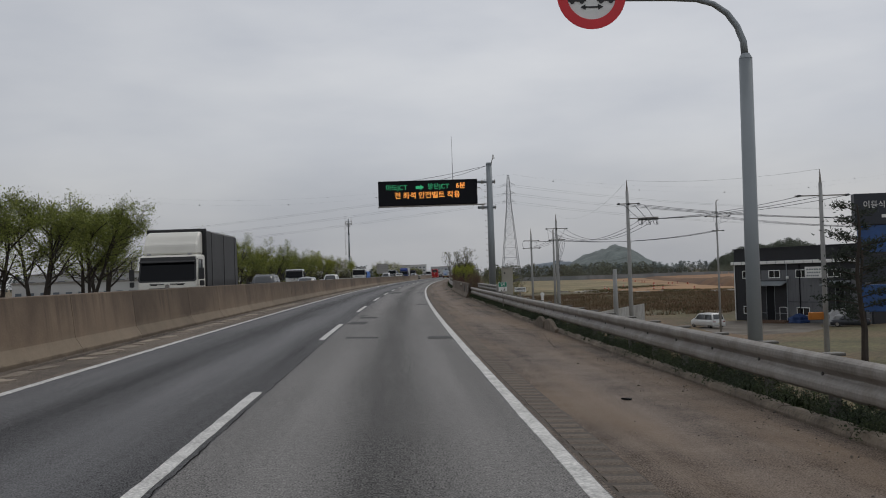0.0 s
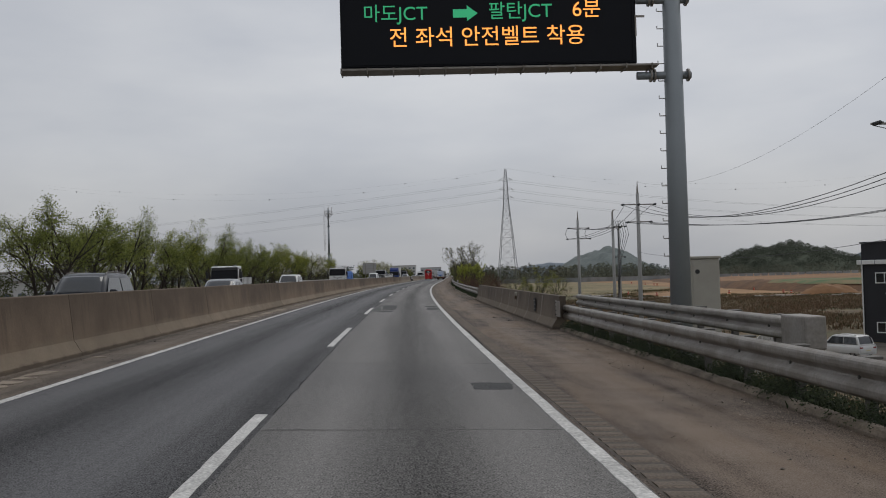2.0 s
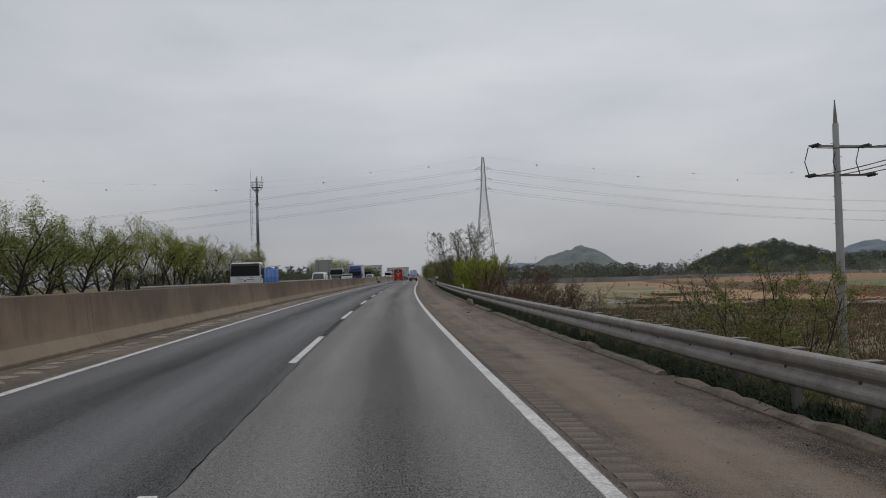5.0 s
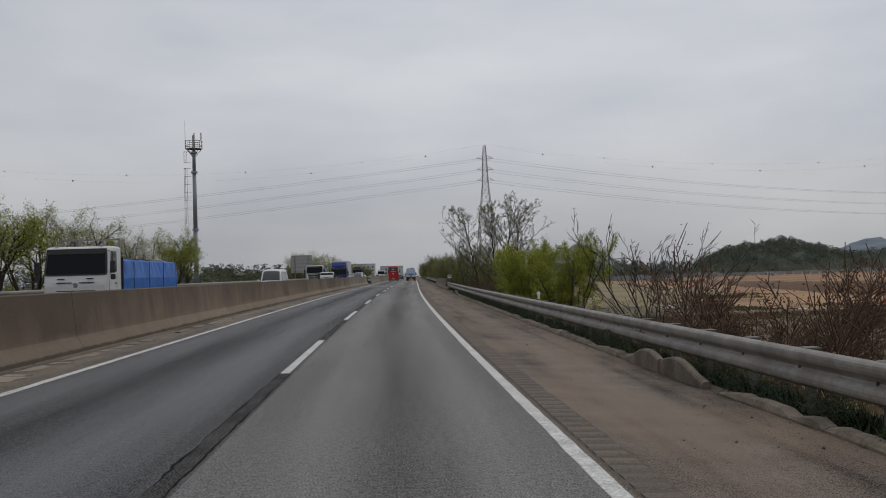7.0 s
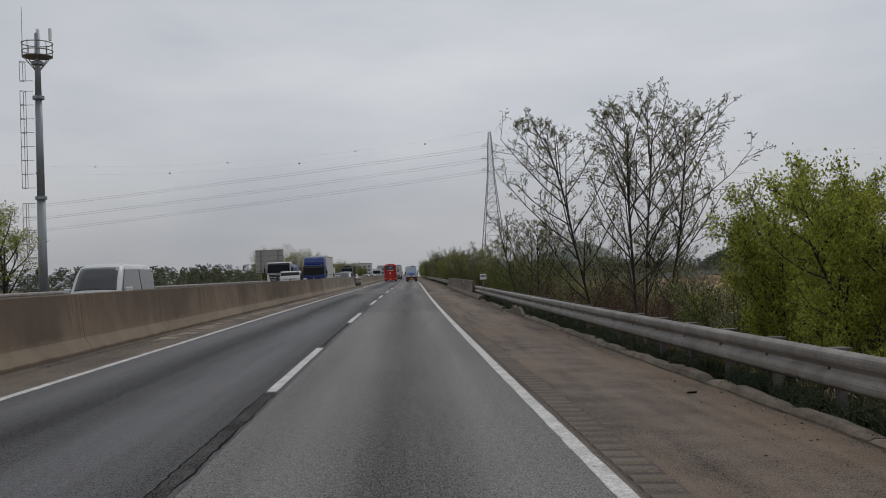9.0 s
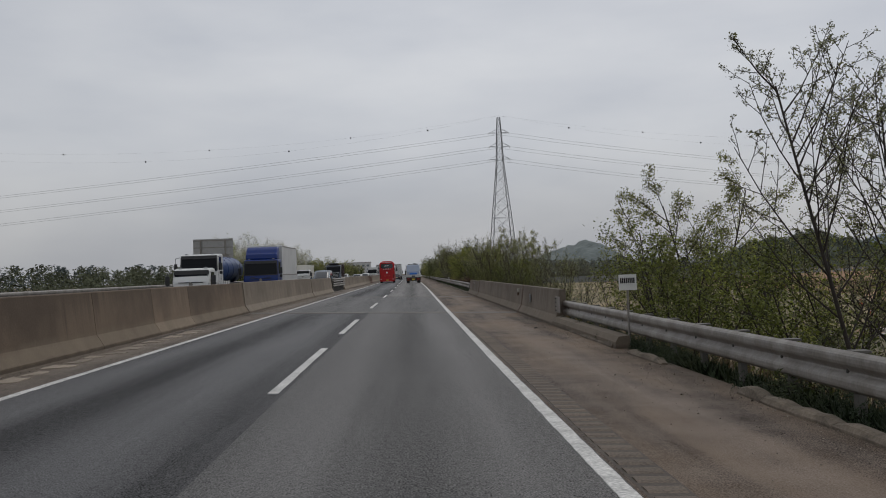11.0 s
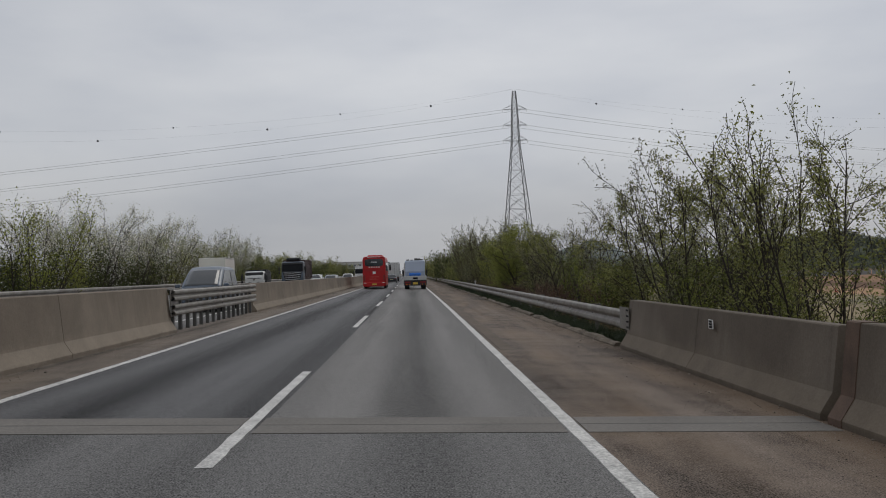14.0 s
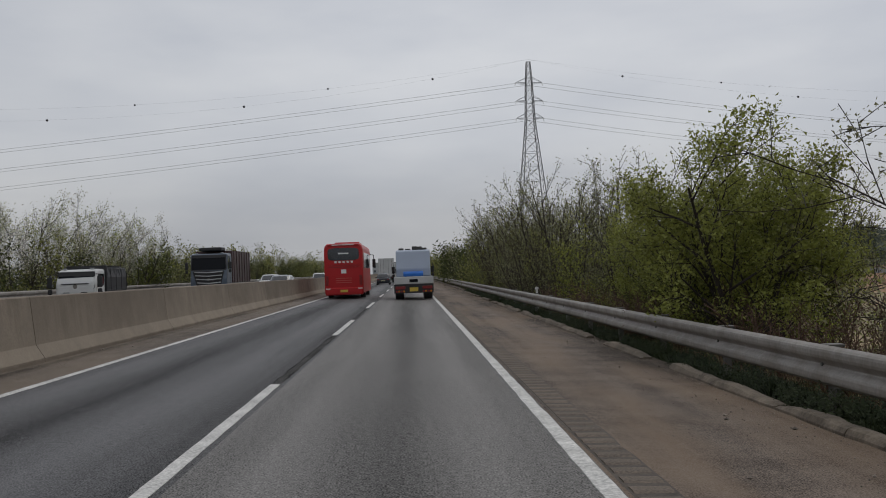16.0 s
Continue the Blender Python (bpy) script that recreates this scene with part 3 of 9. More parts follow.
def guard_rail(s0, s1, d, top, label, height=0.47, n=2, step=2.0, face=1, post_depth=0.55, length=4.0, group="guard rails"):
    e = thing("guard_rail", label, "guard rail", group)
    k = max(1, round((s1 - s0) / length))
    for i in range(k):
        a, c = s0 + (s1 - s0) * i / k, s0 + (s1 - s0) * (i + 1) / k
        prof = [(d + face * o, z) for o, z in waves(top, height, 0.09)]
        v, f = sweep(prof, a, c - 0.004, 4.0)
        raw("beam", v, f, M_GALV, e)
    post = None
    kp = max(1, round((s1 - s0) / step))
    for i in range(kp):
        s = s0 + (s1 - s0) * (i + 0.5) / kp
        if post is None:
            bm = bmesh.new()
            box(bm, -0.0, 0.006, -0.062, 0.062, -post_depth, top - 0.03)
            box(bm, 0.006, 0.10, -0.062, -0.056, -post_depth, top - 0.03)
            box(bm, 0.006, 0.10, 0.056, 0.062, -post_depth, top - 0.03)
            box(bm, -0.05, 0.16, -0.10, 0.10, top - 0.03, top + 0.004, 0.006)
            ob = post = part("post", bm, M_POST if face > 0 else M_GALV_DARK, e)
            bm = bmesh.new()
            tube(bm, [(-0.075, 0, top - height / n), (-0.10, 0, top - height / n)], 0.03, 0.022, 6)
            bolt = part("bolt", bm, M_GALV_DARK, e)
        else:
            ob = new("post", post.data)
            ob.parent = e
            if s < 420 and d > 0:
                bolt = new("bolt", bolt.data)
                bolt.parent = e
        ob.matrix_basis = onroad(s, d + face * 0.075, 0, 0 if face > 0 else 180)
        bolt.matrix_basis = ob.matrix_basis
    return e


def end_shoe(s, d, z0, z1, face, label, run=0.75, flip=1):
    """The flat plate with bolts by which a beam is fixed to a wall."""
    e = thing("end_shoe", label, "rail fitting", "rail end plates", onroad(s, d, 0))
    bm = bmesh.new()
    box(bm, -0.012, 0.0, min(0.2 * flip, -run * flip), max(0.2 * flip, -run * flip), z0, z1, 0.004)
    part("plate", bm, M_GALV, e)
    for i in range(4):
        for y in (0.03 * flip, 0.14 * flip):
            bm = bmesh.new()
            z = z0 + (z1 - z0) * (i + 0.5) / 4
            tube(bm, [(-0.012, y, z), (-0.035 * 1.0, y, z)], 0.022, 0.02, 6)
            part("bolt", bm, M_BLACK, e)
    if face < 0:
        e.matrix_basis = onroad(s, d, 0, 180)
    return e


guard_rail(-30, 74.6, 5.12, 0.80, "two-wave galvanised steel guard rail, weathered, above the kerb")
guard_rail(112.2, 264.3, 5.12, 0.80, "long two-wave galvanised steel guard rail beside the embankment")
guard_rail(313.2, 640, 5.12, 0.82, "two-wave galvanised steel guard rail in front of scrub", step=4.0)
guard_rail(56.8, 75.0, 5.72, 1.12, "short raised steel rail that shields the sign mast", height=0.36, n=2)
guard_rail(319.6, 334.3, -6.92, 1.22, "upper steel rail that closes the median gap", height=0.33, n=2, step=1.0, face=-1, post_depth=0.1, group="median gap rails")
guard_rail(319.6, 334.3, -6.92, 0.80, "lower steel rail that closes the median gap", height=0.33, n=2, step=30.0, face=-1, post_depth=0.0, group="median gap rails")
guard_rail(180, 640, -18.7, 0.85, "steel guard rail on the far verge of the opposite carriageway", step=4.0, face=-1, length=8)
guard_rail(-30, 180, -18.7, 0.62, "low steel guard rail on the far verge of the opposite carriageway", height=0.34, n=2, step=4.0, face=-1, length=8)
end_shoe(74.0, 4.83, 0.42, 0.93, 1, "bolted steel end plate of a rail on the parapet")
end_shoe(112.4, 4.83, 0.42, 0.93, 1, "bolted steel end plate of a rail on the parapet", flip=-1)
end_shoe(263.9, 4.83, 0.42, 0.93, 1, "bolted steel end plate of a rail on the bridge parapet")
end_shoe(313.3, 4.83, 0.42, 0.93, 1, "bolted steel end plate of a rail on the bridge parapet", flip=-1)
end_shoe(319.7, -6.95, 0.45, 1.22, -1, "bolted steel end plate of the median gap rails")
# low footing that runs out from the parapet's end under the rail
v, f = sweep([(4.66, -0.1), (4.66, 0.14), (4.74, 0.27), (4.98, 0.30), (5.0, -0.1)], 254.0, 263.88, 1.0)
tagged(raw("parapet_footing", v, f, M_PARAPET_PALE), "low concrete footing before the bridge parapet", "footing", kind="structure")
# the boxed end of the short shield rail
bm = bmesh.new()
box(bm, -0.16, 0.16, -0.45, 0.45, 0.68, 1.16, 0.03, 0, 2)
tagged(part("rail_terminal", bm, M_GALV, None), "boxed galvanised end piece of the short shield rail", "rail fitting").matrix_basis = onroad(56.5, 5.72, 0)

# expansion joints of the bridge
M_STRIP = material("joint_mortar", (0.155, 0.143, 0.128), 0.9, vary=0.2, scale=0.8, grain=0.2, grain_scale=30)
for s, tag in ((274.35, "expansion_joint"), (302.2, "expansion_joint_1")):
    e = thing(tag, "steel expansion joint with pale concrete strips across the road", "expansion joint", kind="structure")
    for a, c, mt, z in ((-0.55, -0.025, M_STRIP, 0.008), (-0.025, 0.025, M_GALV_DARK, 0.006), (0.025, 0.55, M_STRIP, 0.008)):
        for d0, d1 in ((-6.8, -5.6), (-5.38, -1.95), (-1.75, 1.62), (1.84, 4.6)):
            v, f = sweep([(d0, 0.001), (d1, 0.001), (d1, z), (d0, z)], s + a, s + c, 2.0)
            raw("joint_strip", v, f, mt, e)
for s in (274.25, 302.0):
    v, f = sweep([(q - 0.012, z) for q, z in wall_profile(4.66, 4.92, 1.17, 1)], s - 0.17, s + 0.17, 2.0)
    tagged(raw("joint_cover_plate", v, f, M_RUST), "rusty brown steel cover plate over the parapet joint", "cover plate")


# ---------------- writing ----------------
def writing(name, body, size, mat, parent, m, align="CENTER"):
    cu = bpy.data.curves.new(name, "FONT")
    cu.body, cu.size, cu.align_x, cu.align_y, cu.extrude = body, size, align, "CENTER", 0.004
    tmp = bpy.data.objects.new(name, cu)
    scene.collection.objects.link(tmp)
    bpy.context.view_layer.update()
    me = bpy.data.meshes.new_from_object(tmp.evaluated_get(bpy.context.evaluated_depsgraph_get()))
    bpy.data.objects.remove(tmp)
    me.materials.clear()
    me.materials.append(mat)
    ob = new(name, me)
    ob.parent = parent
    ob.matrix_basis = m
    return ob


M_LED_G = glowing("green_leds", (0.04, 0.46, 0.20), 0.42)
M_LED_O = glowing("orange_leds", (1.0, 0.36, 0.07), 1.1)
M_PANEL = material("black_display_panel", (0.004, 0.005, 0.008), 0.6, vary=0.1, spec=0.2)
M_SIGN_W = material("white_sign_sheet", (0.72, 0.72, 0.70), 0.45, vary=0.05)
M_SIGN_R = material("red_sign_sheet", (0.62, 0.016, 0.026), 0.4, vary=0.06)
M_SIGN_G = material("green_sign_sheet", (0.012, 0.20, 0.115), 0.4, vary=0.06)
M_SIGN_BACK = material("bare_aluminium_sign_back", (0.34, 0.34, 0.33), 0.5, metal=0.4, vary=0.1)


# ---------------- variable message sign on its cantilever mast ----------------
def message_sign():
    e = thing("message_sign", "black electronic message board on a grey cantilever steel mast", "road sign", m=pose(*flat(63.4, 5.9, 0), 0, 0, -math.degrees(heading(63.4))))
    bm = bmesh.new()
    tube(bm, [(0, 0, -0.8), (0, 0, 4), (0, 0, 8.7)], 0.235, 0.185, 20)
    mast = part("mast", bm, M_POLE, e, "tapered grey steel mast", True)
    bm = bmesh.new()
    tube(bm, [(0, 0, 8.7), (0, 0, 8.78)], 0.21, 0.17, 20)
    part("cap", bm, M_POLE, mast)
    for z in (5.9, 7.55):
        bm = bmesh.new()
        tube(bm, [(0.38, 0, z), (0.0, 0, z), (-0.8, 0, z)], 0.085, 0.085, 12)
        arm = part("arm", bm, M_POLE, e, smooth=True)
        for x in (-0.44, -0.52, 0.30):
            bm = bmesh.new()
            tube(bm, [(x, 0, z), (x + 0.035, 0, z)], 0.14, 0.14, 14)
            part("flange", bm, M_GALV, arm)
    for i in range(18):
        bm = bmesh.new()
        tube(bm, [(-0.2, 0, 1.6 + i * 0.38), (-0.33, 0, 1.6 + i * 0.38), (-0.33, 0, 1.66 + i * 0.38)], 0.012, 0.012, 5)
        part("step_iron", bm, M_GALV, e)
    x0, x1, z0, z1 = -7.18, -0.80, 6.17, 7.76
    bm = bmesh.new()
    box(bm, x0, x1, -0.06, 0.5, z0, z1, 0.02)
    board = part("board", bm, M_PANEL, e, "black display housing")
    bm = bmesh.new()
    for a in ((x0 + 0.08, x1 - 0.08, -0.075, -0.062, z0 + 0.05, z0 + 0.09), (x0 + 0.08, x1 - 0.08, -0.075, -0.062, z1 - 0.09, z1 - 0.05), (x0 + 0.05, x0 + 0.09, -0.075, -0.062, z0 + 0.05, z1 - 0.05), (x1 - 0.09, x1 - 0.05, -0.075, -0.062, z0 + 0.05, z1 - 0.05)):
        box(bm, *a)
    part("bezel", bm, M_PANEL, board)
    up = lambda x, z: Matrix.Translation((x, -0.068, z)) @ Euler((radians(90), 0, 0)).to_matrix().to_4x4()
    writing("letters", "마도JCT", 0.41, M_LED_G, board, up(x0 + 1.18, 7.31))
    writing("letters", "팔탄JCT", 0.41, M_LED_G, board, up(x0 + 3.87, 7.33))
    writing("letters", "6분", 0.45, M_LED_O, board, up(x0 + 5.31, 7.35))
    writing("letters", "전 좌석 안전벨트 착용", 0.465, M_LED_O, board, up(x0 + 3.15, 6.78))
    bm = bmesh.new()
    y = -0.07
    ax, az = x0 + 2.42, 7.31
    pts = [(0, 0.09), (0.3, 0.09), (0.3, 0.17), (0.53, 0), (0.3, -0.17), (0.3, -0.09), (0, -0.09)]
    bm.faces.new([bm.verts.new((ax + a, y, az + c)) for a, c in pts])
    part("arrow", bm, M_LED_G, board, "green arrow of lamps")
    bm = bmesh.new()
    box(bm, x0, x1 + 0.45, -0.16, 0.45, z0 - 0.07, z0 - 0.03)
    part("catwalk", bm, M_GALV, e, "pale grating under the board")
    for i in range(13):
        x = x0 + (x1 + 0.3 - x0) * i / 12
        bm = bmesh.new()
        tube(bm, [(x, -0.175, z0 - 0.02), (x, -0.15, z0 - 0.12), (x, 0.4, z0 - 0.1)], 0.016, 0.016, 5)
        part("bracket", bm, M_GALV, e)
    bm = bmesh.new()
    tube(bm, [(-2.35, 0.2, z1), (-2.35, 0.2, 9.0), (-2.36, 0.2, 10.6)], 0.018, 0.008, 6)
    part("antenna", bm, M_WIRE, e)
    for xa in (-3.2, -5.0):
        bm = bmesh.new()
        tube(bm, [(-0.1, 0, 8.6), ((xa - 0.1) / 2, 0.1, (8.6 + z1) / 2 - 0.06), (xa, 0.2, z1)], 0.012, 0.012, 5)
        part("stay", bm, M_WIRE, e)
    bm = bmesh.new()
    tube(bm, [(0.1, 0.05, 8.2), (0.2, -0.05, 8.9), (0.28, -0.12, 9.15)], 0.03, 0.025, 6)
    cam_arm = part("camera_arm", bm, M_GALV, e)
    bm = bmesh.new()
    tube(bm, [(0.28, -0.12, 9.28), (0.28, -0.12, 9.22), (0.28, -0.12, 9.1), (0.28, -0.12, 9.02)], 0.05, 0.09, 12)
    part("dome", bm, M_SIGN_W, cam_arm)
    bm = bmesh.new()
    box(bm, -0.83, -0.8, -0.1, -0.06, 6.75, 7.2)
    box(bm, -0.8, -0.62, -0.1, -0.06, 7.16, 7.2)
    part("conduit", bm, M_GALV, e)


message_sign()
bm = bmesh.new()
box(bm, -0.34, 0.34, -0.28, 0.28, -1.2, 1.92, 0.02)
cab = thing("control_cabinet", "beige-grey steel control cabinet behind the guard rail", "cabinet", m=pose(*flat(65.6, 7.05, 0), 0, 0, -math.degrees(heading(65.6))))
M_CAB = material("beige_cabinet_paint", (0.36, 0.34, 0.29), 0.5, vary=0.08)
part("body", bm, M_CAB, cab)
bm = bmesh.new()
box(bm, -0.30, 0.30, -0.295, -0.282, 0.2, 1.85, 0.004)
door = part("door", bm, M_CAB, cab)
bm = bmesh.new()
tube(bm, [(-0.2, -0.297, 1.62), (-0.2, -0.31, 1.62)], 0.055, 0.055, 12)
part("dial", bm, M_BLACK, door)
bm = bmesh.new()
box(bm, -0.38, 0.38, -0.32, 0.32, 1.92, 1.98, 0.01)
part("roof", bm, M_CAB, cab)


# ---------------- round sign on a bent mast ----------------
def round_sign():
    s = 20.0
    e = thing("distance_sign", "red-ringed round sign hung from a bent grey mast", "road sign", m=pose(*flat(s, 7.52, 0), 0, 0, -math.degrees(heading(s))))
    bm = bmesh.new()
    tube(bm, [(0, 0, -2.0), (0, 0, 2), (0.03, 0, 5.95)], 0.155, 0.135, 16)
    part("mast", bm, M_POLE, e, smooth=True)
    bm = bmesh.new()
    tube(bm, [(0.03, 0, 5.95), (0.03, 0, 6.05)], 0.14, 0.085, 16)
    part("collar", bm, M_POLE, e)
    bm = bmesh.new()
    bend = [(0.02, 0, 6.0), (0.0, 0, 6.3), (-0.12, 0, 6.62), (-0.32, 0, 6.9), (-0.6, 0, 7.1), (-0.95, 0, 7.2), (-1.5, 0, 7.23), (-3.6, 0, 7.26)]
    tube(bm, bend, 0.075, 0.05, 12)
    part("arm", bm, M_POLE, e, smooth=True)
    cx, cz = -3.16, 7.31

    def disc(r0, r1, y, mat, name, parent, label=""):
        bm = bmesh.new()
        n = 40
        a = [bm.verts.new((cx + r1 * math.cos(2 * math.pi * i / n), y, cz + r1 * math.sin(2 * math.pi * i / n))) for i in range(n)]
        if r0:
            c = [bm.verts.new((cx + r0 * math.cos(2 * math.pi * i / n), y, cz + r0 * math.sin(2 * math.pi * i / n))) for i in range(n)]
            for i in range(n):
                bm.faces.new((a[i], a[(i + 1) % n], c[(i + 1) % n], c[i]))
        else:
            bm.faces.new(a)
        ext = bmesh.ops.extrude_face_region(bm, geom=bm.faces[:])
        for q in ext["geom"]:
            if isinstance(q, bmesh.types.BMVert):
                q.co.y += 0.02
        bmesh.ops.recalc_face_normals(bm, faces=bm.faces[:])
        return part(name, bm, mat, parent, label)

    plate = disc(0, 0.70, -0.10, M_SIGN_W, "plate", e, "white round plate")
    disc(0.51, 0.71, -0.125, M_SIGN_R, "ring", plate, "red ring")
    bm = bmesh.new()
    for x in (-0.30, 0.30):
        sg = 1 if x > 0 else -1
        box(bm, cx + x - 0.19, cx + x + 0.19, -0.112, -0.102, cz - 0.13, cz + 0.0)
        box(bm, cx + x - 0.10, cx + x + 0.12, -0.112, -0.102, cz + 0.0, cz + 0.09)
        for q in (-0.1, 0.1):
            tube(bm, [(cx + x + q, -0.118, cz - 0.13), (cx + x + q, -0.102, cz - 0.13)], 0.05, 0.05, 12)
    part("car_symbols", bm, M_BLACK, plate, "two black car symbols")
    bm = bmesh.new()
    box(bm, cx - 0.15, cx + 0.15, -0.112, -0.102, cz - 0.265, cz - 0.235)
    for sg in (-1, 1):
        bm.faces.new([bm.verts.new((cx + sg * a, -0.112, cz - 0.25 + c)) for a, c in ((0.24, 0), (0.13, 0.06), (0.13, -0.06))])
    part("arrow", bm, M_BLACK, plate)


round_sign()


# ---------------- distance post, delineators, small signs ----------------
def km_post():
    e = thing("distance_post", "small green and white distance sign on the guard rail", "road sign", m=pose(*flat(46.2, 4.95, 0), 0, 0, -math.degrees(heading(46.2))))
    bm = bmesh.new()
    tube(bm, [(0, 0.02, 0.1), (0, 0.02, 1.2)], 0.022, 0.022, 8)
    part("stake", bm, M_GALV, e)
    bm = bmesh.new()
    box(bm, -0.2, 0.2, -0.01, 0.0, 0.79, 1.22, 0.003)
    pl = part("plate", bm, M_SIGN_W, e)
    bm = bmesh.new()
    box(bm, -0.19, 0.19, -0.014, -0.0105, 1.0, 1.21)
    part("green_field", bm, M_SIGN_G, pl, "green upper field")
    up = lambda x, z: Matrix.Translation((x, -0.018, z)) @ Euler((radians(90), 0, 0)).to_matrix().to_4x4()
    writing("letters", "24", 0.2, M_SIGN_W, pl, up(0, 1.105))
    writing("letters", "2", 0.2, M_PANEL, pl, up(0.07, 0.885))
    bm = bmesh.new()
    tube(bm, [(-0.07, -0.011, 0.825), (-0.07, -0.015, 0.825)], 0.022, 0.022, 10)
    part("point", bm, M_PANEL, pl)


km_post()


DELIN = (37, 187, 377)


def delineator(s, d, base, top):
    e = thing("delineator", "white reflector post behind the guard rail", "delineator", "delineators", pose(*flat(s, d, base), 0, 0, -math.degrees(heading(s))))
    bm = bmesh.new()
    box(bm, -0.045, 0.045, -0.012, 0.012, 0, top - base - 0.14)
    part("stake", bm, M_SIGN_W, e)
    bm = bmesh.new()
    tube(bm, [(0, -0.02, top - base - 0.07), (0, 0.02, top - base - 0.07)], 0.075, 0.075, 14)
    part("reflector", bm, M_SIGN_W, e)


for s in DELIN:
    delineator(s, 5.55, -0.55, 0.88)


def small_plate(s, d, z0, z1, w, label, bars=2, mat=M_SIGN_W):
    e = thing("notice_plate", label, "sign", "notice plates", pose(*flat(s, d, 0), 0, 0, -math.degrees(heading(s))))
    bm = bmesh.new()
    tube(bm, [(0, 0.03, -1.2), (0, 0.03, z1)], 0.025, 0.025, 8)
    part("stake", bm, M_GALV, e)
    bm = bmesh.new()
    box(bm, -w / 2, w / 2, -0.012, 0.0, z0, z1, 0.003)
    pl = part("plate", bm, mat, e)
    for i in range(bars):
        zc, n = z1 - (z1 - z0) * (0.38 if i == 0 else 0.82), 8 if i == 0 else 1
        hh = (z1 - z0) * (0.17 if i == 0 else 0.06)
        for k in range(n):
            bm = bmesh.new()
            x = -w * 0.42 + w * 0.84 * k / n
            box(bm, x, x + w * (0.075 if n > 1 else 0.84), -0.016, -0.0125, zc - hh, zc + hh)
            part("text_bar", bm, M_PANEL, pl)


small_plate(43.1, 5.42, 0.80, 1.0, 0.5, "white plate with two lines of writing on a stake")
small_plate(254.0, 4.98, 1.15, 1.5, 0.4, "small white plate on a stake at the bridge approach", 1)


def wall_plate(s, mat, z0, z1, w, label, ink=None):
    e = thing("wall_plate", label, "plate", "parapet plates", onroad(s, 4.815, 0, 0))
    bm = bmesh.new()
    box(bm, 0.0, 0.012, -w / 2, w / 2, z0, z1, 0.003)
    part("plate", bm, mat, e)
    for i in range(3):
        bm = bmesh.new()
        zc = z0 + (z1 - z0) * (0.2 + 0.3 * i)
        box(bm, -0.003, 0.0, -w * 0.36, w * 0.36, zc - 0.018, zc + 0.018)
        part("text_bar", bm, ink or M_PANEL, e)


wall_plate(79.4, M_PANEL, 0.40, 0.90, 0.58, "black name plate with pale writing on the parapet", M_GALV)
wall_plate(271.0, M_POLE, 0.55, 0.86, 0.32, "grey plate with small writing on the bridge parapet")
wall_plate(307.0, M_SIGN_W, 0.80, 0.95, 0.24, "small white plate on the parapet")


def hanging_lamp(s):
    e = thing("parapet_light", "small weathered warning light on the parapet top", "light", "parapet lights", onroad(s, 4.80, 0))
    bm = bmesh.new()
    box(bm, 0.0, 0.12, -0.06, 0.06, 0.84, 1.0, 0.015)
    part("housing", bm, M_CAB, e)
    bm = bmesh.new()
    tube(bm, [(0.04, 0, 0.84), (0.03, 0, 0.70)], 0.04, 0.05, 8)
    part("lens", bm, M_RUST, e)


hanging_lamp(86.2)
hanging_lamp(275.5)


def rail_back_sign():
    s = 329.0
    e = thing("direction_sign", "bare grey back of a large road sign on two posts", "road sign", m=pose(*flat(s, -19.3, 0.3), 0, 0, -math.degrees(heading(s))))
    for x in (-1.2, 1.2):
        bm = bmesh.new()
        tube(bm, [(x, 0.12, -0.4), (x, 0.12, 5.3)], 0.08, 0.08, 10)
        part("post", bm, M_GALV, e)
    bm = bmesh.new()
    box(bm, -1.95, 1.95, 0.22, 0.26, 2.2, 5.4)
    part("plate", bm, M_SIGN_BACK, e)
    for i in range(5):
        bm = bmesh.new()
        z = 2.45 + i * 0.7
        box(bm, -1.9, 1.9, 0.17, 0.215, z - 0.04, z + 0.04)
        part("stiffener", bm, M_GALV, e)


rail_back_sign()


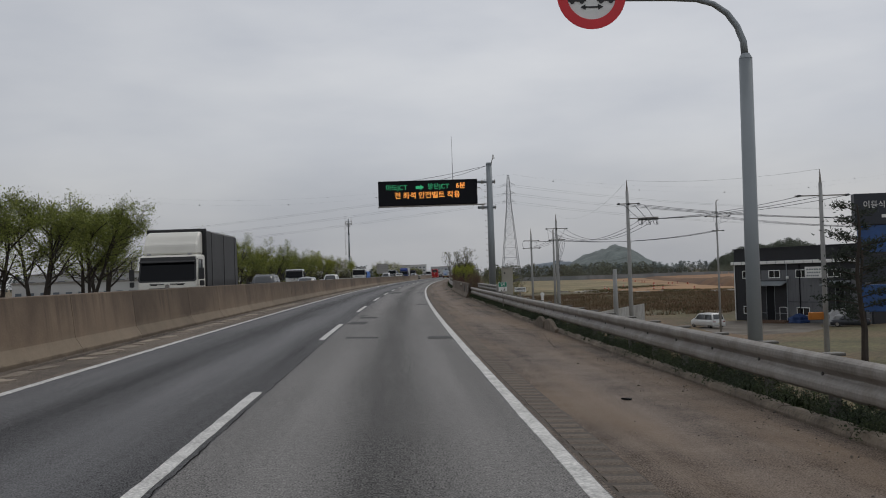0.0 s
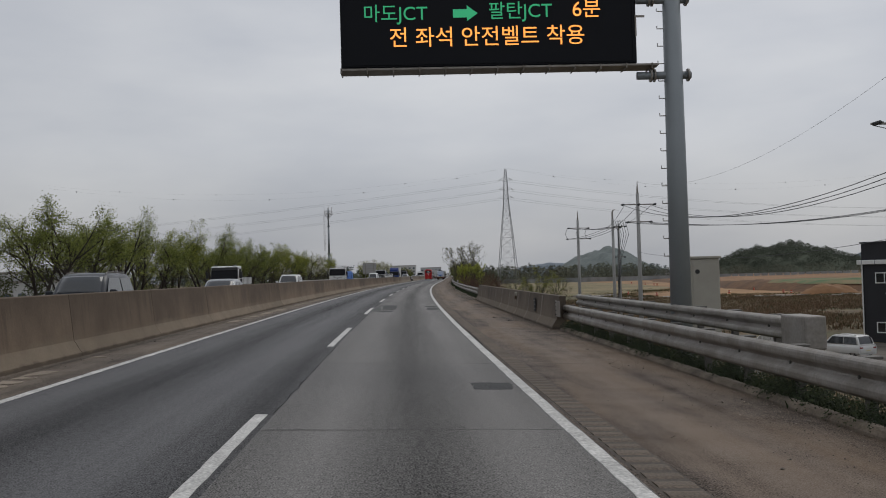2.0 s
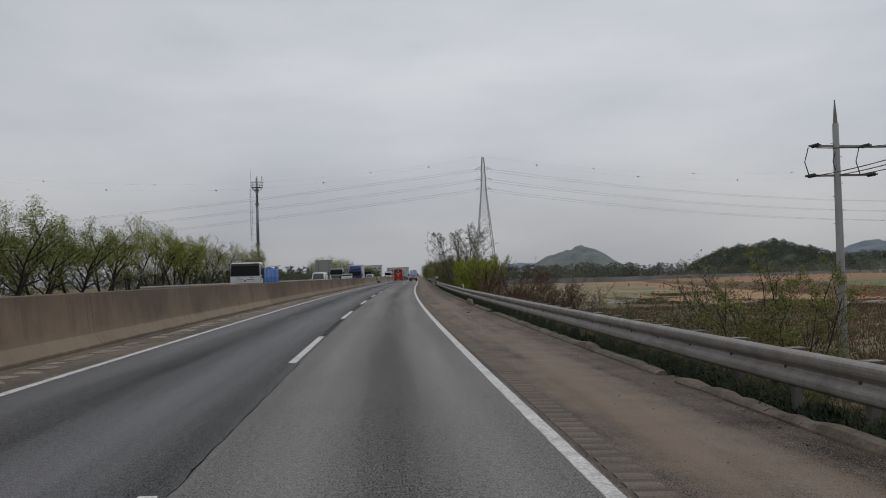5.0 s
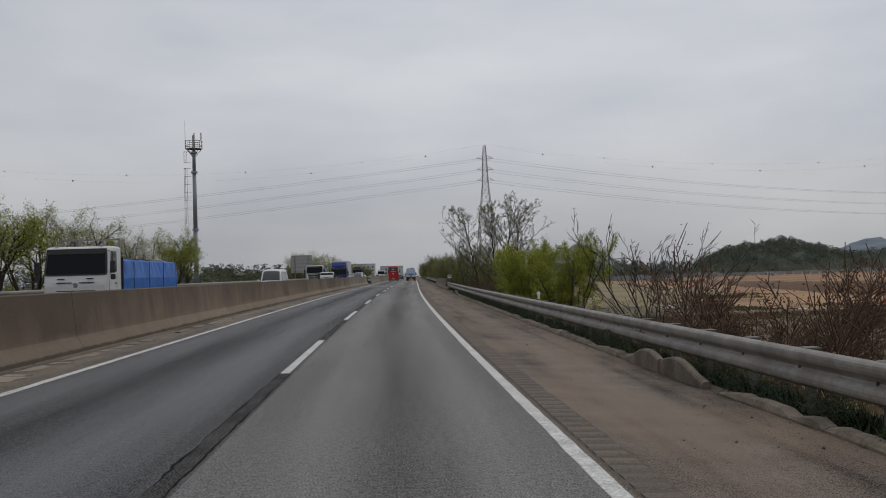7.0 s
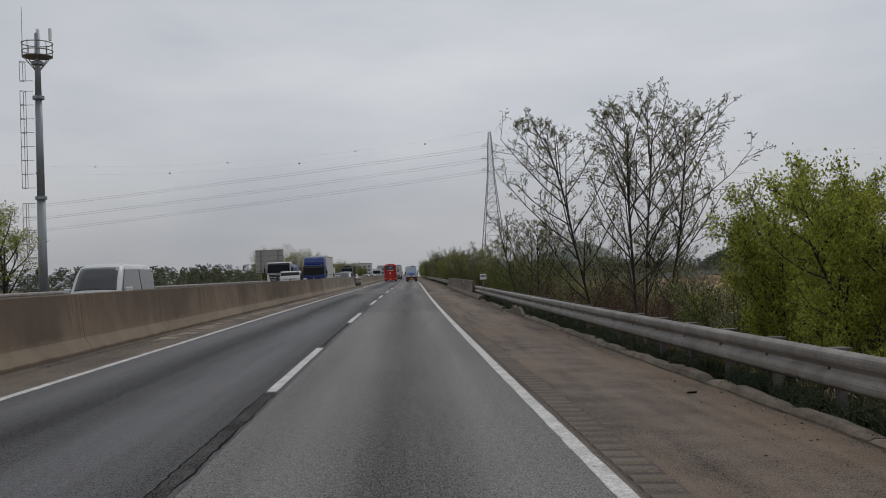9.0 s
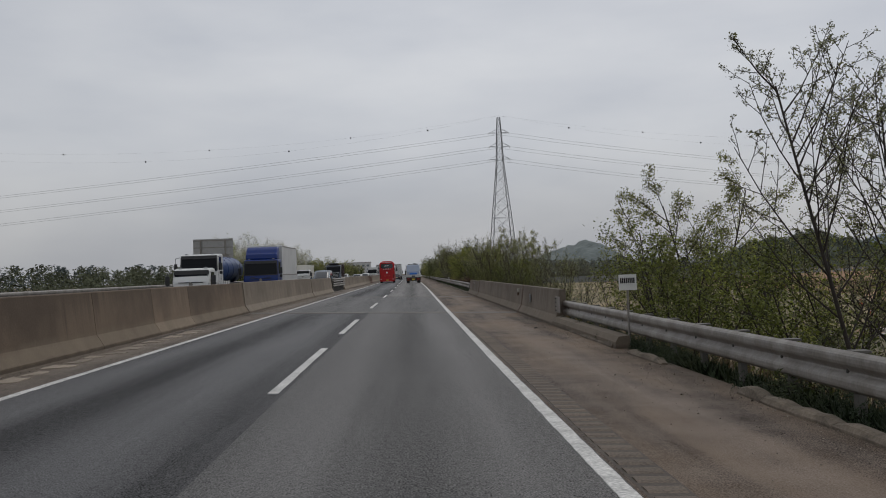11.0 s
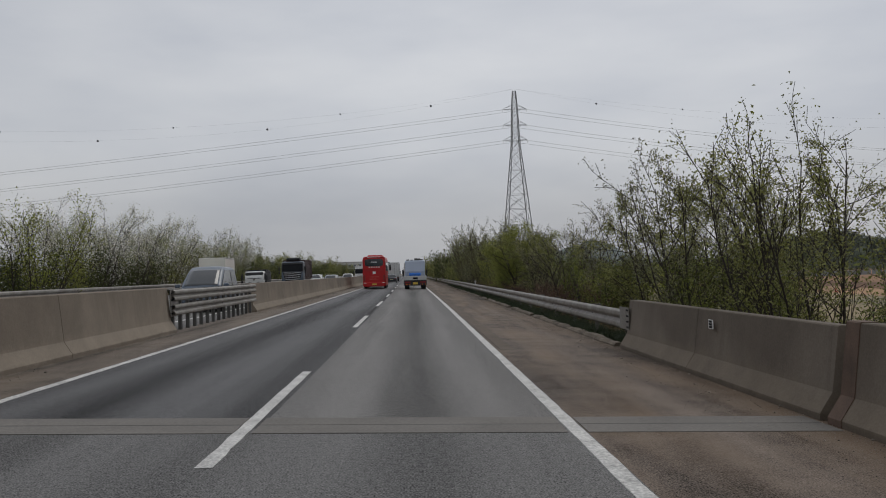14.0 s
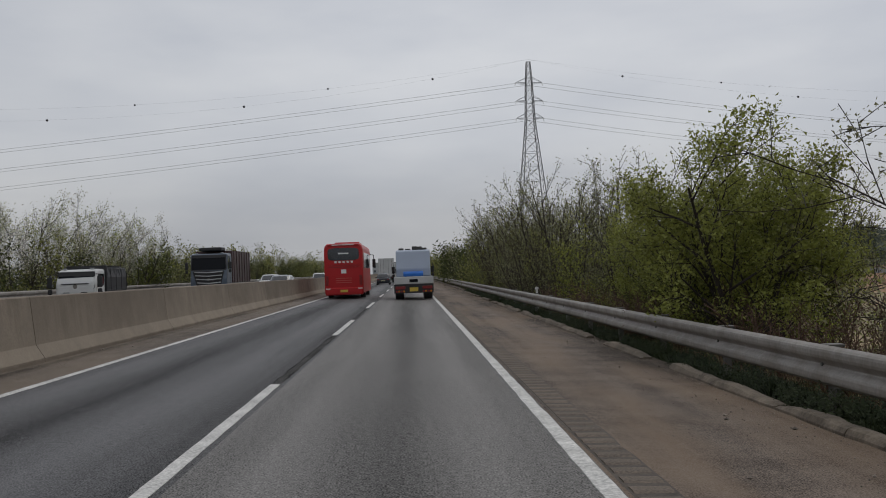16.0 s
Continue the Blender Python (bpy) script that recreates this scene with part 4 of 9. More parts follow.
# ---------------- radio mast on the left ----------------
def radio_mast():
    s, d = 249.0, -20.7
    e = thing("radio_mast", "grey steel radio mast with caged ladder and top platform", "mast", m=pose(*flat(s, d, 0), 0, 0, -math.degrees(heading(s))))
    bm = bmesh.new()
    tube(bm, [(0, 0, 0.2), (0, 0, 6.8)], 0.27, 0.235, 16)
    part("lower_tube", bm, M_POLE, e, smooth=True)
    bm = bmesh.new()
    tube(bm, [(0, 0, 6.8), (0, 0, 12.6)], 0.22, 0.19, 16)
    part("middle_tube", bm, M_POLE, e, smooth=True)
    bm = bmesh.new()
    tube(bm, [(0, 0, 12.6), (0, 0, 16.35)], 0.18, 0.14, 16)
    part("upper_tube", bm, M_POLE, e, smooth=True)
    for z in (6.8, 12.6, 14.6):
        bm = bmesh.new()
        tube(bm, [(0, 0, z - 0.09), (0, 0, z + 0.09)], 0.33, 0.33, 16)
        part("flange", bm, M_POLE, e)
    bm = bmesh.new()
    box(bm, -0.55, 0.55, -0.5, 0.5, -0.6, 1.5, 0.03)
    part("footing", bm, M_GALV_DARK, e, "dark footing")

    def ring(r, z, t, parent, name):
        bm = bmesh.new()
        tube(bm, [(r * math.cos(2 * math.pi * i / 20), r * math.sin(2 * math.pi * i / 20), z) for i in range(21)], t, t, 6, False)
        return part(name, bm, M_GALV, parent)

    bm = bmesh.new()
    tube(bm, [(0, 0, 14.95), (0, 0, 15.0)], 0.85, 0.85, 20)
    deck = part("platform", bm, M_GALV, e)
    for z in (15.3, 15.75):
        ring(0.85, z, 0.03, deck, "rail_ring")
    for i in range(10):
        a = 2 * math.pi * i / 10
        bm = bmesh.new()
        tube(bm, [(0.85 * math.cos(a), 0.85 * math.sin(a), 14.97), (0.85 * math.cos(a), 0.85 * math.sin(a), 15.8)], 0.022, 0.022, 5)
        part("baluster", bm, M_GALV, deck)
        if i % 2 == 0:
            bm = bmesh.new()
            tube(bm, [(0.15 * math.cos(a), 0.15 * math.sin(a), 14.2), (0.8 * math.cos(a), 0.8 * math.sin(a), 14.95)], 0.03, 0.03, 5)
            part("strut", bm, M_GALV, deck)
    bm = bmesh.new()
    tube(bm, [(-0.85, 0, 15.0), (-0.85, 0, 17.9)], 0.022, 0.012, 6)
    part("whip_antenna", bm, M_WIRE, e)
    for x in (0.05, 0.75):
        bm = bmesh.new()
        box(bm, x - 0.07, x + 0.07, -0.1, 0.1, 15.9, 16.6, 0.02)
        part("antenna_panel", bm, M_SIGN_W, e)
    for a, c in ((3.4, 6.5), (7.4, 13.0), (13.6, 14.7)):
        for x, y in ((-0.95, -0.25), (-0.95, 0.25), (-0.72, 0.0)):
            bm = bmesh.new()
            tube(bm, [(x, y, a), (x, y, c)], 0.018, 0.018, 5)
            part("ladder_rail", bm, M_GALV, e)
        k = int((c - a) / 0.75)
        for i in range(k + 1):
            z = a + (c - a) * i / k
            bm = bmesh.new()
            tube(bm, [(-0.3, 0, z), (-0.72, 0.0, z), (-0.95, 0.25, z), (-1.05, 0, z), (-0.95, -0.25, z), (-0.72, 0, z)], 0.016, 0.016, 5)
            part("cage_hoop", bm, M_GALV, e)


radio_mast()


# ---------------- lattice tower and its line ----------------
def lattice_tower():
    s, d = 628.8, 38.0
    e = thing("lattice_tower", "tall grey steel lattice transmission tower with three arms", "pylon", m=pose(*flat(s, d, PLAIN_R), 0, 0, -math.degrees(heading(s)) + 4))
    z_top, z0 = 69.3, 0.0

    def half(z):
        return float(np.interp(z, (0, 29, 51, 63, 69.3), (6.0, 3.45, 1.35, 0.95, 0.55)))

    M = M_GALV_TOWER
    zs = [0, 9, 16.5, 23, 28.5, 33.5, 38, 42, 46, 49, 52, 54.5, 57, 59.5, 62, 64.5, 67, 69.3]
    for sx in (-1, 1):
        for sy in (-1, 1):
            bm = bmesh.new()
            tube(bm, [(sx * half(z), sy * half(z), z) for z in zs], 0.20, 0.12, 4)
            part("leg", bm, M, e)
    for a, c in zip(zs, zs[1:]):
        ha, hc = half(a), half(c)
        ca = [(-ha, -ha, a), (ha, -ha, a), (ha, ha, a), (-ha, ha, a)]
        cc = [(-hc, -hc, c), (hc, -hc, c), (hc, hc, c), (-hc, hc, c)]
        for i in range(4):
            j = (i + 1) % 4
            for p, q in ((ca[i], cc[j]), (ca[j], cc[i]), (cc[i], cc[j])):
                bm = bmesh.new()
                tube(bm, [p, q], 0.07, 0.07, 4)
                part("brace", bm, M, e)
    for z in (52.3, 57.5, 63.0):
        for sg in (-1, 1):
            bm = bmesh.new()
            h = half(z)
            tip = (sg * 4.1, 0, z + 0.1)
            for y in (-h, h):
                tube(bm, [(sg * h, y, z), tip], 0.09, 0.06, 4)
                tube(bm, [(sg * h, y, z + 1.5), tip], 0.07, 0.05, 4)
            part("cross_arm", bm, M, e)
            bm = bmesh.new()
            tube(bm, [(sg * 4.0, 0, z), (sg * 4.3, 0, z - 0.9)], 0.09, 0.09, 6)
            part("insulator", bm, M_SIGN_W, e)
    o = flat(s, d, 0)
    line = thing("power_line", "high-voltage conductors with aircraft warning balls", "power line")
    a = radians(4) - heading(s)
    ux, uy = math.cos(a), math.sin(a)
    for z in (46.4, 51.6, 57.1):
        for off in (-4.2, 4.2):
            for sg, c1, c2, far in ((-1, 0.125, 0.00009, 330), (1, 0.16, 0.00028, 260)):
                bm = bmesh.new()
                tube(bm, [(o.x + ux * (off + sg * u), o.y + uy * (off + sg * u), z - c1 * u + c2 * u * u) for u in np.linspace(0, far, 12)], 0.042, 0.042, 4, False)
                part("conductor", bm, M_WIRE_FAR, line)
    for sg in (-1, 1):
        for c1, c2, first, r in ((0.21, 0.0007, 29.0, 0.36), (0.165, 0.00055, 60.0, 0.27)):
            u = first
            while u < 260:
                bm = bmesh.new()
                bmesh.ops.create_icosphere(bm, subdivisions=2, radius=r, matrix=Matrix.Translation((o.x + ux * sg * u, o.y + uy * sg * u, 64.3 - c1 * u + c2 * u * u)))
                part("warning_ball", bm, M_WIRE, line, smooth=True)
                u += 55.5
            bm = bmesh.new()
            tube(bm, [(o.x + ux * sg * u, o.y + uy * sg * u, 64.3 - c1 * u + c2 * u * u) for u in np.linspace(0, 270, 14)], 0.012, 0.012, 3, False)
            part("ground_wire", bm, M_WIRE_FAR, line)


# Tower and conductor colours are paled to stand for distance haze.
M_GALV_TOWER = material("tower_steel_in_haze", (0.22, 0.225, 0.23), 0.6, metal=0.2, vary=0.1)
M_WIRE_FAR = material("conductor_in_haze", (0.16, 0.165, 0.17), 0.6, vary=0.1)
lattice_tower()


# ---------------- utility poles and their wires ----------------
def utility_pole(x, y, base, top, arms, label, lamp=False, r=0.19, tip=True):
    e = thing("utility_pole", label, "utility pole", "utility poles", pose(x, y, base))
    h = top - base
    bm = bmesh.new()
    tube(bm, [(0, 0, -0.5), (0, 0, h * 0.5), (0, 0, h - 0.9)], r, r * 0.62, 12)
    part("shaft", bm, M_CONCPOLE, e, smooth=True)
    bm = bmesh.new()
    if lamp:
        tube(bm, [(0, 0, h - 0.95), (0, 0, h - 0.25), (0.08, 0, h - 0.05), (0.3, 0, h)], r * 0.5, r * 0.25, 8)
    else:
        tube(bm, [(0, 0, h - 0.95), (0, 0, h)], r * 0.5, 0.02, 8)
    if tip:
        part("tip", bm, M_GALV, e)
    for z, half, turn, ins in arms:
        c, s_ = math.cos(radians(turn)), math.sin(radians(turn))
        bm = bmesh.new()
        tube(bm, [(-half * c, -half * s_, z - base), (half * c, half * s_, z - base)], 0.055, 0.055, 4)
        arm = part("cross_arm", bm, M_GALV, e)
        for q in (-1, 1) if ins == 2 else (-1, 0.0, 1):
            bm = bmesh.new()
            px, py = half * 0.93 * q * c, half * 0.93 * q * s_
            for k in range(4):
                tube(bm, [(px, py - 0.1 - 0.13 * k, z - base - 0.02), (px, py - 0.16 - 0.13 * k, z - base - 0.03)], 0.075, 0.075, 8)
            tube(bm, [(px, py, z - base), (px, py - 0.75, z - base - 0.05)], 0.03, 0.03, 5)
            part("insulator", bm, M_WIRE, arm)
    bm = bmesh.new()
    for z in np.arange(1.5, h - 1.5, 0.5):
        tube(bm, [(0, 0, z), (0.22 if int(z * 2) % 2 else -0.22, 0, z)], 0.012, 0.012, 4)
    part("step_bolts", bm, M_GALV, e)
    return e


UP = {"a": flat(64, 27.75), "b": Vector((18.83, 76.9, 0)), "c": Vector((19.6, 115.7, 0)), "d": Vector((22.75, 137.2, 0)), "e": Vector((23.5, 138.0, 0)), "f": Vector((20.3, 142.1, 0)), "g": Vector((36.1, 107.3, 0)), "h": Vector((14.2, 61.8, 0))}
pole_a = utility_pole(UP["a"].x, UP["a"].y, PLAIN_R, 7.8, ((6.05, 1.75, 0, 2),), "tall concrete utility pole with one cross arm")
bm = bmesh.new()
box(bm, -1.15, -0.16, -0.12, 0.12, -2.1 - PLAIN_R, -1.6 - PLAIN_R, 0.04)
part("equipment_box", bm, material("orange_box", (0.45, 0.16, 0.02), 0.5), pole_a, "orange steel equipment box")
pole_b = utility_pole(UP["b"].x, UP["b"].y, PLAIN_R, 8.65, ((6.75, 0.85, 0, 3),), "tall concrete utility pole with long bracket arm and wire jumpers")
bm = bmesh.new()
tube(bm, [(-0.1, 0, 5.58 - PLAIN_R), (2.4, 0, 5.62 - PLAIN_R)], 0.06, 0.055, 4)
bracket = part("bracket_arm", bm, M_GALV, pole_b, "long one-sided steel bracket arm")
for x in (1.0, 1.3, 1.6, 1.9, 2.25):
    for k in (-1, 1):
        bm = bmesh.new()
        for i in range(4):
            tube(bm, [(x, k * (0.12 + 0.14 * i), 5.5 - PLAIN_R), (x, k * (0.18 + 0.14 * i), 5.49 - PLAIN_R)], 0.075, 0.075, 8)
        tube(bm, [(x, 0, 5.58 - PLAIN_R), (x, k * 0.7, 5.48 - PLAIN_R)], 0.03, 0.03, 5)
        part("insulator", bm, M_WIRE, bracket)
utility_pole(UP["c"].x, UP["c"].y, PLAIN_R, 8.35, ((6.62, 1.3, 0, 3), (5.3, 0.95, 0, 2)), "tall concrete utility pole with two cross arms and strain insulators")
utility_pole(UP["d"].x, UP["d"].y, PLAIN_R, 7.6, ((5.85, 0.7, 0, 3),), "concrete utility pole with a hooked tip", lamp=True)
utility_pole(UP["e"].x, UP["e"].y, PLAIN_R, 6.5, ((6.0, 0.8, 20, 3), (3.0, 0.5, 0, 2)), "stubby dark pole carrying black cable risers", r=0.17)
utility_pole(UP["f"].x, UP["f"].y, PLAIN_R, 7.85, ((6.1, 1.15, 8, 2), (5.0, 1.25, 0, 2)), "concrete utility pole with two cross arms and cable loops")
utility_pole(UP["g"].x, UP["g"].y, PLAIN_R, 8.9, ((7.1, 1.4, 0, 3), (5.5, 0.6, 0, 2)), "thin steel pole with a street light head beside the warehouse", lamp=True, r=0.13)
utility_pole(UP["h"].x, UP["h"].y, -4.0, 2.55, (), "short plain concrete pole on the slope", r=0.19, tip=False)


def cable(name, a, b, sag, r=0.018, parent=None, n=10):
    a, b = Vector(a), Vector(b)
    bm = bmesh.new()
    tube(bm, [a.lerp(b, i / n) - Vector((0, 0, sag * 4 * (i / n) * (1 - i / n))) for i in range(n + 1)], r, r, 5, False)
    return part(name, bm, M_WIRE, parent)


wires = thing("overhead_wires", "black overhead wires slung between the utility poles", "wires")
Z = Vector((0, 0, 1))
for q in (-0.8, 0, 0.8):
    X = Vector((q, 0, 0))
    out = Vector((1.55 + 0.75 * q, 0, 0))
    cable("wire", UP["b"] + X + Z * 6.7, Vector((58 + q, 103, 6.3)), 0.6, parent=wires)
    cable("wire", UP["b"] + out + Z * 5.5, UP["a"] + X * 2 + Z * 6.0, 0.28, parent=wires)
    cable("wire", UP["b"] + out + Z * 5.45, UP["c"] + X * 1.3 + Z * 6.55, 1.45, parent=wires, n=16)
    cable("wire", UP["c"] + X + Z * 5.25, UP["g"] + X * 0.5 + Z * 5.5, 0.62, parent=wires, n=14)
    cable("wire", UP["g"] + X + Z * 7.05, Vector((62 + q, 104, 5.0)), 0.5, parent=wires)
    # slack jumpers from the cross arm down to the bracket arm, and under it
    a, c = UP["b"] + X + Z * 6.7, UP["b"] + out + Z * 5.55
    bm = bmesh.new()
    tube(bm, [a + Vector((0.5, -0.1, -0.05)), a.lerp(c, 0.3) + Vector((0.5, -0.2, -0.25)), a.lerp(c, 0.7) + Vector((0.1, -0.25, -0.1)), c], 0.02, 0.02, 5)
    part("jumper", bm, M_WIRE, wires)
    for k in (-1, 1):
        bm = bmesh.new()
        tube(bm, [c + Vector((0, 0.7 * k, -0.08)), c + Vector((0.1, 0.55 * k, -0.42)), c + Vector((0.2, 0.15 * k, -0.5)), c + Vector((0.05, 0, -0.02))], 0.018, 0.018, 5)
        part("jumper", bm, M_WIRE, wires)
    c = UP["g"] + X + Z * 7.05
    bm = bmesh.new()
    tube(bm, [c + Vector((0.5, 0, 0)), c + Vector((0.45, -0.1, -0.5)), UP["g"] + Vector((0.25 * q, -0.2, 6.3)), UP["g"] + Vector((0.2 * q, -0.18, 5.5))], 0.018, 0.018, 5)
    part("jumper", bm, M_WIRE, wires)
    cable("wire", UP["c"] + X * 1.3 + Z * 6.55, UP["d"] + X * 0.7 + Z * 5.85, 0.19, parent=wires)
    cable("wire", UP["d"] + X * 0.7 + Z * 5.85, UP["f"] + X + Z * 5.0, 0.14, parent=wires)
    cable("wire", UP["d"] + X * 0.7 + Z * 5.9, UP["f"] + X + Z * 6.05, 0.17, parent=wires)
cable("wire", UP["c"] + Z * 3.0, UP["b"] + Z * 2.6, 0.6, 0.01, parent=wires)
cable("wire", UP["c"] + Z * 8.3, UP["b"] + Z * 8.6, 1.5, 0.005, parent=wires, n=14)
cable("wire", UP["b"] + Z * 8.6, UP["a"] + Z * 7.8, 0.35, 0.006, parent=wires)
for i in range(5):
    bm = bmesh.new()
    x = UP["e"].x - 0.5 + 0.25 * i
    tube(bm, [(UP["d"].x + 0.3 * i - 0.4, UP["d"].y, 5.9), (x + 0.1, UP["e"].y - 0.3, 6.6), (x + 0.45, UP["e"].y - 0.3, 5.2), (UP["e"].x + 0.1 * i - 0.2, UP["e"].y - 0.25, 3.0), (UP["e"].x - 0.25, UP["e"].y - 0.2, -1.5)], 0.022, 0.022, 6)
    part("riser_cable", bm, M_WIRE, wires)
for q in (-1.1, 0, 0.9):
    bm = bmesh.new()
    tube(bm, [(UP["f"].x + q, UP["f"].y, 6.05), (UP["f"].x + q - 0.25, UP["f"].y - 0.2, 5.5), (UP["f"].x + q, UP["f"].y, 5.0)], 0.02, 0.02, 5)
    part("jumper", bm, M_WIRE, wires)


# ---------------- warehouse beside the road ----------------
def warehouse():
    FLOOR = PLAIN_R - 0.78
    e = thing("warehouse", "charcoal steel-clad warehouse with white eaves gutter and small white windows", "building", m=pose(50.2, 142.45, FLOOR, 0, 0, -64.5))
    M_DARK = material("charcoal_cladding", (0.026, 0.027, 0.031), 0.6, vary=0.12, scale=0.5, spec=0.3)
    M_LIGHT = material("light_grey_cladding", (0.135, 0.140, 0.148), 0.6, vary=0.08, scale=0.5, spec=0.3)
    W, D, H = 23.6, 20.0, 10.35
    bm = bmesh.new()
    box(bm, 0, W, 0, D, -0.5, H)
    wl = part("wall", bm, M_DARK, e, "charcoal steel-clad walls")
    for i in range(59):
        bm = bmesh.new()
        box(bm, 0.02 + i * 0.4, 0.05 + i * 0.4, -0.012, -0.002, 8.75, H - 0.1)
        part("seam", bm, M_DARK, wl)
    bm = bmesh.new()
    box(bm, -0.12, W + 0.12, -0.12, D, H, H + 0.14)
    part("roof", bm, M_DARK, e)
    bm = bmesh.new()
    box(bm, -0.3, W + 0.2, -0.42, -0.003, 8.15, 8.6, 0.04)
    gt = part("gutter", bm, M_SIGN_W, e, "white eaves gutter")
    for i in range(15):
        bm = bmesh.new()
        box(bm, 0.3 + i * 1.6, 0.36 + i * 1.6, -0.45, -0.424, 8.17, 8.58)
        part("bracket", bm, M_POLE, gt)
    # pale ribbed panels
    for x0, x1, z0, z1 in ((5.2, 9.85, 5.85, 7.3), (9.95, 16.3, 0.05, 7.3), (20.4, 23.3, 0.05, 7.3)):
        n = int((x1 - x0) / 0.45)
        w = (x1 - x0) / n
        for i in range(n):
            bm = bmesh.new()
            box(bm, x0 + w * i, x0 + w * (i + 1) - 0.03, -0.035, -0.003, z0, z1)
            part("panel", bm, M_LIGHT, e, "light grey ribbed panel")
    for x, z, w in ((1.75, 6.28, 1.95), (6.7, 6.28, 1.85), (11.5, 6.28, 1.8), (16.8, 6.28, 1.9), (1.75, 1.2, 1.95), (11.5, 1.15, 2.0)):
        bm = bmesh.new()
        h = 0.92
        for a in ((x - 0.1, x + w + 0.1, -0.1, -0.038, z - 0.1, z), (x - 0.1, x + w + 0.1, -0.1, -0.038, z + h, z + h + 0.1), (x - 0.1, x, -0.1, -0.038, z, z + h), (x + w, x + w + 0.1, -0.1, -0.038, z, z + h), (x + w / 2 - 0.04, x + w / 2 + 0.04, -0.095, -0.038, z, z + h)):
            box(bm, *a)
        wf = part("window", bm, M_SIGN_W, e, "white-framed sliding window")
        for q in (0, 1):
            bm = bmesh.new()
            box(bm, x + w * q / 2, x + w * (q + 1) / 2, -0.06, -0.04, z, z + h)
            part("pane", bm, M_GLASS, wf)
    # two tall sliding doors under awnings
    for x0, x1 in ((3.7, 9.9), (16.4, 20.3)):
        bm = bmesh.new()
        prism(bm, [(-1.3, 5.25), (-0.045, 5.75), (-0.045, 5.6), (-1.3, 5.12)], x0, x1)
        part("awning", bm, M_POLE, e, "sheet-metal awning")
        a = x0 + (x1 - x0) * 0.38
        # Black sheet on the wall paints the unlit inside of the opening.
        bm = bmesh.new()
        box(bm, a, a + 1.5, -0.05, -0.036, 0, 5.1)
        part("doorway", bm, M_PANEL, e, "flat black panel for the dark inside of a doorway")
        for xx0, xx1 in ((x0 + 0.35, a - 0.03), (a + 1.53, x1 - 0.05)):
            n = max(2, int((xx1 - xx0) / 0.35))
            for i in range(n):
                bm = bmesh.new()
                w = (xx1 - xx0) / n
                box(bm, xx0 + w * i, xx0 + w * (i + 1) - 0.02, -0.07, -0.04, 0.05, 5.1)
                part("door_slat", bm, M_DARK, e)
            for xq in (xx0 - 0.06, xx1):
                bm = bmesh.new()
                box(bm, xq, xq + 0.06, -0.095, -0.04, 0, 5.12)
                part("door_frame", bm, M_POLE, e)
            bm = bmesh.new()
            box(bm, xx0, xx1, -0.09, -0.072, 1.25, 1.33)
            part("door_rail", bm, M_POLE, e)
    for x0, x1, z1 in ((8.4, 9.7, 2.1), (18.7, 19.5, 2.1)):
        bm = bmesh.new()
        for a in ((x0, x0 + 0.07, 0, z1), (x1, x1 + 0.07, 0, z1), (x0, x1 + 0.07, z1, z1 + 0.07)):
            box(bm, a[0], a[1], -0.13, -0.1, a[2], a[3])
        part("door_frame", bm, M_SIGN_W, e)
    bm = bmesh.new()
    box(bm, 13.2, 16.25, -0.3, -0.12, 6.15, 7.65, 0.02)
    sg = part("signboard", bm, M_SIGN_W, e, "pale signboard with lines of writing")
    for i, (a, c) in enumerate(((13.5, 15.6), (13.6, 15.9), (13.5, 16.0))):
        for k in range(6):
            bm = bmesh.new()
            x = a + (c - a) * k / 6
            box(bm, x, x + (c - a) / 8, -0.315, -0.303, 6.35 + 0.42 * i, 6.55 + 0.42 * i)
            part("text_bar", bm, M_POLE, sg)
    for x in (10.1, 19.9):
        bm = bmesh.new()
        box(bm, x, x + 0.4, -0.6, -0.3, 6.05, 6.4, 0.06)
        part("floodlight", bm, M_SIGN_W, e)
    for x, mt in ((0.12, M_SIGN_W), (12.1, M_PANEL), (9.9, M_POLE)):
        bm = bmesh.new()
        tube(bm, [(x, -0.12, 0), (x, -0.12, 8.2)], 0.07, 0.07, 8)
        part("downpipe", bm, mt, e)
    bm = bmesh.new()
    tube(bm, [(9.9, -0.14, 2.9), (16.3, -0.14, 2.9)], 0.03, 0.03, 6)
    part("conduit", bm, M_PANEL, e)
    # yard
    ve, fe = [], []
    for i in range(9):
        for j in range(9):
            x, y = 33 + 46 * j / 8 - 0.35 * (8 - i), 98 + 44 * i / 8 - 0.5 * j
            ve.append((x, y, FLOOR + 0.10 + 0.06 * noise.noise((x * 0.2, y * 0.2, 0))))
    for i in range(8):
        for j in range(8):
            a = i * 9 + j
            fe.append((a, a + 1, a + 10, a + 9))
    tagged(raw("yard", ve, fe, material("yard_concrete", (0.155, 0.135, 0.112), 0.95, vary=0.25, scale=0.3, grain=0.2, grain_scale=8, second=(0.10, 0.085, 0.066), second_scale=0.25)), "stained pale concrete yard in front of the warehouse", "yard", kind="structure")
    along = lambda u, off: Vector((50.2 + 0.431 * u - 0.902 * off, 142.45 - 0.902 * u - 0.431 * off, FLOOR + 0.1))
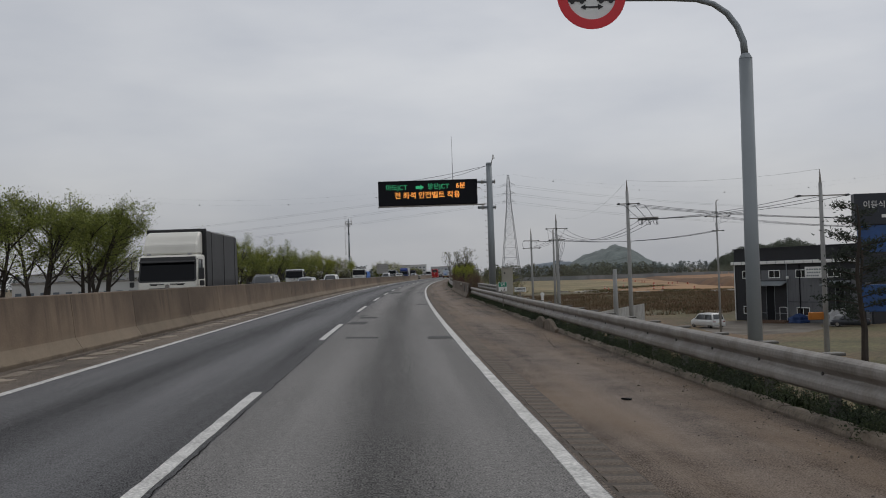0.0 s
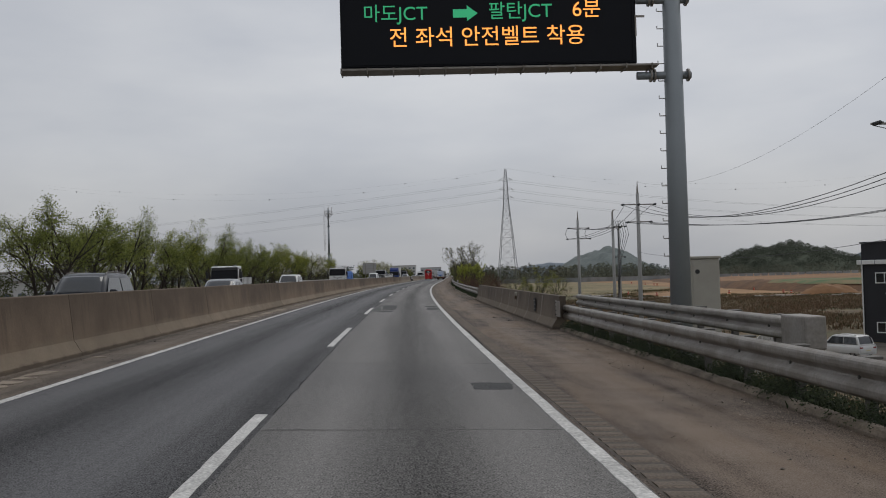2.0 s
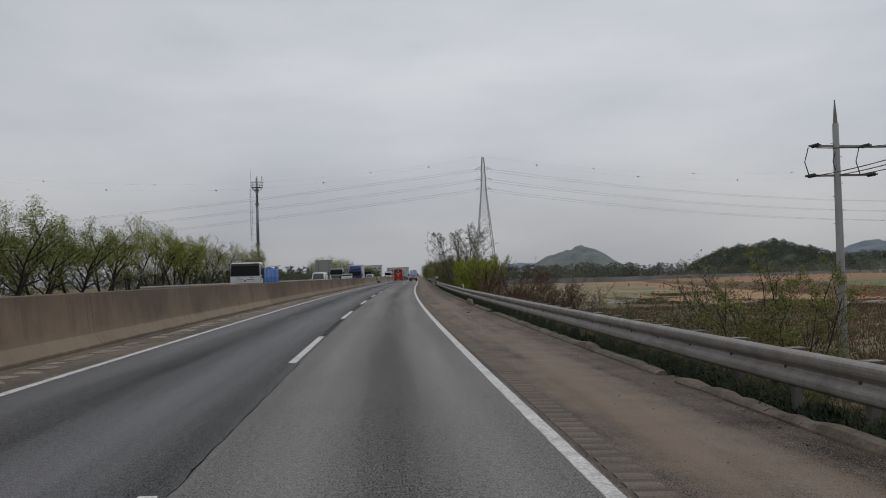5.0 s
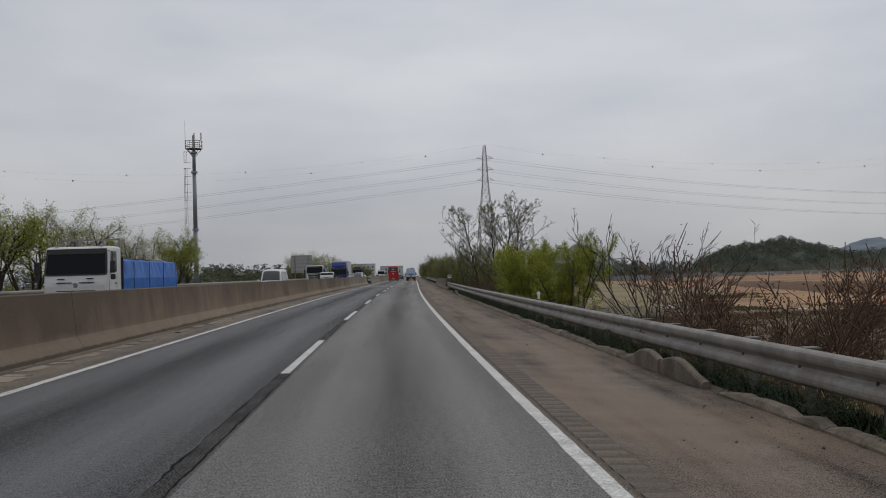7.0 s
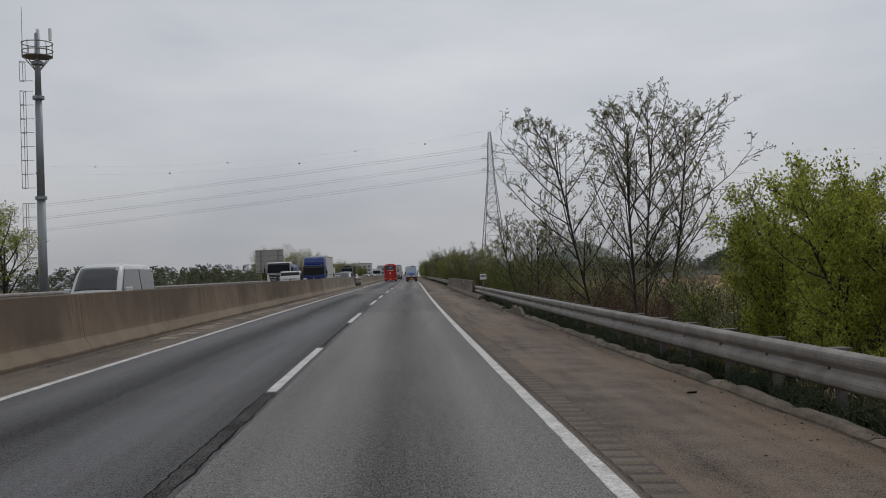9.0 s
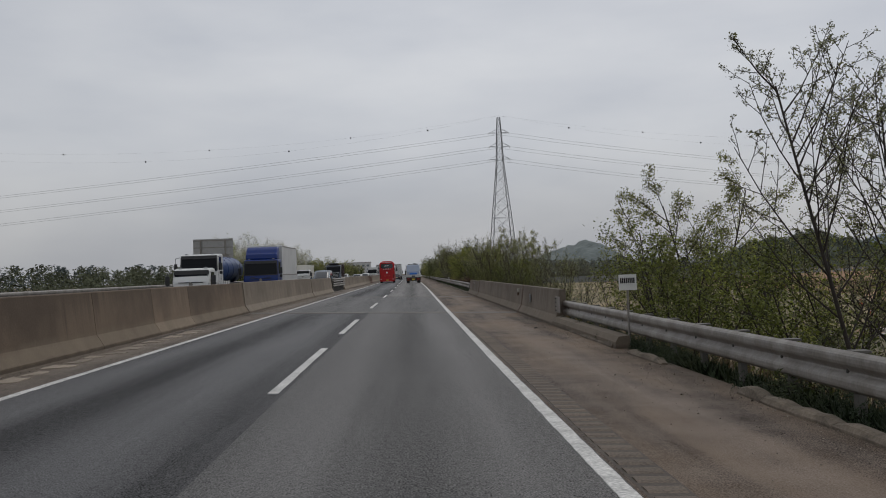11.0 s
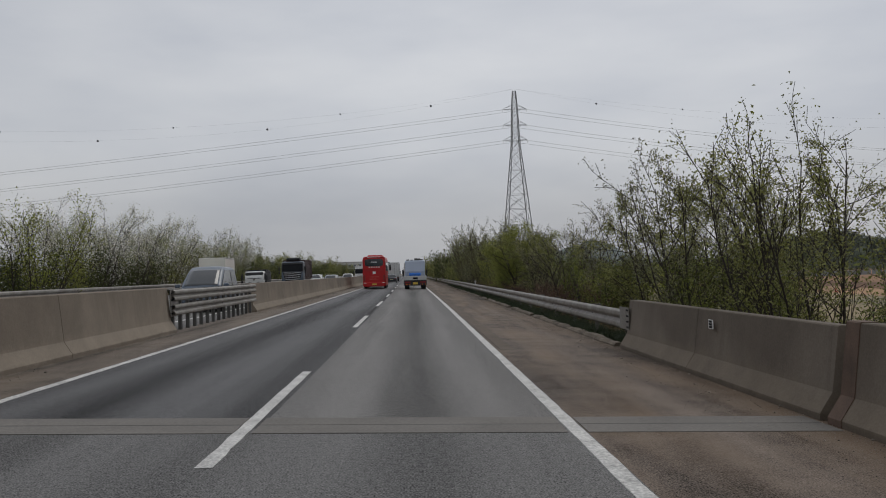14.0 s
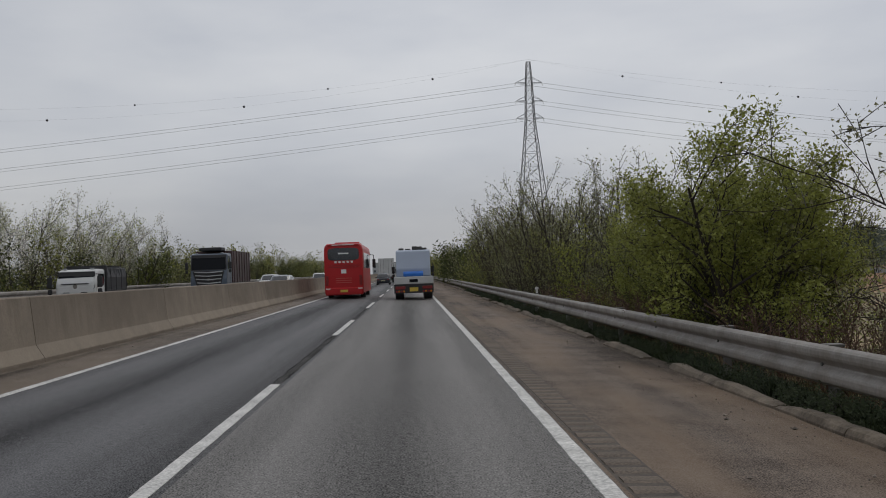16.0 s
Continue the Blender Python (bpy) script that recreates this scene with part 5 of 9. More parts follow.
    for u, off, w, h, col, lab in ((12.7, 1.2, 2.2, 1.2, (0.010, 0.035, 0.12), "crumpled blue tarpaulin heap against the wall"), (21.0, 3.0, 3.0, 2.2, (0.35, 0.35, 0.35), "pale sacks heaped beside the door")):
        bm = bmesh.new()
        bmesh.ops.create_icosphere(bm, subdivisions=3, radius=1.0)
        for q in bm.verts:
            k = 1 + 0.45 * noise.noise(q.co * 2.3 + Vector((u, off, 0)))
            q.co = Vector((q.co.x * w * 0.6 * k, q.co.y * 0.7 * k, max(0, q.co.z + 0.35) * h * 0.75 * k))
        tag = "sack_pile" if col[0] > 0.3 else "tarpaulin_heap"
        ob = tagged(part(tag, bm, material("heap_cover", col, 0.6), None), lab, "heap")
        ob.location = along(u, off)
    ts = thing("timber_stack", "low stack of dark timber lying in the yard", "timber", m=Matrix.Translation(along(9.3, 3.0)) @ Euler((0, 0, radians(-50))).to_matrix().to_4x4())
    for i in range(6):
        bm = bmesh.new()
        box(bm, -2.4 + 0.2 * i, 2.4 + 0.12 * i, -0.7 + 0.25 * i, -0.5 + 0.25 * i, 0.0, 0.28 + 0.06 * (i % 3))
        part("beam", bm, M_TWIG, ts)


warehouse()


def advert_tower():
    o = flat(75, 37.4)
    e = thing("advert_tower", "tall dark advertising tower with white lettering and blue panels", "sign", m=pose(o.x, o.y, PLAIN_R, 0, 0, -math.degrees(heading(75)) - 6))
    M_NAVY = material("navy_panel", (0.012, 0.016, 0.026), 0.4, vary=0.1)
    M_BLUE = material("blue_panel", (0.012, 0.06, 0.20), 0.35, vary=0.2, scale=0.6)
    bm = bmesh.new()
    box(bm, -2.4, 2.4, 0, 0.8, 10.2, 12.65, 0.03)
    head = part("head_panel", bm, M_NAVY, e)
    up = lambda x, z: Matrix.Translation((x, -0.02, z)) @ Euler((radians(90), 0, 0)).to_matrix().to_4x4()
    writing("letters", "이동식 화", 0.62, M_SIGN_W, head, up(-0.55, 11.75))
    bm = bmesh.new()
    box(bm, -0.4, 1.6, -0.02, -0.008, 10.75, 11.0)
    part("text_bar", bm, M_SIGN_W, head)
    for i, z in enumerate((3.5, 5.8, 8.1)):
        bm = bmesh.new()
        box(bm, -2.1, 2.1, 0.1, 0.7, z, z + 2.1, 0.03)
        part("panel", bm, M_BLUE if i != 1 else M_NAVY, e)
    for x in (-1.9, 1.9):
        bm = bmesh.new()
        box(bm, x - 0.15, x + 0.15, 0.3, 0.6, -0.3, 10.2)
        part("leg", bm, M_NAVY, e)


advert_tower()

# low pale sheet fence on the low ground
M_SHEET = material("white_sheet", (0.46, 0.46, 0.44), 0.6, vary=0.12, scale=0.6, second=(0.33, 0.32, 0.295), second_scale=0.6)
for i in range(-1, 8):
    bm = bmesh.new()
    for k in range(9):
        box(bm, -1.6 + 0.36 * k, -1.6 + 0.36 * k + 0.34, -0.02 + 0.02 * (k % 2), 0.02, 0.0, 3.4)
    ob = tagged(part("fence_panel", bm, M_SHEET, None), "dirty white ribbed sheet fence panel", "fence", "fence panels")
    ob.matrix_world = pose(18.5 + 1.44 * i, 92.0 + 2.9 * i, PLAIN_R - 0.1, 0, 0, 63.6)

# ---------------- building ground: sand, bank and terrace ----------------
def line_at(pts, t):
    """The point at share t of a line of (x, y) points."""
    k = t * (len(pts) - 1)
    i = min(int(k), len(pts) - 2)
    return Vector(pts[i]).lerp(Vector(pts[i + 1]), k - i)


BANK = ((205, 800), (180, 705), (160, 620), (140, 505), (127, 425), (117, 370), (112, 330), (113, 300), (124, 284), (155, 272), (215, 264), (330, 255))
NEAR = ((150, 815), (128, 700), (130, 600), (122, 500), (112, 425), (90, 372), (59, 325), (84, 286), (112, 272), (155, 258), (215, 250), (330, 243))


def skin(name, label, category, rows_, mat, n, seed, rough=0.0, ragged=0.0):
    """A sheet between lines; rows_: (function of share along -> (x, y), z or function of share -> z)."""
    v, f, m = [], [], len(rows_)
    for i in range(n + 1):
        for j, (at, z) in enumerate(rows_):
            p_ = at(i / n)
            w = noise.noise((p_.x * 0.05, p_.y * 0.05, seed)) + 0.6 * noise.noise((p_.x * 0.21, p_.y * 0.21, seed + 3))
            edge = ragged if j in (0, m - 1) else ragged * 0.3
            v.append((p_.x + edge * w, p_.y + edge * w, (z(i / n) if callable(z) else z) + rough * w))
    for i in range(n):
        for j in range(m - 1):
            a = i * m + j
            f.append((a, a + m, a + m + 1, a + 1))
    return tagged(raw(name, v, f, mat, smooth=True), label, category, kind="structure")


bank = lambda t: line_at(BANK, t)
nearer = lambda t: line_at(NEAR, t)
mixed = lambda k: (lambda t: nearer(t).lerp(bank(t), k))
INTO = Vector((0.80, 0.60))
beyond = lambda w: (lambda t: bank(t) + INTO * w)
lifted = lambda h: (lambda t: PLAIN_R + h * float(np.interp(t, (0.0, 0.28, 0.40, 0.50), (0.30, 0.42, 0.75, 1.0))))
M_SAND = material("pale_sandy_ground", (0.335, 0.197, 0.092), 0.95, vary=0.14, scale=0.04, grain=0.12, grain_scale=0.8, second=(0.235, 0.135, 0.064), second_scale=0.05)
skin("sand_ground", "pale sandy levelled building ground", "ground", [(mixed(0), PLAIN_R + 0.02), (mixed(0.3), PLAIN_R + 0.25), (mixed(0.7), PLAIN_R + 0.3), (mixed(1.04), PLAIN_R + 0.3)], M_SAND, 120, 1.0, 0.05, 5.0)
FIELD = ((50, 815), (42, 700), (38, 600), (34, 500), (33, 425), (36, 372), (46, 330))
M_STRAW = material("straw_coloured_grass", (0.235, 0.178, 0.092), 0.95, vary=0.25, scale=0.12, grain=0.35, grain_scale=1.4, second=(0.150, 0.128, 0.058), second_scale=0.045, bump=0.5, bump_scale=2.0)
field = lambda k: (lambda t: line_at(FIELD, t).lerp(line_at(NEAR[:7], t), k))
skin("straw_field", "straw-coloured dry meadow in front of the sand", "ground", [(field(0), PLAIN_R - 0.1), (field(0.1), PLAIN_R + 0.22), (field(0.5), PLAIN_R + 0.25), (field(1.0), PLAIN_R + 0.2), (field(1.05), PLAIN_R - 0.1)], M_STRAW, 90, 5.0, 0.06, 2.0)
skin("soil_bank", "steep bank of brown turned soil", "bank", [(beyond(-1.0), PLAIN_R), (beyond(1.5), lifted(1.0)), (beyond(5), lifted(2.3)), (beyond(8), lifted(3.05)), (beyond(11), lifted(3.1))], M_SOIL_DARK, 160, 2.0, 0.35, 1.6)
skin("terrace", "bare orange-brown terrace of the building ground", "ground", [(beyond(9), lifted(2.95)), (beyond(40), lifted(3.3)), (beyond(110), lifted(3.6)), (beyond(190), lifted(3.8)), (beyond(230), PLAIN_R - 1)], M_SOIL, 90, 3.0, 0.25, 2.5)
skin("net_cover", "green netting laid over the bank", "netting", [((lambda t: line_at(BANK[6:10], t) + INTO * 4.6), PLAIN_R + 2.3), ((lambda t: line_at(BANK[6:10], t) + INTO * 8), PLAIN_R + 3.2), ((lambda t: line_at(BANK[6:10], t) + INTO * 26), PLAIN_R + 3.45)], M_GREENNET, 30, 2.0, 0.35, 1.5)

# long grey hoarding on the far side of the building ground
hoarding = thing("site_fence", "long pale grey hoarding round the building ground", "fence")
M_HOARD = material("grey_hoarding", (0.235, 0.245, 0.25), 0.7, vary=0.2, scale=0.05, random=0.12)
FENCE = ((70, 730), (112, 700), (160, 675), (222, 665), (300, 655), (400, 640))
bm = bmesh.new()
box(bm, -2.0, 2.0, -0.05, 0.05, 0.0, 3.2)
for x in (-2.0, 0.0):
    box(bm, x - 0.09, x + 0.09, -0.12, 0.05, 0.0, 3.4)
sheet = part("panel", bm, M_HOARD, hoarding).data
for i in range(84):
    p0, p1 = line_at(FENCE, i / 84), line_at(FENCE, (i + 1) / 84)
    ob = hoarding.children[0] if i == 0 else new("panel", sheet)
    ob.parent = hoarding
    ob.matrix_basis = pose((p0.x + p1.x) / 2, (p0.y + p1.y) / 2, PLAIN_R - 0.1, 0, 0, math.degrees(math.atan2(p1.y - p0.y, p1.x - p0.x)))

rub_v, rub_f = [], []
rr = random.Random(31)
for i in range(150):
    t = rr.uniform(0.52, 1.0)
    o = nearer(t) + Vector((rr.gauss(0, 2.5), rr.gauss(-3, 2.0)))
    a, L_, w_, h_ = rr.uniform(-0.4, 0.4), rr.uniform(0.6, 3.2), rr.uniform(0.3, 0.8), rr.uniform(0.15, 0.5)
    ca, sa = math.cos(a), math.sin(a)
    b = len(rub_v)
    for z in (0, h_):
        for x, y in ((-L_ / 2, -w_), (L_ / 2, -w_), (L_ / 2, w_), (-L_ / 2, w_)):
            rub_v.append((o.x + x * ca - y * sa, o.y + x * sa + y * ca, PLAIN_R + 0.02 + z * rr.uniform(0.6, 1.1)))
    rub_f += [(b, b + 3, b + 2, b + 1), (b + 4, b + 5, b + 6, b + 7)] + [(b + k, b + (k + 1) % 4, b + 4 + (k + 1) % 4, b + 4 + k) for k in range(4)]
tagged(raw("rubble", rub_v, rub_f, material("pale_rubble", (0.36, 0.335, 0.30), 0.95, island=0.4)), "pale concrete rubble lying along the sand's edge", "rubble", kind="stuff")


def mound(name, s, d, ls, ld, h, mat, label, res=26, rough=0.3, kind="structure", category="mound", seed=0.0, peak=0.0):
    v, f = [], []
    for i in range(res + 1):
        for j in range(res + 1):
            a, c = i / res * 2 - 1, j / res * 2 - 1
            k = max(0.0, 1 - a * a) ** 0.8 * (max(0.0, 1 - c * c) ** 0.8 if peak == 0 else max(0.0, 1 - abs(c) ** 1.25) ** peak)
            q = 1 + rough * noise.noise((a * 2.1 + seed, c * 2.1, seed * 0.7)) + rough * 0.6 * noise.noise((a * 7 + seed, c * 7, 1.7))
            v.append(flat(s + a * ls, d + c * ld, PLAIN_R - 1 + (h + 1) * k * q))
    for i in range(res):
        for j in range(res):
            a = i * (res + 1) + j
            f.append((a, a + 1, a + res + 2, a + res + 1))
    return tagged(raw(name, v, f, mat, smooth=True), label, category, kind=kind)


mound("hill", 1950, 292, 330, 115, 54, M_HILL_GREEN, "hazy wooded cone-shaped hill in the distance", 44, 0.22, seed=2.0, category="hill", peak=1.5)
mound("hill_2", 2100, 200, 200, 90, 27, M_HILL_FAR, "low hill on the horizon, coloured haze blue", 24, 0.2, seed=5.0, category="hill")
mound("hill_3", 2200, 1010, 200, 130, 52, M_HILL_FAR, "hill on the horizon, coloured pale haze blue", 30, 0.2, seed=6.0, category="hill")
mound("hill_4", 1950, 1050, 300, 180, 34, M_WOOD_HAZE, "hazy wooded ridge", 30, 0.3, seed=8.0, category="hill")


def knoll(name, x, y, rx, ry, turn, h, mat, label, res, rough, seed, category="hill"):
    """A mound of radii rx, ry on the plain; its height function is returned for what grows on it."""
    ca, sa = math.cos(radians(turn)), math.sin(radians(turn))

    def top(a, c):
        k = max(0.0, 1 - a * a - c * c) ** 0.75
        q = 1 + rough * noise.noise((a * 2.1 + seed, c * 2.1, seed * 0.7)) + rough * 0.5 * noise.noise((a * 6 + seed, c * 6, 1.7))
        return Vector((x + a * rx * ca - c * ry * sa, y + a * rx * sa + c * ry * ca, PLAIN_R - 0.6 + (h + 0.6) * k * q))

    v, f = [], []
    for i in range(res + 1):
        for j in range(res + 1):
            v.append(top(i / res * 2.1 - 1.05, j / res * 2.1 - 1.05))
    for i in range(res):
        for j in range(res):
            a = i * (res + 1) + j
            f.append((a, a + res + 1, a + res + 2, a + 1))
    tagged(raw(name, v, f, mat, smooth=True), label, category, kind="structure")
    return top


HILL_TOP = knoll("hill_1", 480, 1190, 90, 112, -20, 26, M_WOOD_FAR, "dark wooded hill beyond the building ground", 30, 0.3, 3.0)
HILL_SIDE = knoll("hill_5", 632, 1190, 130, 105, -25, 13, M_WOOD_FAR, "low dark wooded rise beside the hill", 24, 0.35, 9.0)
knoll("soil_heap", 112, 283, 9, 6, 20, 2.6, M_SOIL, "pale orange soil heap in front of the bank", 20, 0.3, 4.2, "mound")
knoll("soil_heap_1", 160, 246, 10, 7, 20, 2.2, M_SOIL_DARK, "brown soil heap in front of the bank", 20, 0.3, 6.2, "mound")


def traffic_barrel(s, d, z):
    e = thing("safety_drum", "orange plastic safety drum with pale bands on the building ground", "safety drum", "safety drums", pose(s, d, z))
    bm = bmesh.new()
    tube(bm, [(0, 0, 0), (0, 0, 0.85)], 0.30, 0.2, 12)
    part("drum", bm, M_ORANGE, e)
    bm = bmesh.new()
    tube(bm, [(0, 0, 0.40), (0, 0, 0.5)], 0.262, 0.25, 12, False)
    part("band", bm, M_SIGN_W, e)


M_ORANGE = material("orange_plastic", (0.42, 0.065, 0.025), 0.5, vary=0.1)
rnd = random.Random(5)
for i in range(24):
    o = nearer(rnd.uniform(0.18, 0.72)).lerp(bank(rnd.uniform(0.3, 0.72)), rnd.uniform(0.1, 0.5))
    traffic_barrel(o.x, o.y, PLAIN_R + 0.25)


def far_building(s, d, w, h, dep, col, label, storeys=3, cols=6, base=PLAIN_R):
    e = thing("distant_building", label, "building", "distant buildings", pose(*flat(s, d, base - 0.5), 0, 0, -math.degrees(heading(min(s, 900)))))
    bm = bmesh.new()
    box(bm, -w / 2, w / 2, 0, dep, 0, h)
    part("wall", bm, material("render_coat", col, 0.8, vary=0.08, scale=0.2), e)
    bm = bmesh.new()
    box(bm, -w / 2 - 0.2, w / 2 + 0.2, -0.2, dep + 0.2, h, h + 0.5)
    part("roof", bm, M_GALV, e)
    for i in range(storeys):
        for j in range(cols):
            bm = bmesh.new()
            x, z = -w / 2 + w * (j + 0.25) / cols, 1.2 + (h - 1.5) * i / storeys
            box(bm, x, x + w * 0.5 / cols, -0.06, 0.02, z, z + (h - 1.5) * 0.5 / storeys)
            part("window", bm, M_GLASS_FAR, e)


M_GLASS_FAR = material("far_window_glass", (0.10, 0.12, 0.14), 0.3, vary=0.1)
far_building(330, -118, 46, 8.5, 12, (0.42, 0.42, 0.42), "long white factory hall behind the trees", 2, 9, PLAIN_L)
far_building(255, -90, 40, 5.4, 12, (0.46, 0.46, 0.45), "low white shed with a strip of windows", 1, 12, PLAIN_L)
far_building(620, -215, 22, 21, 14, (0.40, 0.39, 0.37), "grey concrete plant tower on the horizon", 5, 3, PLAIN_L)
far_building(640, -240, 16, 15, 12, (0.42, 0.41, 0.40), "low grey concrete plant block on the horizon", 3, 3, PLAIN_L)
far_building(1250, -62, 44, 17, 20, (0.50, 0.50, 0.50), "pale industrial block far along the road", 4, 9, PLAIN_L)
far_building(1280, -22, 26, 14, 20, (0.42, 0.43, 0.44), "pale grey industrial block far along the road", 3, 6, PLAIN_L)
far_building(830, 470, 50, 6, 20, (0.42, 0.43, 0.45), "long low grey shed at the edge of the plain", 1, 10)
far_building(1200, 250, 70, 6, 20, (0.40, 0.41, 0.43), "long low pale shed at the edge of the plain", 1, 12)
far_building(760, 520, 34, 6, 18, (0.50, 0.50, 0.50), "white shed below the wooded hill", 1, 7)
for i, d in enumerate(range(90, 520, 62)):
    bm = bmesh.new()
    prism(bm, [(0, 0), (0, 2.2), (1.5, 3.6), (5, 4.2), (8.5, 3.6), (10, 2.2), (10, 0)], -18, 18)
    ob = tagged(part("greenhouse", bm, material("hazy_film", (0.22, 0.23, 0.235), 0.6, vary=0.1), None), "long grey film greenhouse on the far side of the plain", "greenhouse", "greenhouses")
    ob.matrix_world = pose(*flat(1150 + (d * 7) % 130, d, PLAIN_R - 0.6))


# ---------------- vehicles (local +y is their nose) ----------------
def loft(bm, rings, cap=True):
    vs = [[bm.verts.new(p) for p in r] for r in rings]
    n = len(rings[0])
    for a, c in zip(vs, vs[1:]):
        for i in range(n):
            bm.faces.new((a[i], a[(i + 1) % n], c[(i + 1) % n], c[i]))
    if cap:
        bm.faces.new(vs[0][::-1])
        bm.faces.new(vs[-1])
    bmesh.ops.recalc_face_normals(bm, faces=bm.faces[:])
    return bm


def flowing(rings, k):
    """More rings between the given ones, on smooth curves."""
    out, n = [], len(rings)
    for i in range(n - 1):
        a, b, c, d = (Vector((0, 0, 0)),) * 4
        for q in range(k):
            t = q / k
            ring = []
            for p0, p1, p2, p3 in zip(rings[max(i - 1, 0)], rings[i], rings[i + 1], rings[min(i + 2, n - 1)]):
                a, b, c, d = Vector(p0), Vector(p1), Vector(p2), Vector(p3)
                ring.append(0.5 * (2 * b + (c - a) * t + (2 * a - 5 * b + 4 * c - d) * t * t + (3 * b - a - 3 * c + d) * t * t * t))
            out.append(ring)
    out.append([Vector(q) for q in rings[-1]])
    return out


def wheels(e, axles, half, r=0.33, w=0.22, rim=M_GALV):
    for y in axles:
        for sx in (-1, 1):
            bm = bmesh.new()
            x0, x1 = sx * (half - w), sx * half
            tube(bm, [(x0, y, r), (x0 + (x1 - x0) * 0.1, y, r), (x0 + (x1 - x0) * 0.9, y, r), (x1, y, r)], r, r, 20)
            wh = part("wheel", bm, M_BLACK, e, "black tyre")
            bm = bmesh.new()
            tube(bm, [(x1, y, r), (x1 + sx * 0.012, y, r)], r * 0.62, r * 0.55, 14)
            part("rim", bm, rim, wh)


M_LAMP = material("clear_lamp_glass", (0.34, 0.35, 0.36), 0.2, vary=0.3, scale=8, coat=0.3)
M_TAIL = material("red_lamp_glass", (0.20, 0.008, 0.008), 0.3, vary=0.1, coat=0.2)
M_AMBER = material("amber_lamp_glass", (0.55, 0.18, 0.02), 0.25, vary=0.1)
M_PLATE = material("blank_plate", (0.55, 0.50, 0.33), 0.5, vary=0.05)
M_PLATE_Y = material("yellow_plate", (0.60, 0.42, 0.06), 0.5, vary=0.05)


def car(m, paint, label, category, L=4.6, W=1.84, H=1.48, hood=1.0, belt=0.92, nose=1.15, tail=0.75, rake=0.75, back=0.55, rails=False):
    """A passenger car; nose: length of the bonnet, tail: of the boot, rake and back: run of front and rear screens."""
    e = thing("car", label, category, "vehicles on the road", m)
    w, y1, y0 = W / 2, L / 2, -L / 2
    ring = lambda y, hw, zb, zt: [(-hw * 0.9, y, zb), (-hw, y, zb + 0.18), (-hw, y, zt * 0.72), (-hw * 0.93, y, zt - 0.02), (-hw * 0.6, y, zt + 0.02), (hw * 0.6, y, zt + 0.02), (hw * 0.93, y, zt - 0.02), (hw, y, zt * 0.72), (hw, y, zb + 0.18), (hw * 0.9, y, zb)]
    bm = bmesh.new()
    loft(bm, flowing([ring(y0, w * 0.84, 0.34, belt * 0.84), ring(y0 + 0.10, w * 0.94, 0.24, belt * 0.96), ring(y0 + tail, w, 0.2, belt + 0.02), ring(0, w, 0.2, belt), ring(y1 - nose, w, 0.2, belt - 0.02), ring(y1 - nose * 0.45, w * 0.98, 0.2, hood * 0.90), ring(y1 - 0.16, w * 0.92, 0.22, hood * 0.76), ring(y1, w * 0.74, 0.32, hood * 0.60)], 3))
    part("body", bm, paint, e, smooth=True)
    ya, yb = y1 - nose + 0.08, y0 + tail - 0.08
    yc, yd = ya - rake, yb + back
    wt = w * 0.80

    def cab_ring(y, hw, zt):
        half = [(w * 0.93, belt - 0.04), (hw, zt - 0.10), (hw * 0.95, zt - 0.045), (hw * 0.84, zt - 0.012), (hw * 0.6, zt + 0.004), (hw * 0.3, zt + 0.012)]
        return [(-x, y, z) for x, z in half] + [(x, y, z) for x, z in half[::-1]]

    K = 5
    shell = flowing([cab_ring(yb, w * 0.90, belt + 0.02), cab_ring(yd, wt, H - 0.04), cab_ring((yc + yd) / 2, wt, H), cab_ring(yc, wt, H - 0.03), cab_ring(ya, w * 0.90, belt + 0.02)], K)
    bm = bmesh.new()
    loft(bm, shell)
    part("roof", bm, paint, e, smooth=True)

    def curved(name, rows_, out):
        """A bent pane that follows the shell, with an edge of its own."""
        bm = bmesh.new()
        top = [[bm.verts.new(q + out) for q in r[3:9]] for r in rows_]
        low = [[bm.verts.new(q - out * 0.5) for q in r[3:9]] for r in rows_]
        for g in (top, low):
            for r0, r1 in zip(g, g[1:]):
                for i in range(5):
                    bm.faces.new((r0[i], r0[i + 1], r1[i + 1], r1[i]))
        for r0, r1 in ((top[0], low[0]), (top[-1], low[-1]), ([r[0] for r in top], [r[0] for r in low]), ([r[-1] for r in top], [r[-1] for r in low])):
            for i in range(len(r0) - 1):
                bm.faces.new((r0[i], r0[i + 1], r1[i + 1], r1[i]))
        bmesh.ops.recalc_face_normals(bm, faces=bm.faces[:])
        return part(name, bm, M_GLASS, e, smooth=True)

    cut = lambda r0, r1, t: [a.lerp(b, t) for a, b in zip(r0, r1)]
    fr = shell[3 * K:]
    curved("windscreen", [cut(fr[0], fr[1], 0.5)] + fr[1:K] + [cut(fr[K - 1], fr[K], 0.6)], Vector((0, 0.010, 0.012)))
    rw = shell[:K + 1]
    curved("rear_window", [cut(rw[0], rw[1], 0.5)] + rw[1:K] + [cut(rw[K - 1], rw[K], 0.4)], Vector((0, -0.010, 0.012)))

    def pane(name, pts):
        bm = bmesh.new()
        bm.faces.new([bm.verts.new(p) for p in pts])
        ext = bmesh.ops.extrude_face_region(bm, geom=bm.faces[:])
        out = Vector((math.copysign(0.02, pts[0][0]), 0, 0.004))
        for q in ext["geom"]:
            if isinstance(q, bmesh.types.BMVert):
                q.co += out
        bmesh.ops.recalc_face_normals(bm, faces=bm.faces[:])
        return part(name, bm, M_GLASS, e)

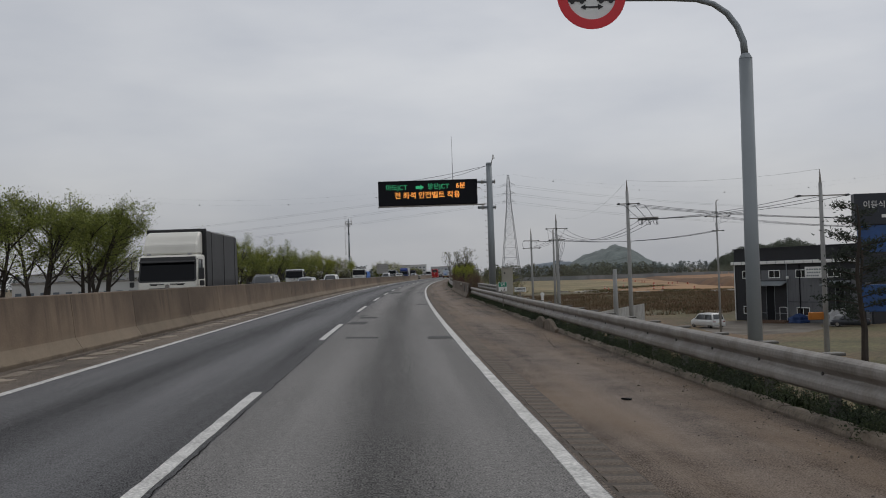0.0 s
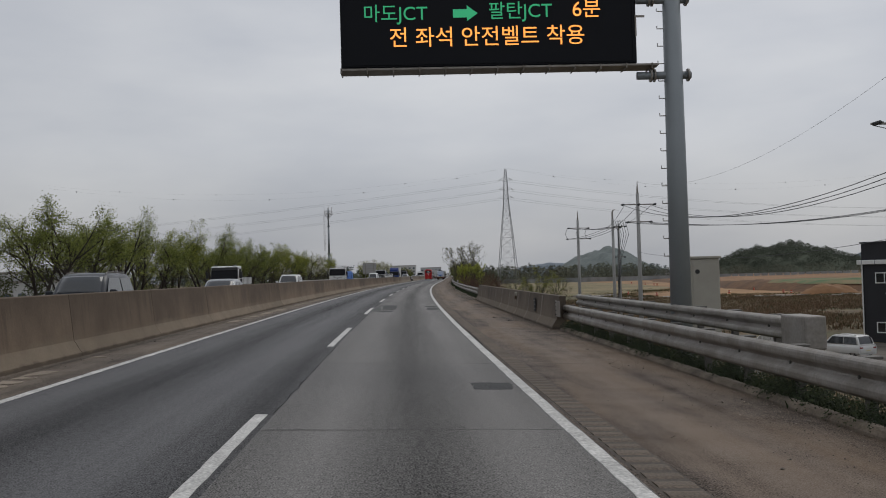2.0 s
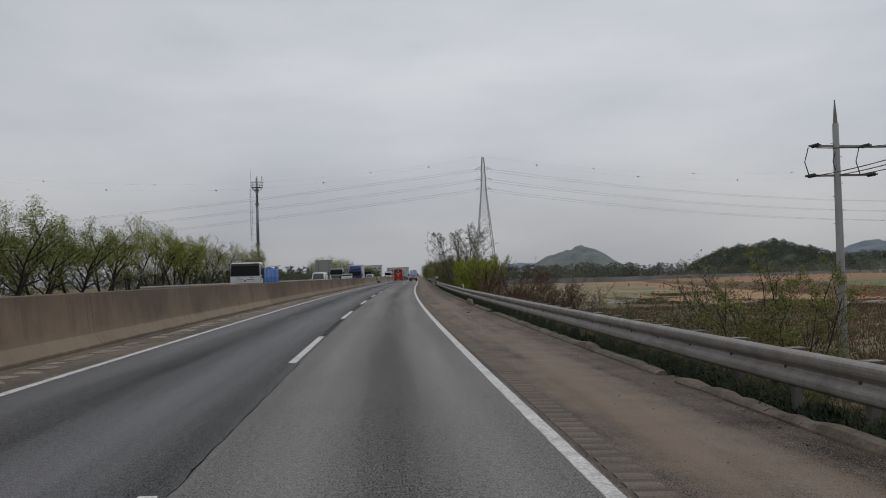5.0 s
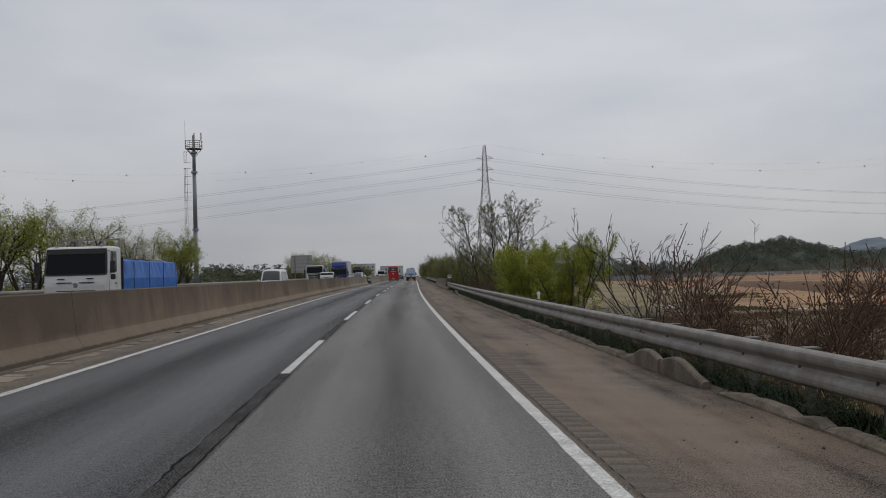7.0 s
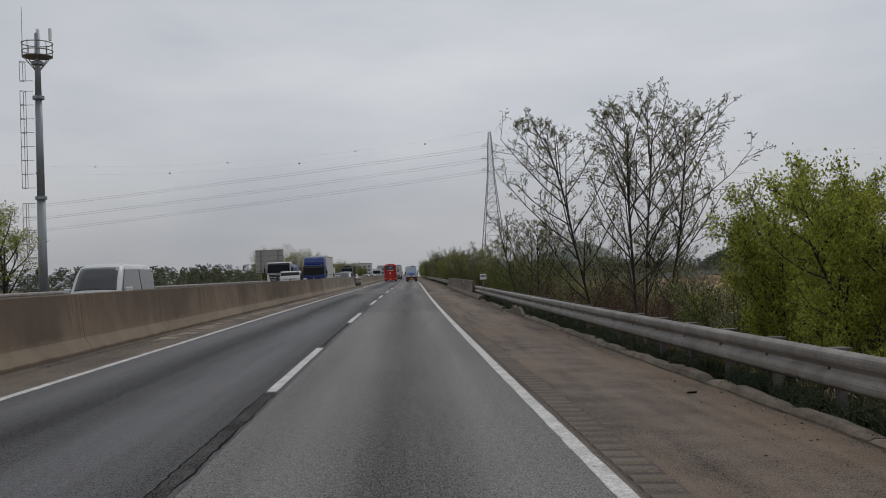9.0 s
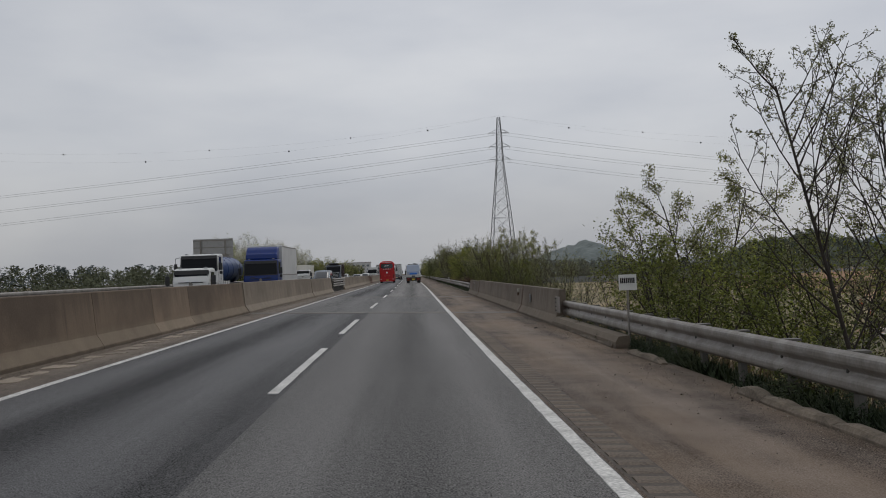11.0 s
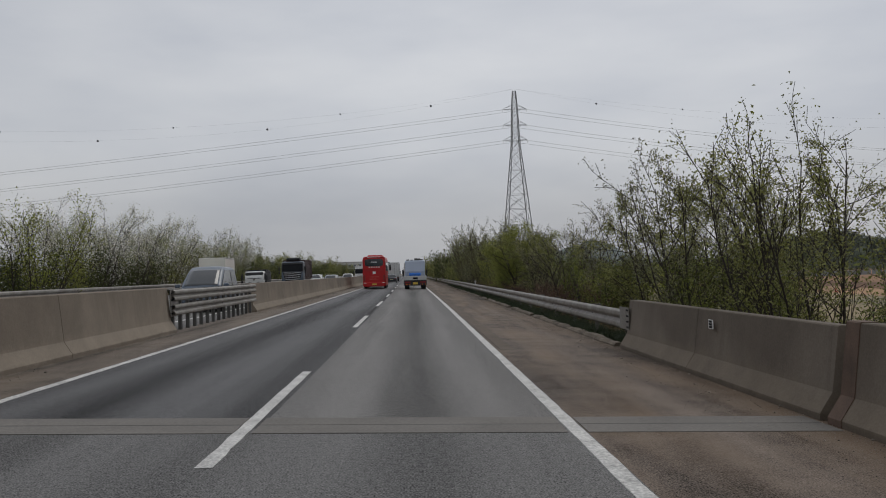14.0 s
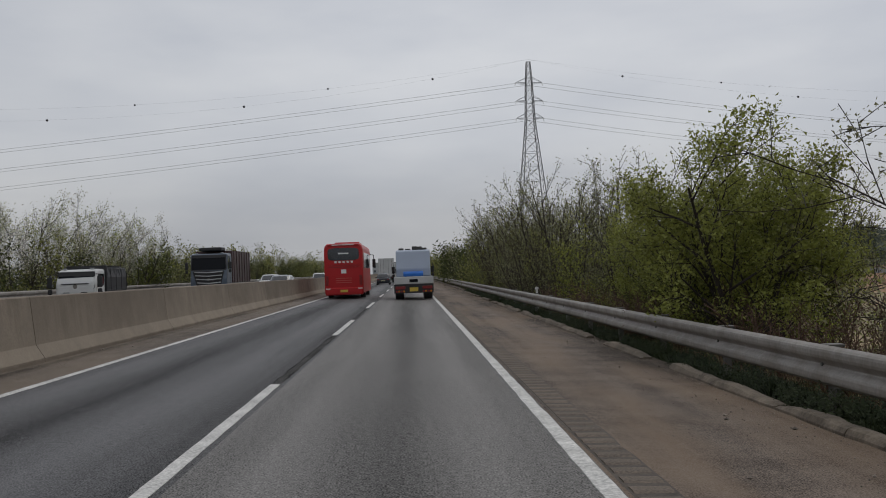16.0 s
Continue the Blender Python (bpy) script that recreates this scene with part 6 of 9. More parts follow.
    for sx in (-1, 1):
        ym = (yc + yd) / 2
        for p0, p1, q0, q1 in ((ya - 0.22, ym + 0.05, yc - 0.02, ym + 0.05), (ym - 0.05, yb + 0.2, ym - 0.05, yd + 0.02)):
            zl, zh = belt + 0.04, H - 0.15
            xl, xh = w * 0.918, wt + 0.006
            pane("side_window", [(sx * xl, p0, zl), (sx * xl, p1, zl), (sx * xh, q1, zh), (sx * xh, q0, zh)])
        bm = bmesh.new()
        box(bm, sx * (w - 0.02) if sx > 0 else -w - 0.2, w + 0.2 if sx > 0 else -w + 0.02, ya - 0.42, ya - 0.26, belt + 0.0, belt + 0.15, 0.03)
        part("mirror", bm, paint, e)
        bm = bmesh.new()
        box(bm, sx * w * 0.72 - 0.2, sx * w * 0.72 + 0.2, y1 - 0.30, y1 - 0.03, hood * 0.60, hood * 0.72, 0.03)
        part("headlight", bm, M_LAMP, e)
        bm = bmesh.new()
        box(bm, sx * w * 0.72 - 0.16, sx * w * 0.72 + 0.16, y0 - 0.012, y0 + 0.12, belt * 0.70, belt * 0.84, 0.02)
        part("tail_light", bm, M_TAIL, e)
        if rails:
            bm = bmesh.new()
            tube(bm, [(sx * wt * 0.85, yd + 0.1, H), (sx * wt * 0.85, yd + 0.25, H + 0.05), (sx * wt * 0.85, yc - 0.3, H + 0.05), (sx * wt * 0.85, yc - 0.1, H)], 0.018, 0.018, 6)
            part("roof_rail", bm, M_GALV, e)
    bm = bmesh.new()
    box(bm, -w * 0.5, w * 0.5, y1 - 0.1, y1 + 0.012, 0.40, 0.56, 0.02)
    part("grille", bm, M_BLACK, e)
    bm = bmesh.new()
    box(bm, -0.26, 0.26, y0 - 0.02, y0 + 0.05, 0.52, 0.63)
    part("number_plate", bm, M_PLATE, e)
    wheels(e, (y1 - 0.85, y0 + 0.85), w - 0.01)
    return e


M_CHROME = material("satin_chrome", (0.55, 0.56, 0.57), 0.3, metal=0.8, vary=0.05)


def cab_over(e, paint, W=2.4, H=2.75, depth=1.9, y1=0.0, grille=True, visor=False, lift=0.45, bars=3, r=0.46):
    """The cab of a lorry: nose at y1, its parts under e."""
    w = W / 2
    prof = [(y1 - depth, lift), (y1 - depth, H - 0.05), (y1 - depth + 0.1, H), (y1 - 0.6, H), (y1 - 0.38, H - 0.04), (y1 - 0.28, H - 0.12), (y1 - 0.02, lift + 0.95), (y1 + 0.02, lift + 0.80), (y1, lift + 0.3), (y1 - 0.02, lift)]
    bm = bmesh.new()
    prism(bm, prof, -w, w, 0.09)
    cab_ = part("cab", bm, paint, e)
    zh = H - 0.20
    zl = max(lift + 0.66, zh - 0.36 * W)
    sl = lambda z: y1 - 0.02 - 0.26 * max(0.0, z - lift - 0.95) / (H - 0.12 - lift - 0.95)

    def screen(name, hw_lo, hw_hi, z0, z1, rad, out, mat, parent):
        """A rounded pane that follows the slope of the cab's front."""
        pts = []
        for cx, cz, a0 in ((1, 0, -90), (1, 1, 0), (-1, 1, 90), (-1, 0, 180)):
            for q in range(5):
                t = radians(a0 + 22.5 * q)
                hw, zz = (hw_hi, z1) if cz else (hw_lo, z0)
                pts.append((cx * (hw - rad) + rad * math.cos(t), zz + (rad if not cz else -rad) + rad * math.sin(t)))
        bm = bmesh.new()
        loft(bm, [[(x, sl(z) + o, z) for x, z in pts] for o in (out - 0.05, out)])
        return part(name, bm, mat, parent)

    frame_ = screen("windscreen_surround", w * 0.985, w * 0.95, zl - 0.06, zh + 0.08, 0.10, 0.020, M_BLACK, cab_)
    screen("windscreen", w * 0.93, w * 0.89, zl, zh, 0.09, 0.028, M_SCREEN, frame_)
    bm = bmesh.new()
    if bars >= 4:
        z_ = zl - 0.10
        loft(bm, [[(-w * 0.62, y, lift + 0.12), (w * 0.62, y, lift + 0.12), (w * 0.86, y, z_), (-w * 0.86, y, z_)] for y in (y1 - 0.02, y1 + 0.022)])
    else:
        box(bm, -w * 0.62, w * 0.62, y1 - 0.02, y1 + 0.024, lift + 0.26, lift + 0.26 + 0.15 * bars, 0.015)
    part("grille_panel", bm, M_BLACK, cab_)
    for q in (-0.45, 0.45):
        bm = bmesh.new()
        box(bm, w * q - 0.13, w * q + 0.13, y1 - 0.02, y1 + 0.026, zl - 0.20, zl - 0.165, 0.008)
        part("air_slot", bm, M_BLACK, cab_)
    bm = bmesh.new()
    loft(bm, [[(-w * 0.95, sl(zh) + o, zh - 0.10), (w * 0.95, sl(zh) + o, zh - 0.10), (w * 0.93, sl(zh) + o - 0.05, zh + 0.10), (-w * 0.93, sl(zh) + o - 0.05, zh + 0.10)] for o in (0.0, 0.085)])
    part("sun_visor", bm, M_BLACK, cab_)
    for q in (-0.7, 0.7):
        bm = bmesh.new()
        box(bm, w * q - 0.08, w * q + 0.08, y1 - 0.55, y1 - 0.42, H - 0.01, H + 0.05, 0.015)
        part("marker_lamp", bm, M_LAMP, cab_)
    for sx in (-1, 1):
        bm = bmesh.new()
        x = sx * w
        loft(bm, [[(x - 0.01, y1 - 0.30, zl), (x + sx * 0.012, y1 - 0.30, zl), (x + sx * 0.012, y1 - 1.2, zl + 0.08), (x - 0.01, y1 - 1.2, zl + 0.08)], [(x - 0.01, y1 - 0.48, zh), (x + sx * 0.012, y1 - 0.48, zh), (x + sx * 0.012, y1 - 1.2, zh), (x - 0.01, y1 - 1.2, zh)]])
        part("side_window", bm, M_GLASS, cab_)
        bm = bmesh.new()
        tube(bm, [(x, y1 - 0.2, zh), (x + sx * 0.22, y1 + 0.02, zh - 0.05), (x + sx * 0.22, y1 + 0.02, zl)], 0.018, 0.018, 6)
        box(bm, x + sx * 0.22 - 0.10, x + sx * 0.22 + 0.10, y1 - 0.04, y1 + 0.06, zl + 0.02, zl + 0.48, 0.03)
        box(bm, x + sx * 0.22 - 0.09, x + sx * 0.22 + 0.09, y1 - 0.04, y1 + 0.06, zl - 0.24, zl - 0.03, 0.03)
        part("mirror", bm, M_BLACK, cab_)
        bm = bmesh.new()
        box(bm, sx * w * 0.74 - 0.2, sx * w * 0.74 + 0.2, y1 - 0.03, y1 + 0.02, lift + 0.05, lift + 0.28, 0.02)
        part("headlight", bm, M_LAMP, cab_)
        bm = bmesh.new()
        xo = x + sx * 0.004
        for yy, z0, z1 in ((y1 - 0.24, lift + 0.15, zl), (y1 - 1.26, lift + 0.15, zh)):
            box(bm, min(x, xo), max(x, xo), yy, yy + 0.018, z0, z1)
        box(bm, min(x, x + sx * 0.03), max(x, x + sx * 0.03), y1 - 1.18, y1 - 1.0, lift + 0.78, lift + 0.83)
        part("door_gap", bm, M_BLACK, cab_)
        bm = bmesh.new()
        box(bm, sx * w * 0.35 - 0.28, sx * w * 0.35 + 0.28, y1 - 0.02, y1 + 0.05, lift + 0.84, lift + 0.875)
        part("wiper", bm, M_BLACK, cab_)
    if grille:
        for i in range(bars):
            bm = bmesh.new()
            if bars >= 4:
                t_ = (i + 0.5) / bars
                z, hw = lift + 0.12 + (zl - 0.22 - lift) * t_, w * (0.62 + 0.22 * t_) * 0.94
                loft(bm, [[(-hw, y, z + 0.035), (0, y + 0.03, z - 0.03), (hw, y, z + 0.035), (hw, y, z + 0.10), (0, y + 0.03, z + 0.045), (-hw, y, z + 0.10)] for y in (y1 - 0.02, y1 + 0.04)])
            else:
                z = lift + 0.30 + 0.15 * i
                box(bm, -w * 0.60, w * 0.60, y1 - 0.02, y1 + 0.036, z, z + 0.075, 0.01)
            part("grille_bar", bm, paint if bars < 4 else M_CHROME, cab_)
    bm = bmesh.new()
    box(bm, -w - 0.02, w + 0.02, y1 - 0.3, y1 + 0.06, lift - 0.2, lift + 0.04, 0.03)
    part("bumper", bm, paint, cab_)
    if visor:
        bm = bmesh.new()
        prism(bm, [(y1 - 0.25, H - 0.22), (y1 - 0.02, H - 0.30), (y1 - 0.02, H - 0.33), (y1 - 0.28, H - 0.25)], -w * 0.95, w * 0.95)
        part("visor", bm, M_BLACK, cab_)
    bm = bmesh.new()
    tube(bm, [(0, y1 + 0.0, lift + 0.75), (0, y1 + 0.03, lift + 0.75)], 0.1, 0.09, 12)
    part("badge", bm, M_GALV, cab_, "plain round badge")
    return cab_


def lorry(m, paint, label, category="lorry", W=2.4, H=2.75, length=8.5, load="box", load_mat=None, load_top=3.4, deflector=None, r=0.46, lift=0.5, axles=None, depth=1.9, bars=3, visor=False):
    e = thing("lorry", label, category, "vehicles on the road", m)
    cab_over(e, paint, W, H, depth, 0.0, True, visor, lift, bars)
    w, y0, y1 = W / 2 + 0.04, -length, -depth - 0.12
    bm = bmesh.new()
    box(bm, -0.45, 0.45, y0, -0.4, 0.55, 0.8, 0.02)
    part("chassis", bm, M_BLACK, e)
    if load == "box":
        bm = bmesh.new()
        box(bm, -w, w, y0, y1, 0.95, load_top, 0.03)
        bx = part("cargo_box", bm, load_mat, e)
        for sx in (-1, 1):
            for z in (0.97, load_top - 0.09, 1.55):
                bm = bmesh.new()
                box(bm, sx * w - 0.02, sx * w + 0.02, y0 + 0.05, y1 - 0.05, z, z + 0.06)
                part("side_rail", bm, M_GALV, bx)
        for sx in (-1, 1):
            bm = bmesh.new()
            box(bm, sx * w * 0.5 - w * 0.46, sx * w * 0.5 + w * 0.46, y0 - 0.03, y0, 1.05, load_top - 0.1, 0.01)
            dr = part("rear_door", bm, load_mat, bx)
            for q in (-0.25, 0.25):
                bm = bmesh.new()
                tube(bm, [(sx * w * 0.5 + q, y0 - 0.05, 1.1), (sx * w * 0.5 + q, y0 - 0.05, load_top - 0.15)], 0.018, 0.018, 6)
                part("lock_rod", bm, M_GALV_DARK, dr)
    elif load == "tarp":
        bm = bmesh.new()
        k = 8 if load_top > 2.5 else 26
        cr = random.Random(3)
        rings = []
        for i in range(k + 1):
            y = y0 + (y1 - y0) * i / k
            sag = 0.014 * (i % 2) if load_top > 2.5 else 0.22 * cr.random()
            rings.append([(-w, y, 1.0), (-w - 0.03, y, 1.5), (-w + 0.02 + sag * 0.4, y, load_top - 0.1), (-w * 0.85, y, load_top - sag), (w * 0.85, y, load_top - sag), (w - 0.02 - sag * 0.4, y, load_top - 0.1), (w + 0.03, y, 1.5), (w, y, 1.0)])
        loft(bm, rings)
        tp = part("tarpaulin", bm, load_mat, e, "stretched tarpaulin cover")
        for i in range(1, k, 3 if k < 10 else 7):
            y = y0 + (y1 - y0) * i / k
            bm = bmesh.new()
            tube(bm, [(w + 0.045, y, 0.95), (w + 0.04, y, load_top - 0.12), (w * 0.8, y, load_top + 0.02), (-w * 0.8, y, load_top + 0.02), (-w - 0.04, y, load_top - 0.12), (-w - 0.045, y, 0.95)], 0.012, 0.012, 4)
            part("rope", bm, M_BLACK, tp)
        bm = bmesh.new()
        box(bm, -w, w, y0, y1, 0.85, 1.0, 0.01)
        part("deck", bm, M_BLACK, e)
        bm = bmesh.new()
        for q in ((-w - 0.02, -w + 0.1, 0.9, load_top + 0.03), (w - 0.1, w + 0.02, 0.9, load_top + 0.03), (-w + 0.1, w - 0.1, load_top - 0.09, load_top + 0.03)):
            box(bm, q[0], q[1], y1 - 0.02, y1 + 0.05, q[2], q[3], 0.015)
        part("front_frame", bm, M_BLACK, e)
        if load_top < 2.5 and length > 8:
            rack = boxes(*[(x - 0.04, x + 0.04, y1 + 0.06, y1 + 0.12, 0.9, H + 0.30) for x in (-w + 0.1, -w * 0.4, w * 0.4, w - 0.1)], *[(-w + 0.05, w - 0.05, y1 + 0.12, y1 + 0.17, z, z + 0.06) for z in (H - 0.35, H - 0.02, H + 0.26)])
            part("headboard_rack", rack, M_GALV, e, "white steel rack behind the cab")
    elif load == "tank":
        bm = bmesh.new()
        rings = []
        for i, (y, k) in enumerate(((y0, 0.55), (y0 + 0.08, 0.85), (y0 + 0.25, 1.0), ((y0 + y1) / 2, 1.0), (y1 - 0.25, 1.0), (y1 - 0.08, 0.85), (y1, 0.55))):
            rings.append([(1.12 * k * math.cos(2 * math.pi * j / 36), y, 1.95 + 0.95 * k * math.sin(2 * math.pi * j / 36)) for j in range(36)])
        loft(bm, rings)
        tk = part("tank", bm, load_mat, e, "glossy blue tank")
        for q in range(5):
            bm = bmesh.new()
            y = y0 + 0.5 + (y1 - y0 - 1.0) * q / 4
            loft(bm, [[(1.135 * math.cos(2 * math.pi * j / 36), yy, 1.95 + 0.965 * math.sin(2 * math.pi * j / 36)) for j in range(36)] for yy in (y - 0.04, y + 0.04)])
            part("tank_band", bm, load_mat, tk)
        bm = bmesh.new()
        box(bm, -1.1, 1.1, y0 + 0.3, y1 - 0.3, 0.75, 1.05, 0.03)
        part("side_guard", bm, M_BLACK, e)
        bm = bmesh.new()
        box(bm, -0.25, 0.25, y0 + 0.4, y1 - 0.4, 2.88, 2.94)
        part("walkway", bm, M_GALV, tk)
        for y in (y0 + 1.2, (y0 + y1) / 2, y1 - 1.2):
            bm = bmesh.new()
            tube(bm, [(0, y, 2.9), (0, y, 3.05)], 0.28, 0.28, 12)
            part("hatch", bm, M_GALV, tk)
    elif load == "tipper":
        bm = bmesh.new()
        box(bm, -w, w, y0, y1, 1.0, load_top, 0.03)
        body_ = part("tipper_body", bm, load_mat, e)
        for i in range(7):
            y = y0 + (y1 - y0) * (i + 0.5) / 7
            for sx in (-1, 1):
                bm = bmesh.new()
                box(bm, sx * w - 0.05, sx * w + 0.05, y - 0.06, y + 0.06, 1.0, load_top)
                part("rib", bm, load_mat, body_)
        bm = bmesh.new()
        box(bm, -w * 0.6, w * 0.6, y1 - 0.2, y1 + 1.2, load_top - 0.02, load_top + 0.22, 0.05)
        part("rolled_cover", bm, M_BLACK, body_)
    if deflector:
        bm = bmesh.new()
        prism(bm, [(-1.75, H), (-1.75, load_top - 0.1), (-1.38, load_top - 0.12), (-1.05, load_top - 0.30), (-0.80, load_top - 0.58), (-0.66, (load_top + H) / 2 - 0.12), (-0.60, H)], -w * 0.90, w * 0.90, 0.09)
        part("wind_deflector", bm, deflector, e, "rounded roof deflector")
    ax = axles or ((-0.95, y0 + 1.6) if length < 7 else (-1.0, y0 + 2.9, y0 + 1.7))
    wheels(e, ax, w - 0.03, r, 0.3, M_GALV_DARK)
    bm = bmesh.new()
    box(bm, -w, w, y0 - 0.08, y0, 0.6, 0.75, 0.01)
    part("rear_bar", bm, M_BLACK, e)
    for sx in (-1, 1):
        bm = bmesh.new()
        box(bm, sx * w * 0.78 - 0.16, sx * w * 0.78 + 0.16, y0 - 0.12, y0 - 0.08, 0.78, 0.92, 0.01)
        part("tail_light", bm, M_TAIL, e)
    return e


def coach(m):
    e = thing("coach", "red long-distance coach with tinted rear window", "bus", "vehicles on the road", m)
    M_RED = material("red_coach_paint", (0.43, 0.014, 0.016), 0.4, vary=0.06, scale=0.8, coat=0.12, spec=0.3)
    w, L, H = 1.25, 11.8, 3.55
    ring = lambda y, k, zb, zt: [(-w * k, y, zb), (-w * k, y, zt - 0.35), (-w * k * 0.95, y, zt - 0.12), (-w * k * 0.82, y, zt), (w * k * 0.82, y, zt), (w * k * 0.95, y, zt - 0.12), (w * k, y, zt - 0.35), (w * k, y, zb)]
    bm = bmesh.new()
    loft(bm, [ring(0, 0.96, 0.42, H - 0.12), ring(0.08, 0.99, 0.38, H - 0.04), ring(0.35, 1, 0.35, H), ring(L - 0.5, 1, 0.35, H), ring(L, 0.94, 0.4, H - 0.35)])
    body_ = part("body", bm, M_RED, e)
    bm = bmesh.new()
    loft(bm, [[(1.0 * math.copysign(abs(math.cos(q)) ** 0.35, math.cos(q)), o, 2.86 + 0.40 * math.copysign(abs(math.sin(q)) ** 0.4, math.sin(q))) for q in [2 * math.pi * j / 32 for j in range(32)]] for o in (-0.025, 0.05)])
    rw = part("rear_window", bm, M_GLASS, e)
    bm = bmesh.new()
    box(bm, -0.33, 0.33, -0.035, -0.022, 2.86, 2.95)
    part("text_bar", bm, M_SIGN_W, rw)
    for i in range(5):
        bm = bmesh.new()
        x = -0.58 + 0.26 * i
        box(bm, x, x + 0.15, -0.022, -0.003, 2.30, 2.42)
        part("text_bar", bm, M_SIGN_W, body_)
    bm = bmesh.new()
    box(bm, -1.0, 1.0, -0.06, 0.4, H - 0.16, H - 0.04, 0.03)
    part("spoiler", bm, M_RED, e)
    bm = bmesh.new()
    box(bm, -0.72, 0.72, -0.07, -0.055, H - 0.12, H - 0.075)
    part("marker_strip", bm, M_SIGN_W, e)
    for z in (1.02, 1.16, 1.30, 2.0, 2.12):
        bm = bmesh.new()
        hw = 0.5 if z < 1.5 else 1.0
        box(bm, -hw, hw, -0.02, -0.002, z, z + 0.03)
        part("trim_line", bm, M_TAIL if z > 1.5 else M_CHROME_RED, body_)
    bm = bmesh.new()
    box(bm, -0.16, 0.16, -0.022, -0.003, 1.62, 1.88)
    part("notice", bm, M_SIGN_W, body_, "small white square notice")
    bm = bmesh.new()
    box(bm, -1.2, 1.2, -0.08, 0.3, 0.24, 0.72, 0.06)
    part("bumper", bm, M_RED, e)
    bm = bmesh.new()
    box(bm, -0.24, 0.24, -0.095, -0.078, 0.42, 0.58)
    part("number_plate", bm, M_PLATE_Y, e)
    for sx in (-1, 1):
        bm = bmesh.new()
        box(bm, sx * 1.08 - 0.1, sx * 1.08 + 0.1, -0.025, 0.05, 0.85, 1.5, 0.03)
        part("tail_light", bm, M_TAIL, e)
        bm = bmesh.new()
        box(bm, sx * 1.02 - 0.14, sx * 1.02 + 0.14, -0.092, -0.07, 0.62, 0.68)
        part("reflector", bm, M_SIGN_W, e)
        for i in range(6):
            bm = bmesh.new()
            y = 0.9 + i * 1.65
            x = sx * w
            box(bm, min(x, x + sx * 0.014), max(x, x + sx * 0.014), y, y + 1.56, 1.95, 2.95)
            part("side_window", bm, M_GLASS, e)
        bm = bmesh.new()
        tube(bm, [(sx * 1.1, L - 0.2, 3.0), (sx * 1.5, L + 0.15, 2.95), (sx * 1.52, L + 0.15, 2.6)], 0.03, 0.03, 6)
        box(bm, sx * 1.52 - 0.12, sx * 1.52 + 0.12, L + 0.08, L + 0.25, 2.0, 2.65, 0.04)
        part("mirror", bm, M_BLACK, e)
    bm = bmesh.new()
    box(bm, -0.85, 0.85, 4.2, 7.4, H - 0.02, H + 0.2, 0.06)
    part("roof_unit", bm, M_RED, e)
    wheels(e, (2.9, L - 2.6), w - 0.02, 0.5, 0.3)
    return e


M_CHROME_RED = material("red_chrome_trim", (0.5, 0.12, 0.1), 0.3, metal=0.5, vary=0.1)
M_TARP_BLUE = material("blue_tarpaulin", (0.012, 0.125, 0.46), 0.5, vary=0.3, scale=2.0, bump=0.6, bump_scale=3)
M_TARP_BLACK = material("charcoal_tarpaulin", (0.026, 0.026, 0.028), 0.6, vary=0.15, scale=1.0, bump=0.3, bump_scale=5)
M_BLUE = material("blue_cab_paint", (0.006, 0.026, 0.15), 0.4, vary=0.05, coat=0.1, spec=0.3)
M_TANK = material("blue_tank_paint", (0.010, 0.045, 0.16), 0.42, vary=0.1, coat=0.1, spec=0.3)
M_GREY = material("dark_grey_car_paint", (0.030, 0.033, 0.040), 0.35, vary=0.05, coat=0.15, spec=0.35)
M_SILVER = material("silver_car_paint", (0.30, 0.31, 0.325), 0.38, metal=0.3, vary=0.05, coat=0.2)
M_BLUEGREY = material("blue_grey_car_paint", (0.085, 0.11, 0.145), 0.35, vary=0.05, coat=0.2)
M_BOXWHITE = material("white_box_panel", (0.50, 0.50, 0.49), 0.5, vary=0.08, scale=0.8, streak=0.06)
M_CREAM = material("cream_white_paint", (0.66, 0.64, 0.57), 0.35, vary=0.06, scale=1.0, coat=0.3)
M_WINE = material("wine_red_tipper_paint", (0.055, 0.028, 0.026), 0.5, vary=0.2, scale=1.0)
M_PALEBLUE = material("pale_blue_grey_sheet", (0.36, 0.41, 0.50), 0.5, vary=0.06, scale=0.5)


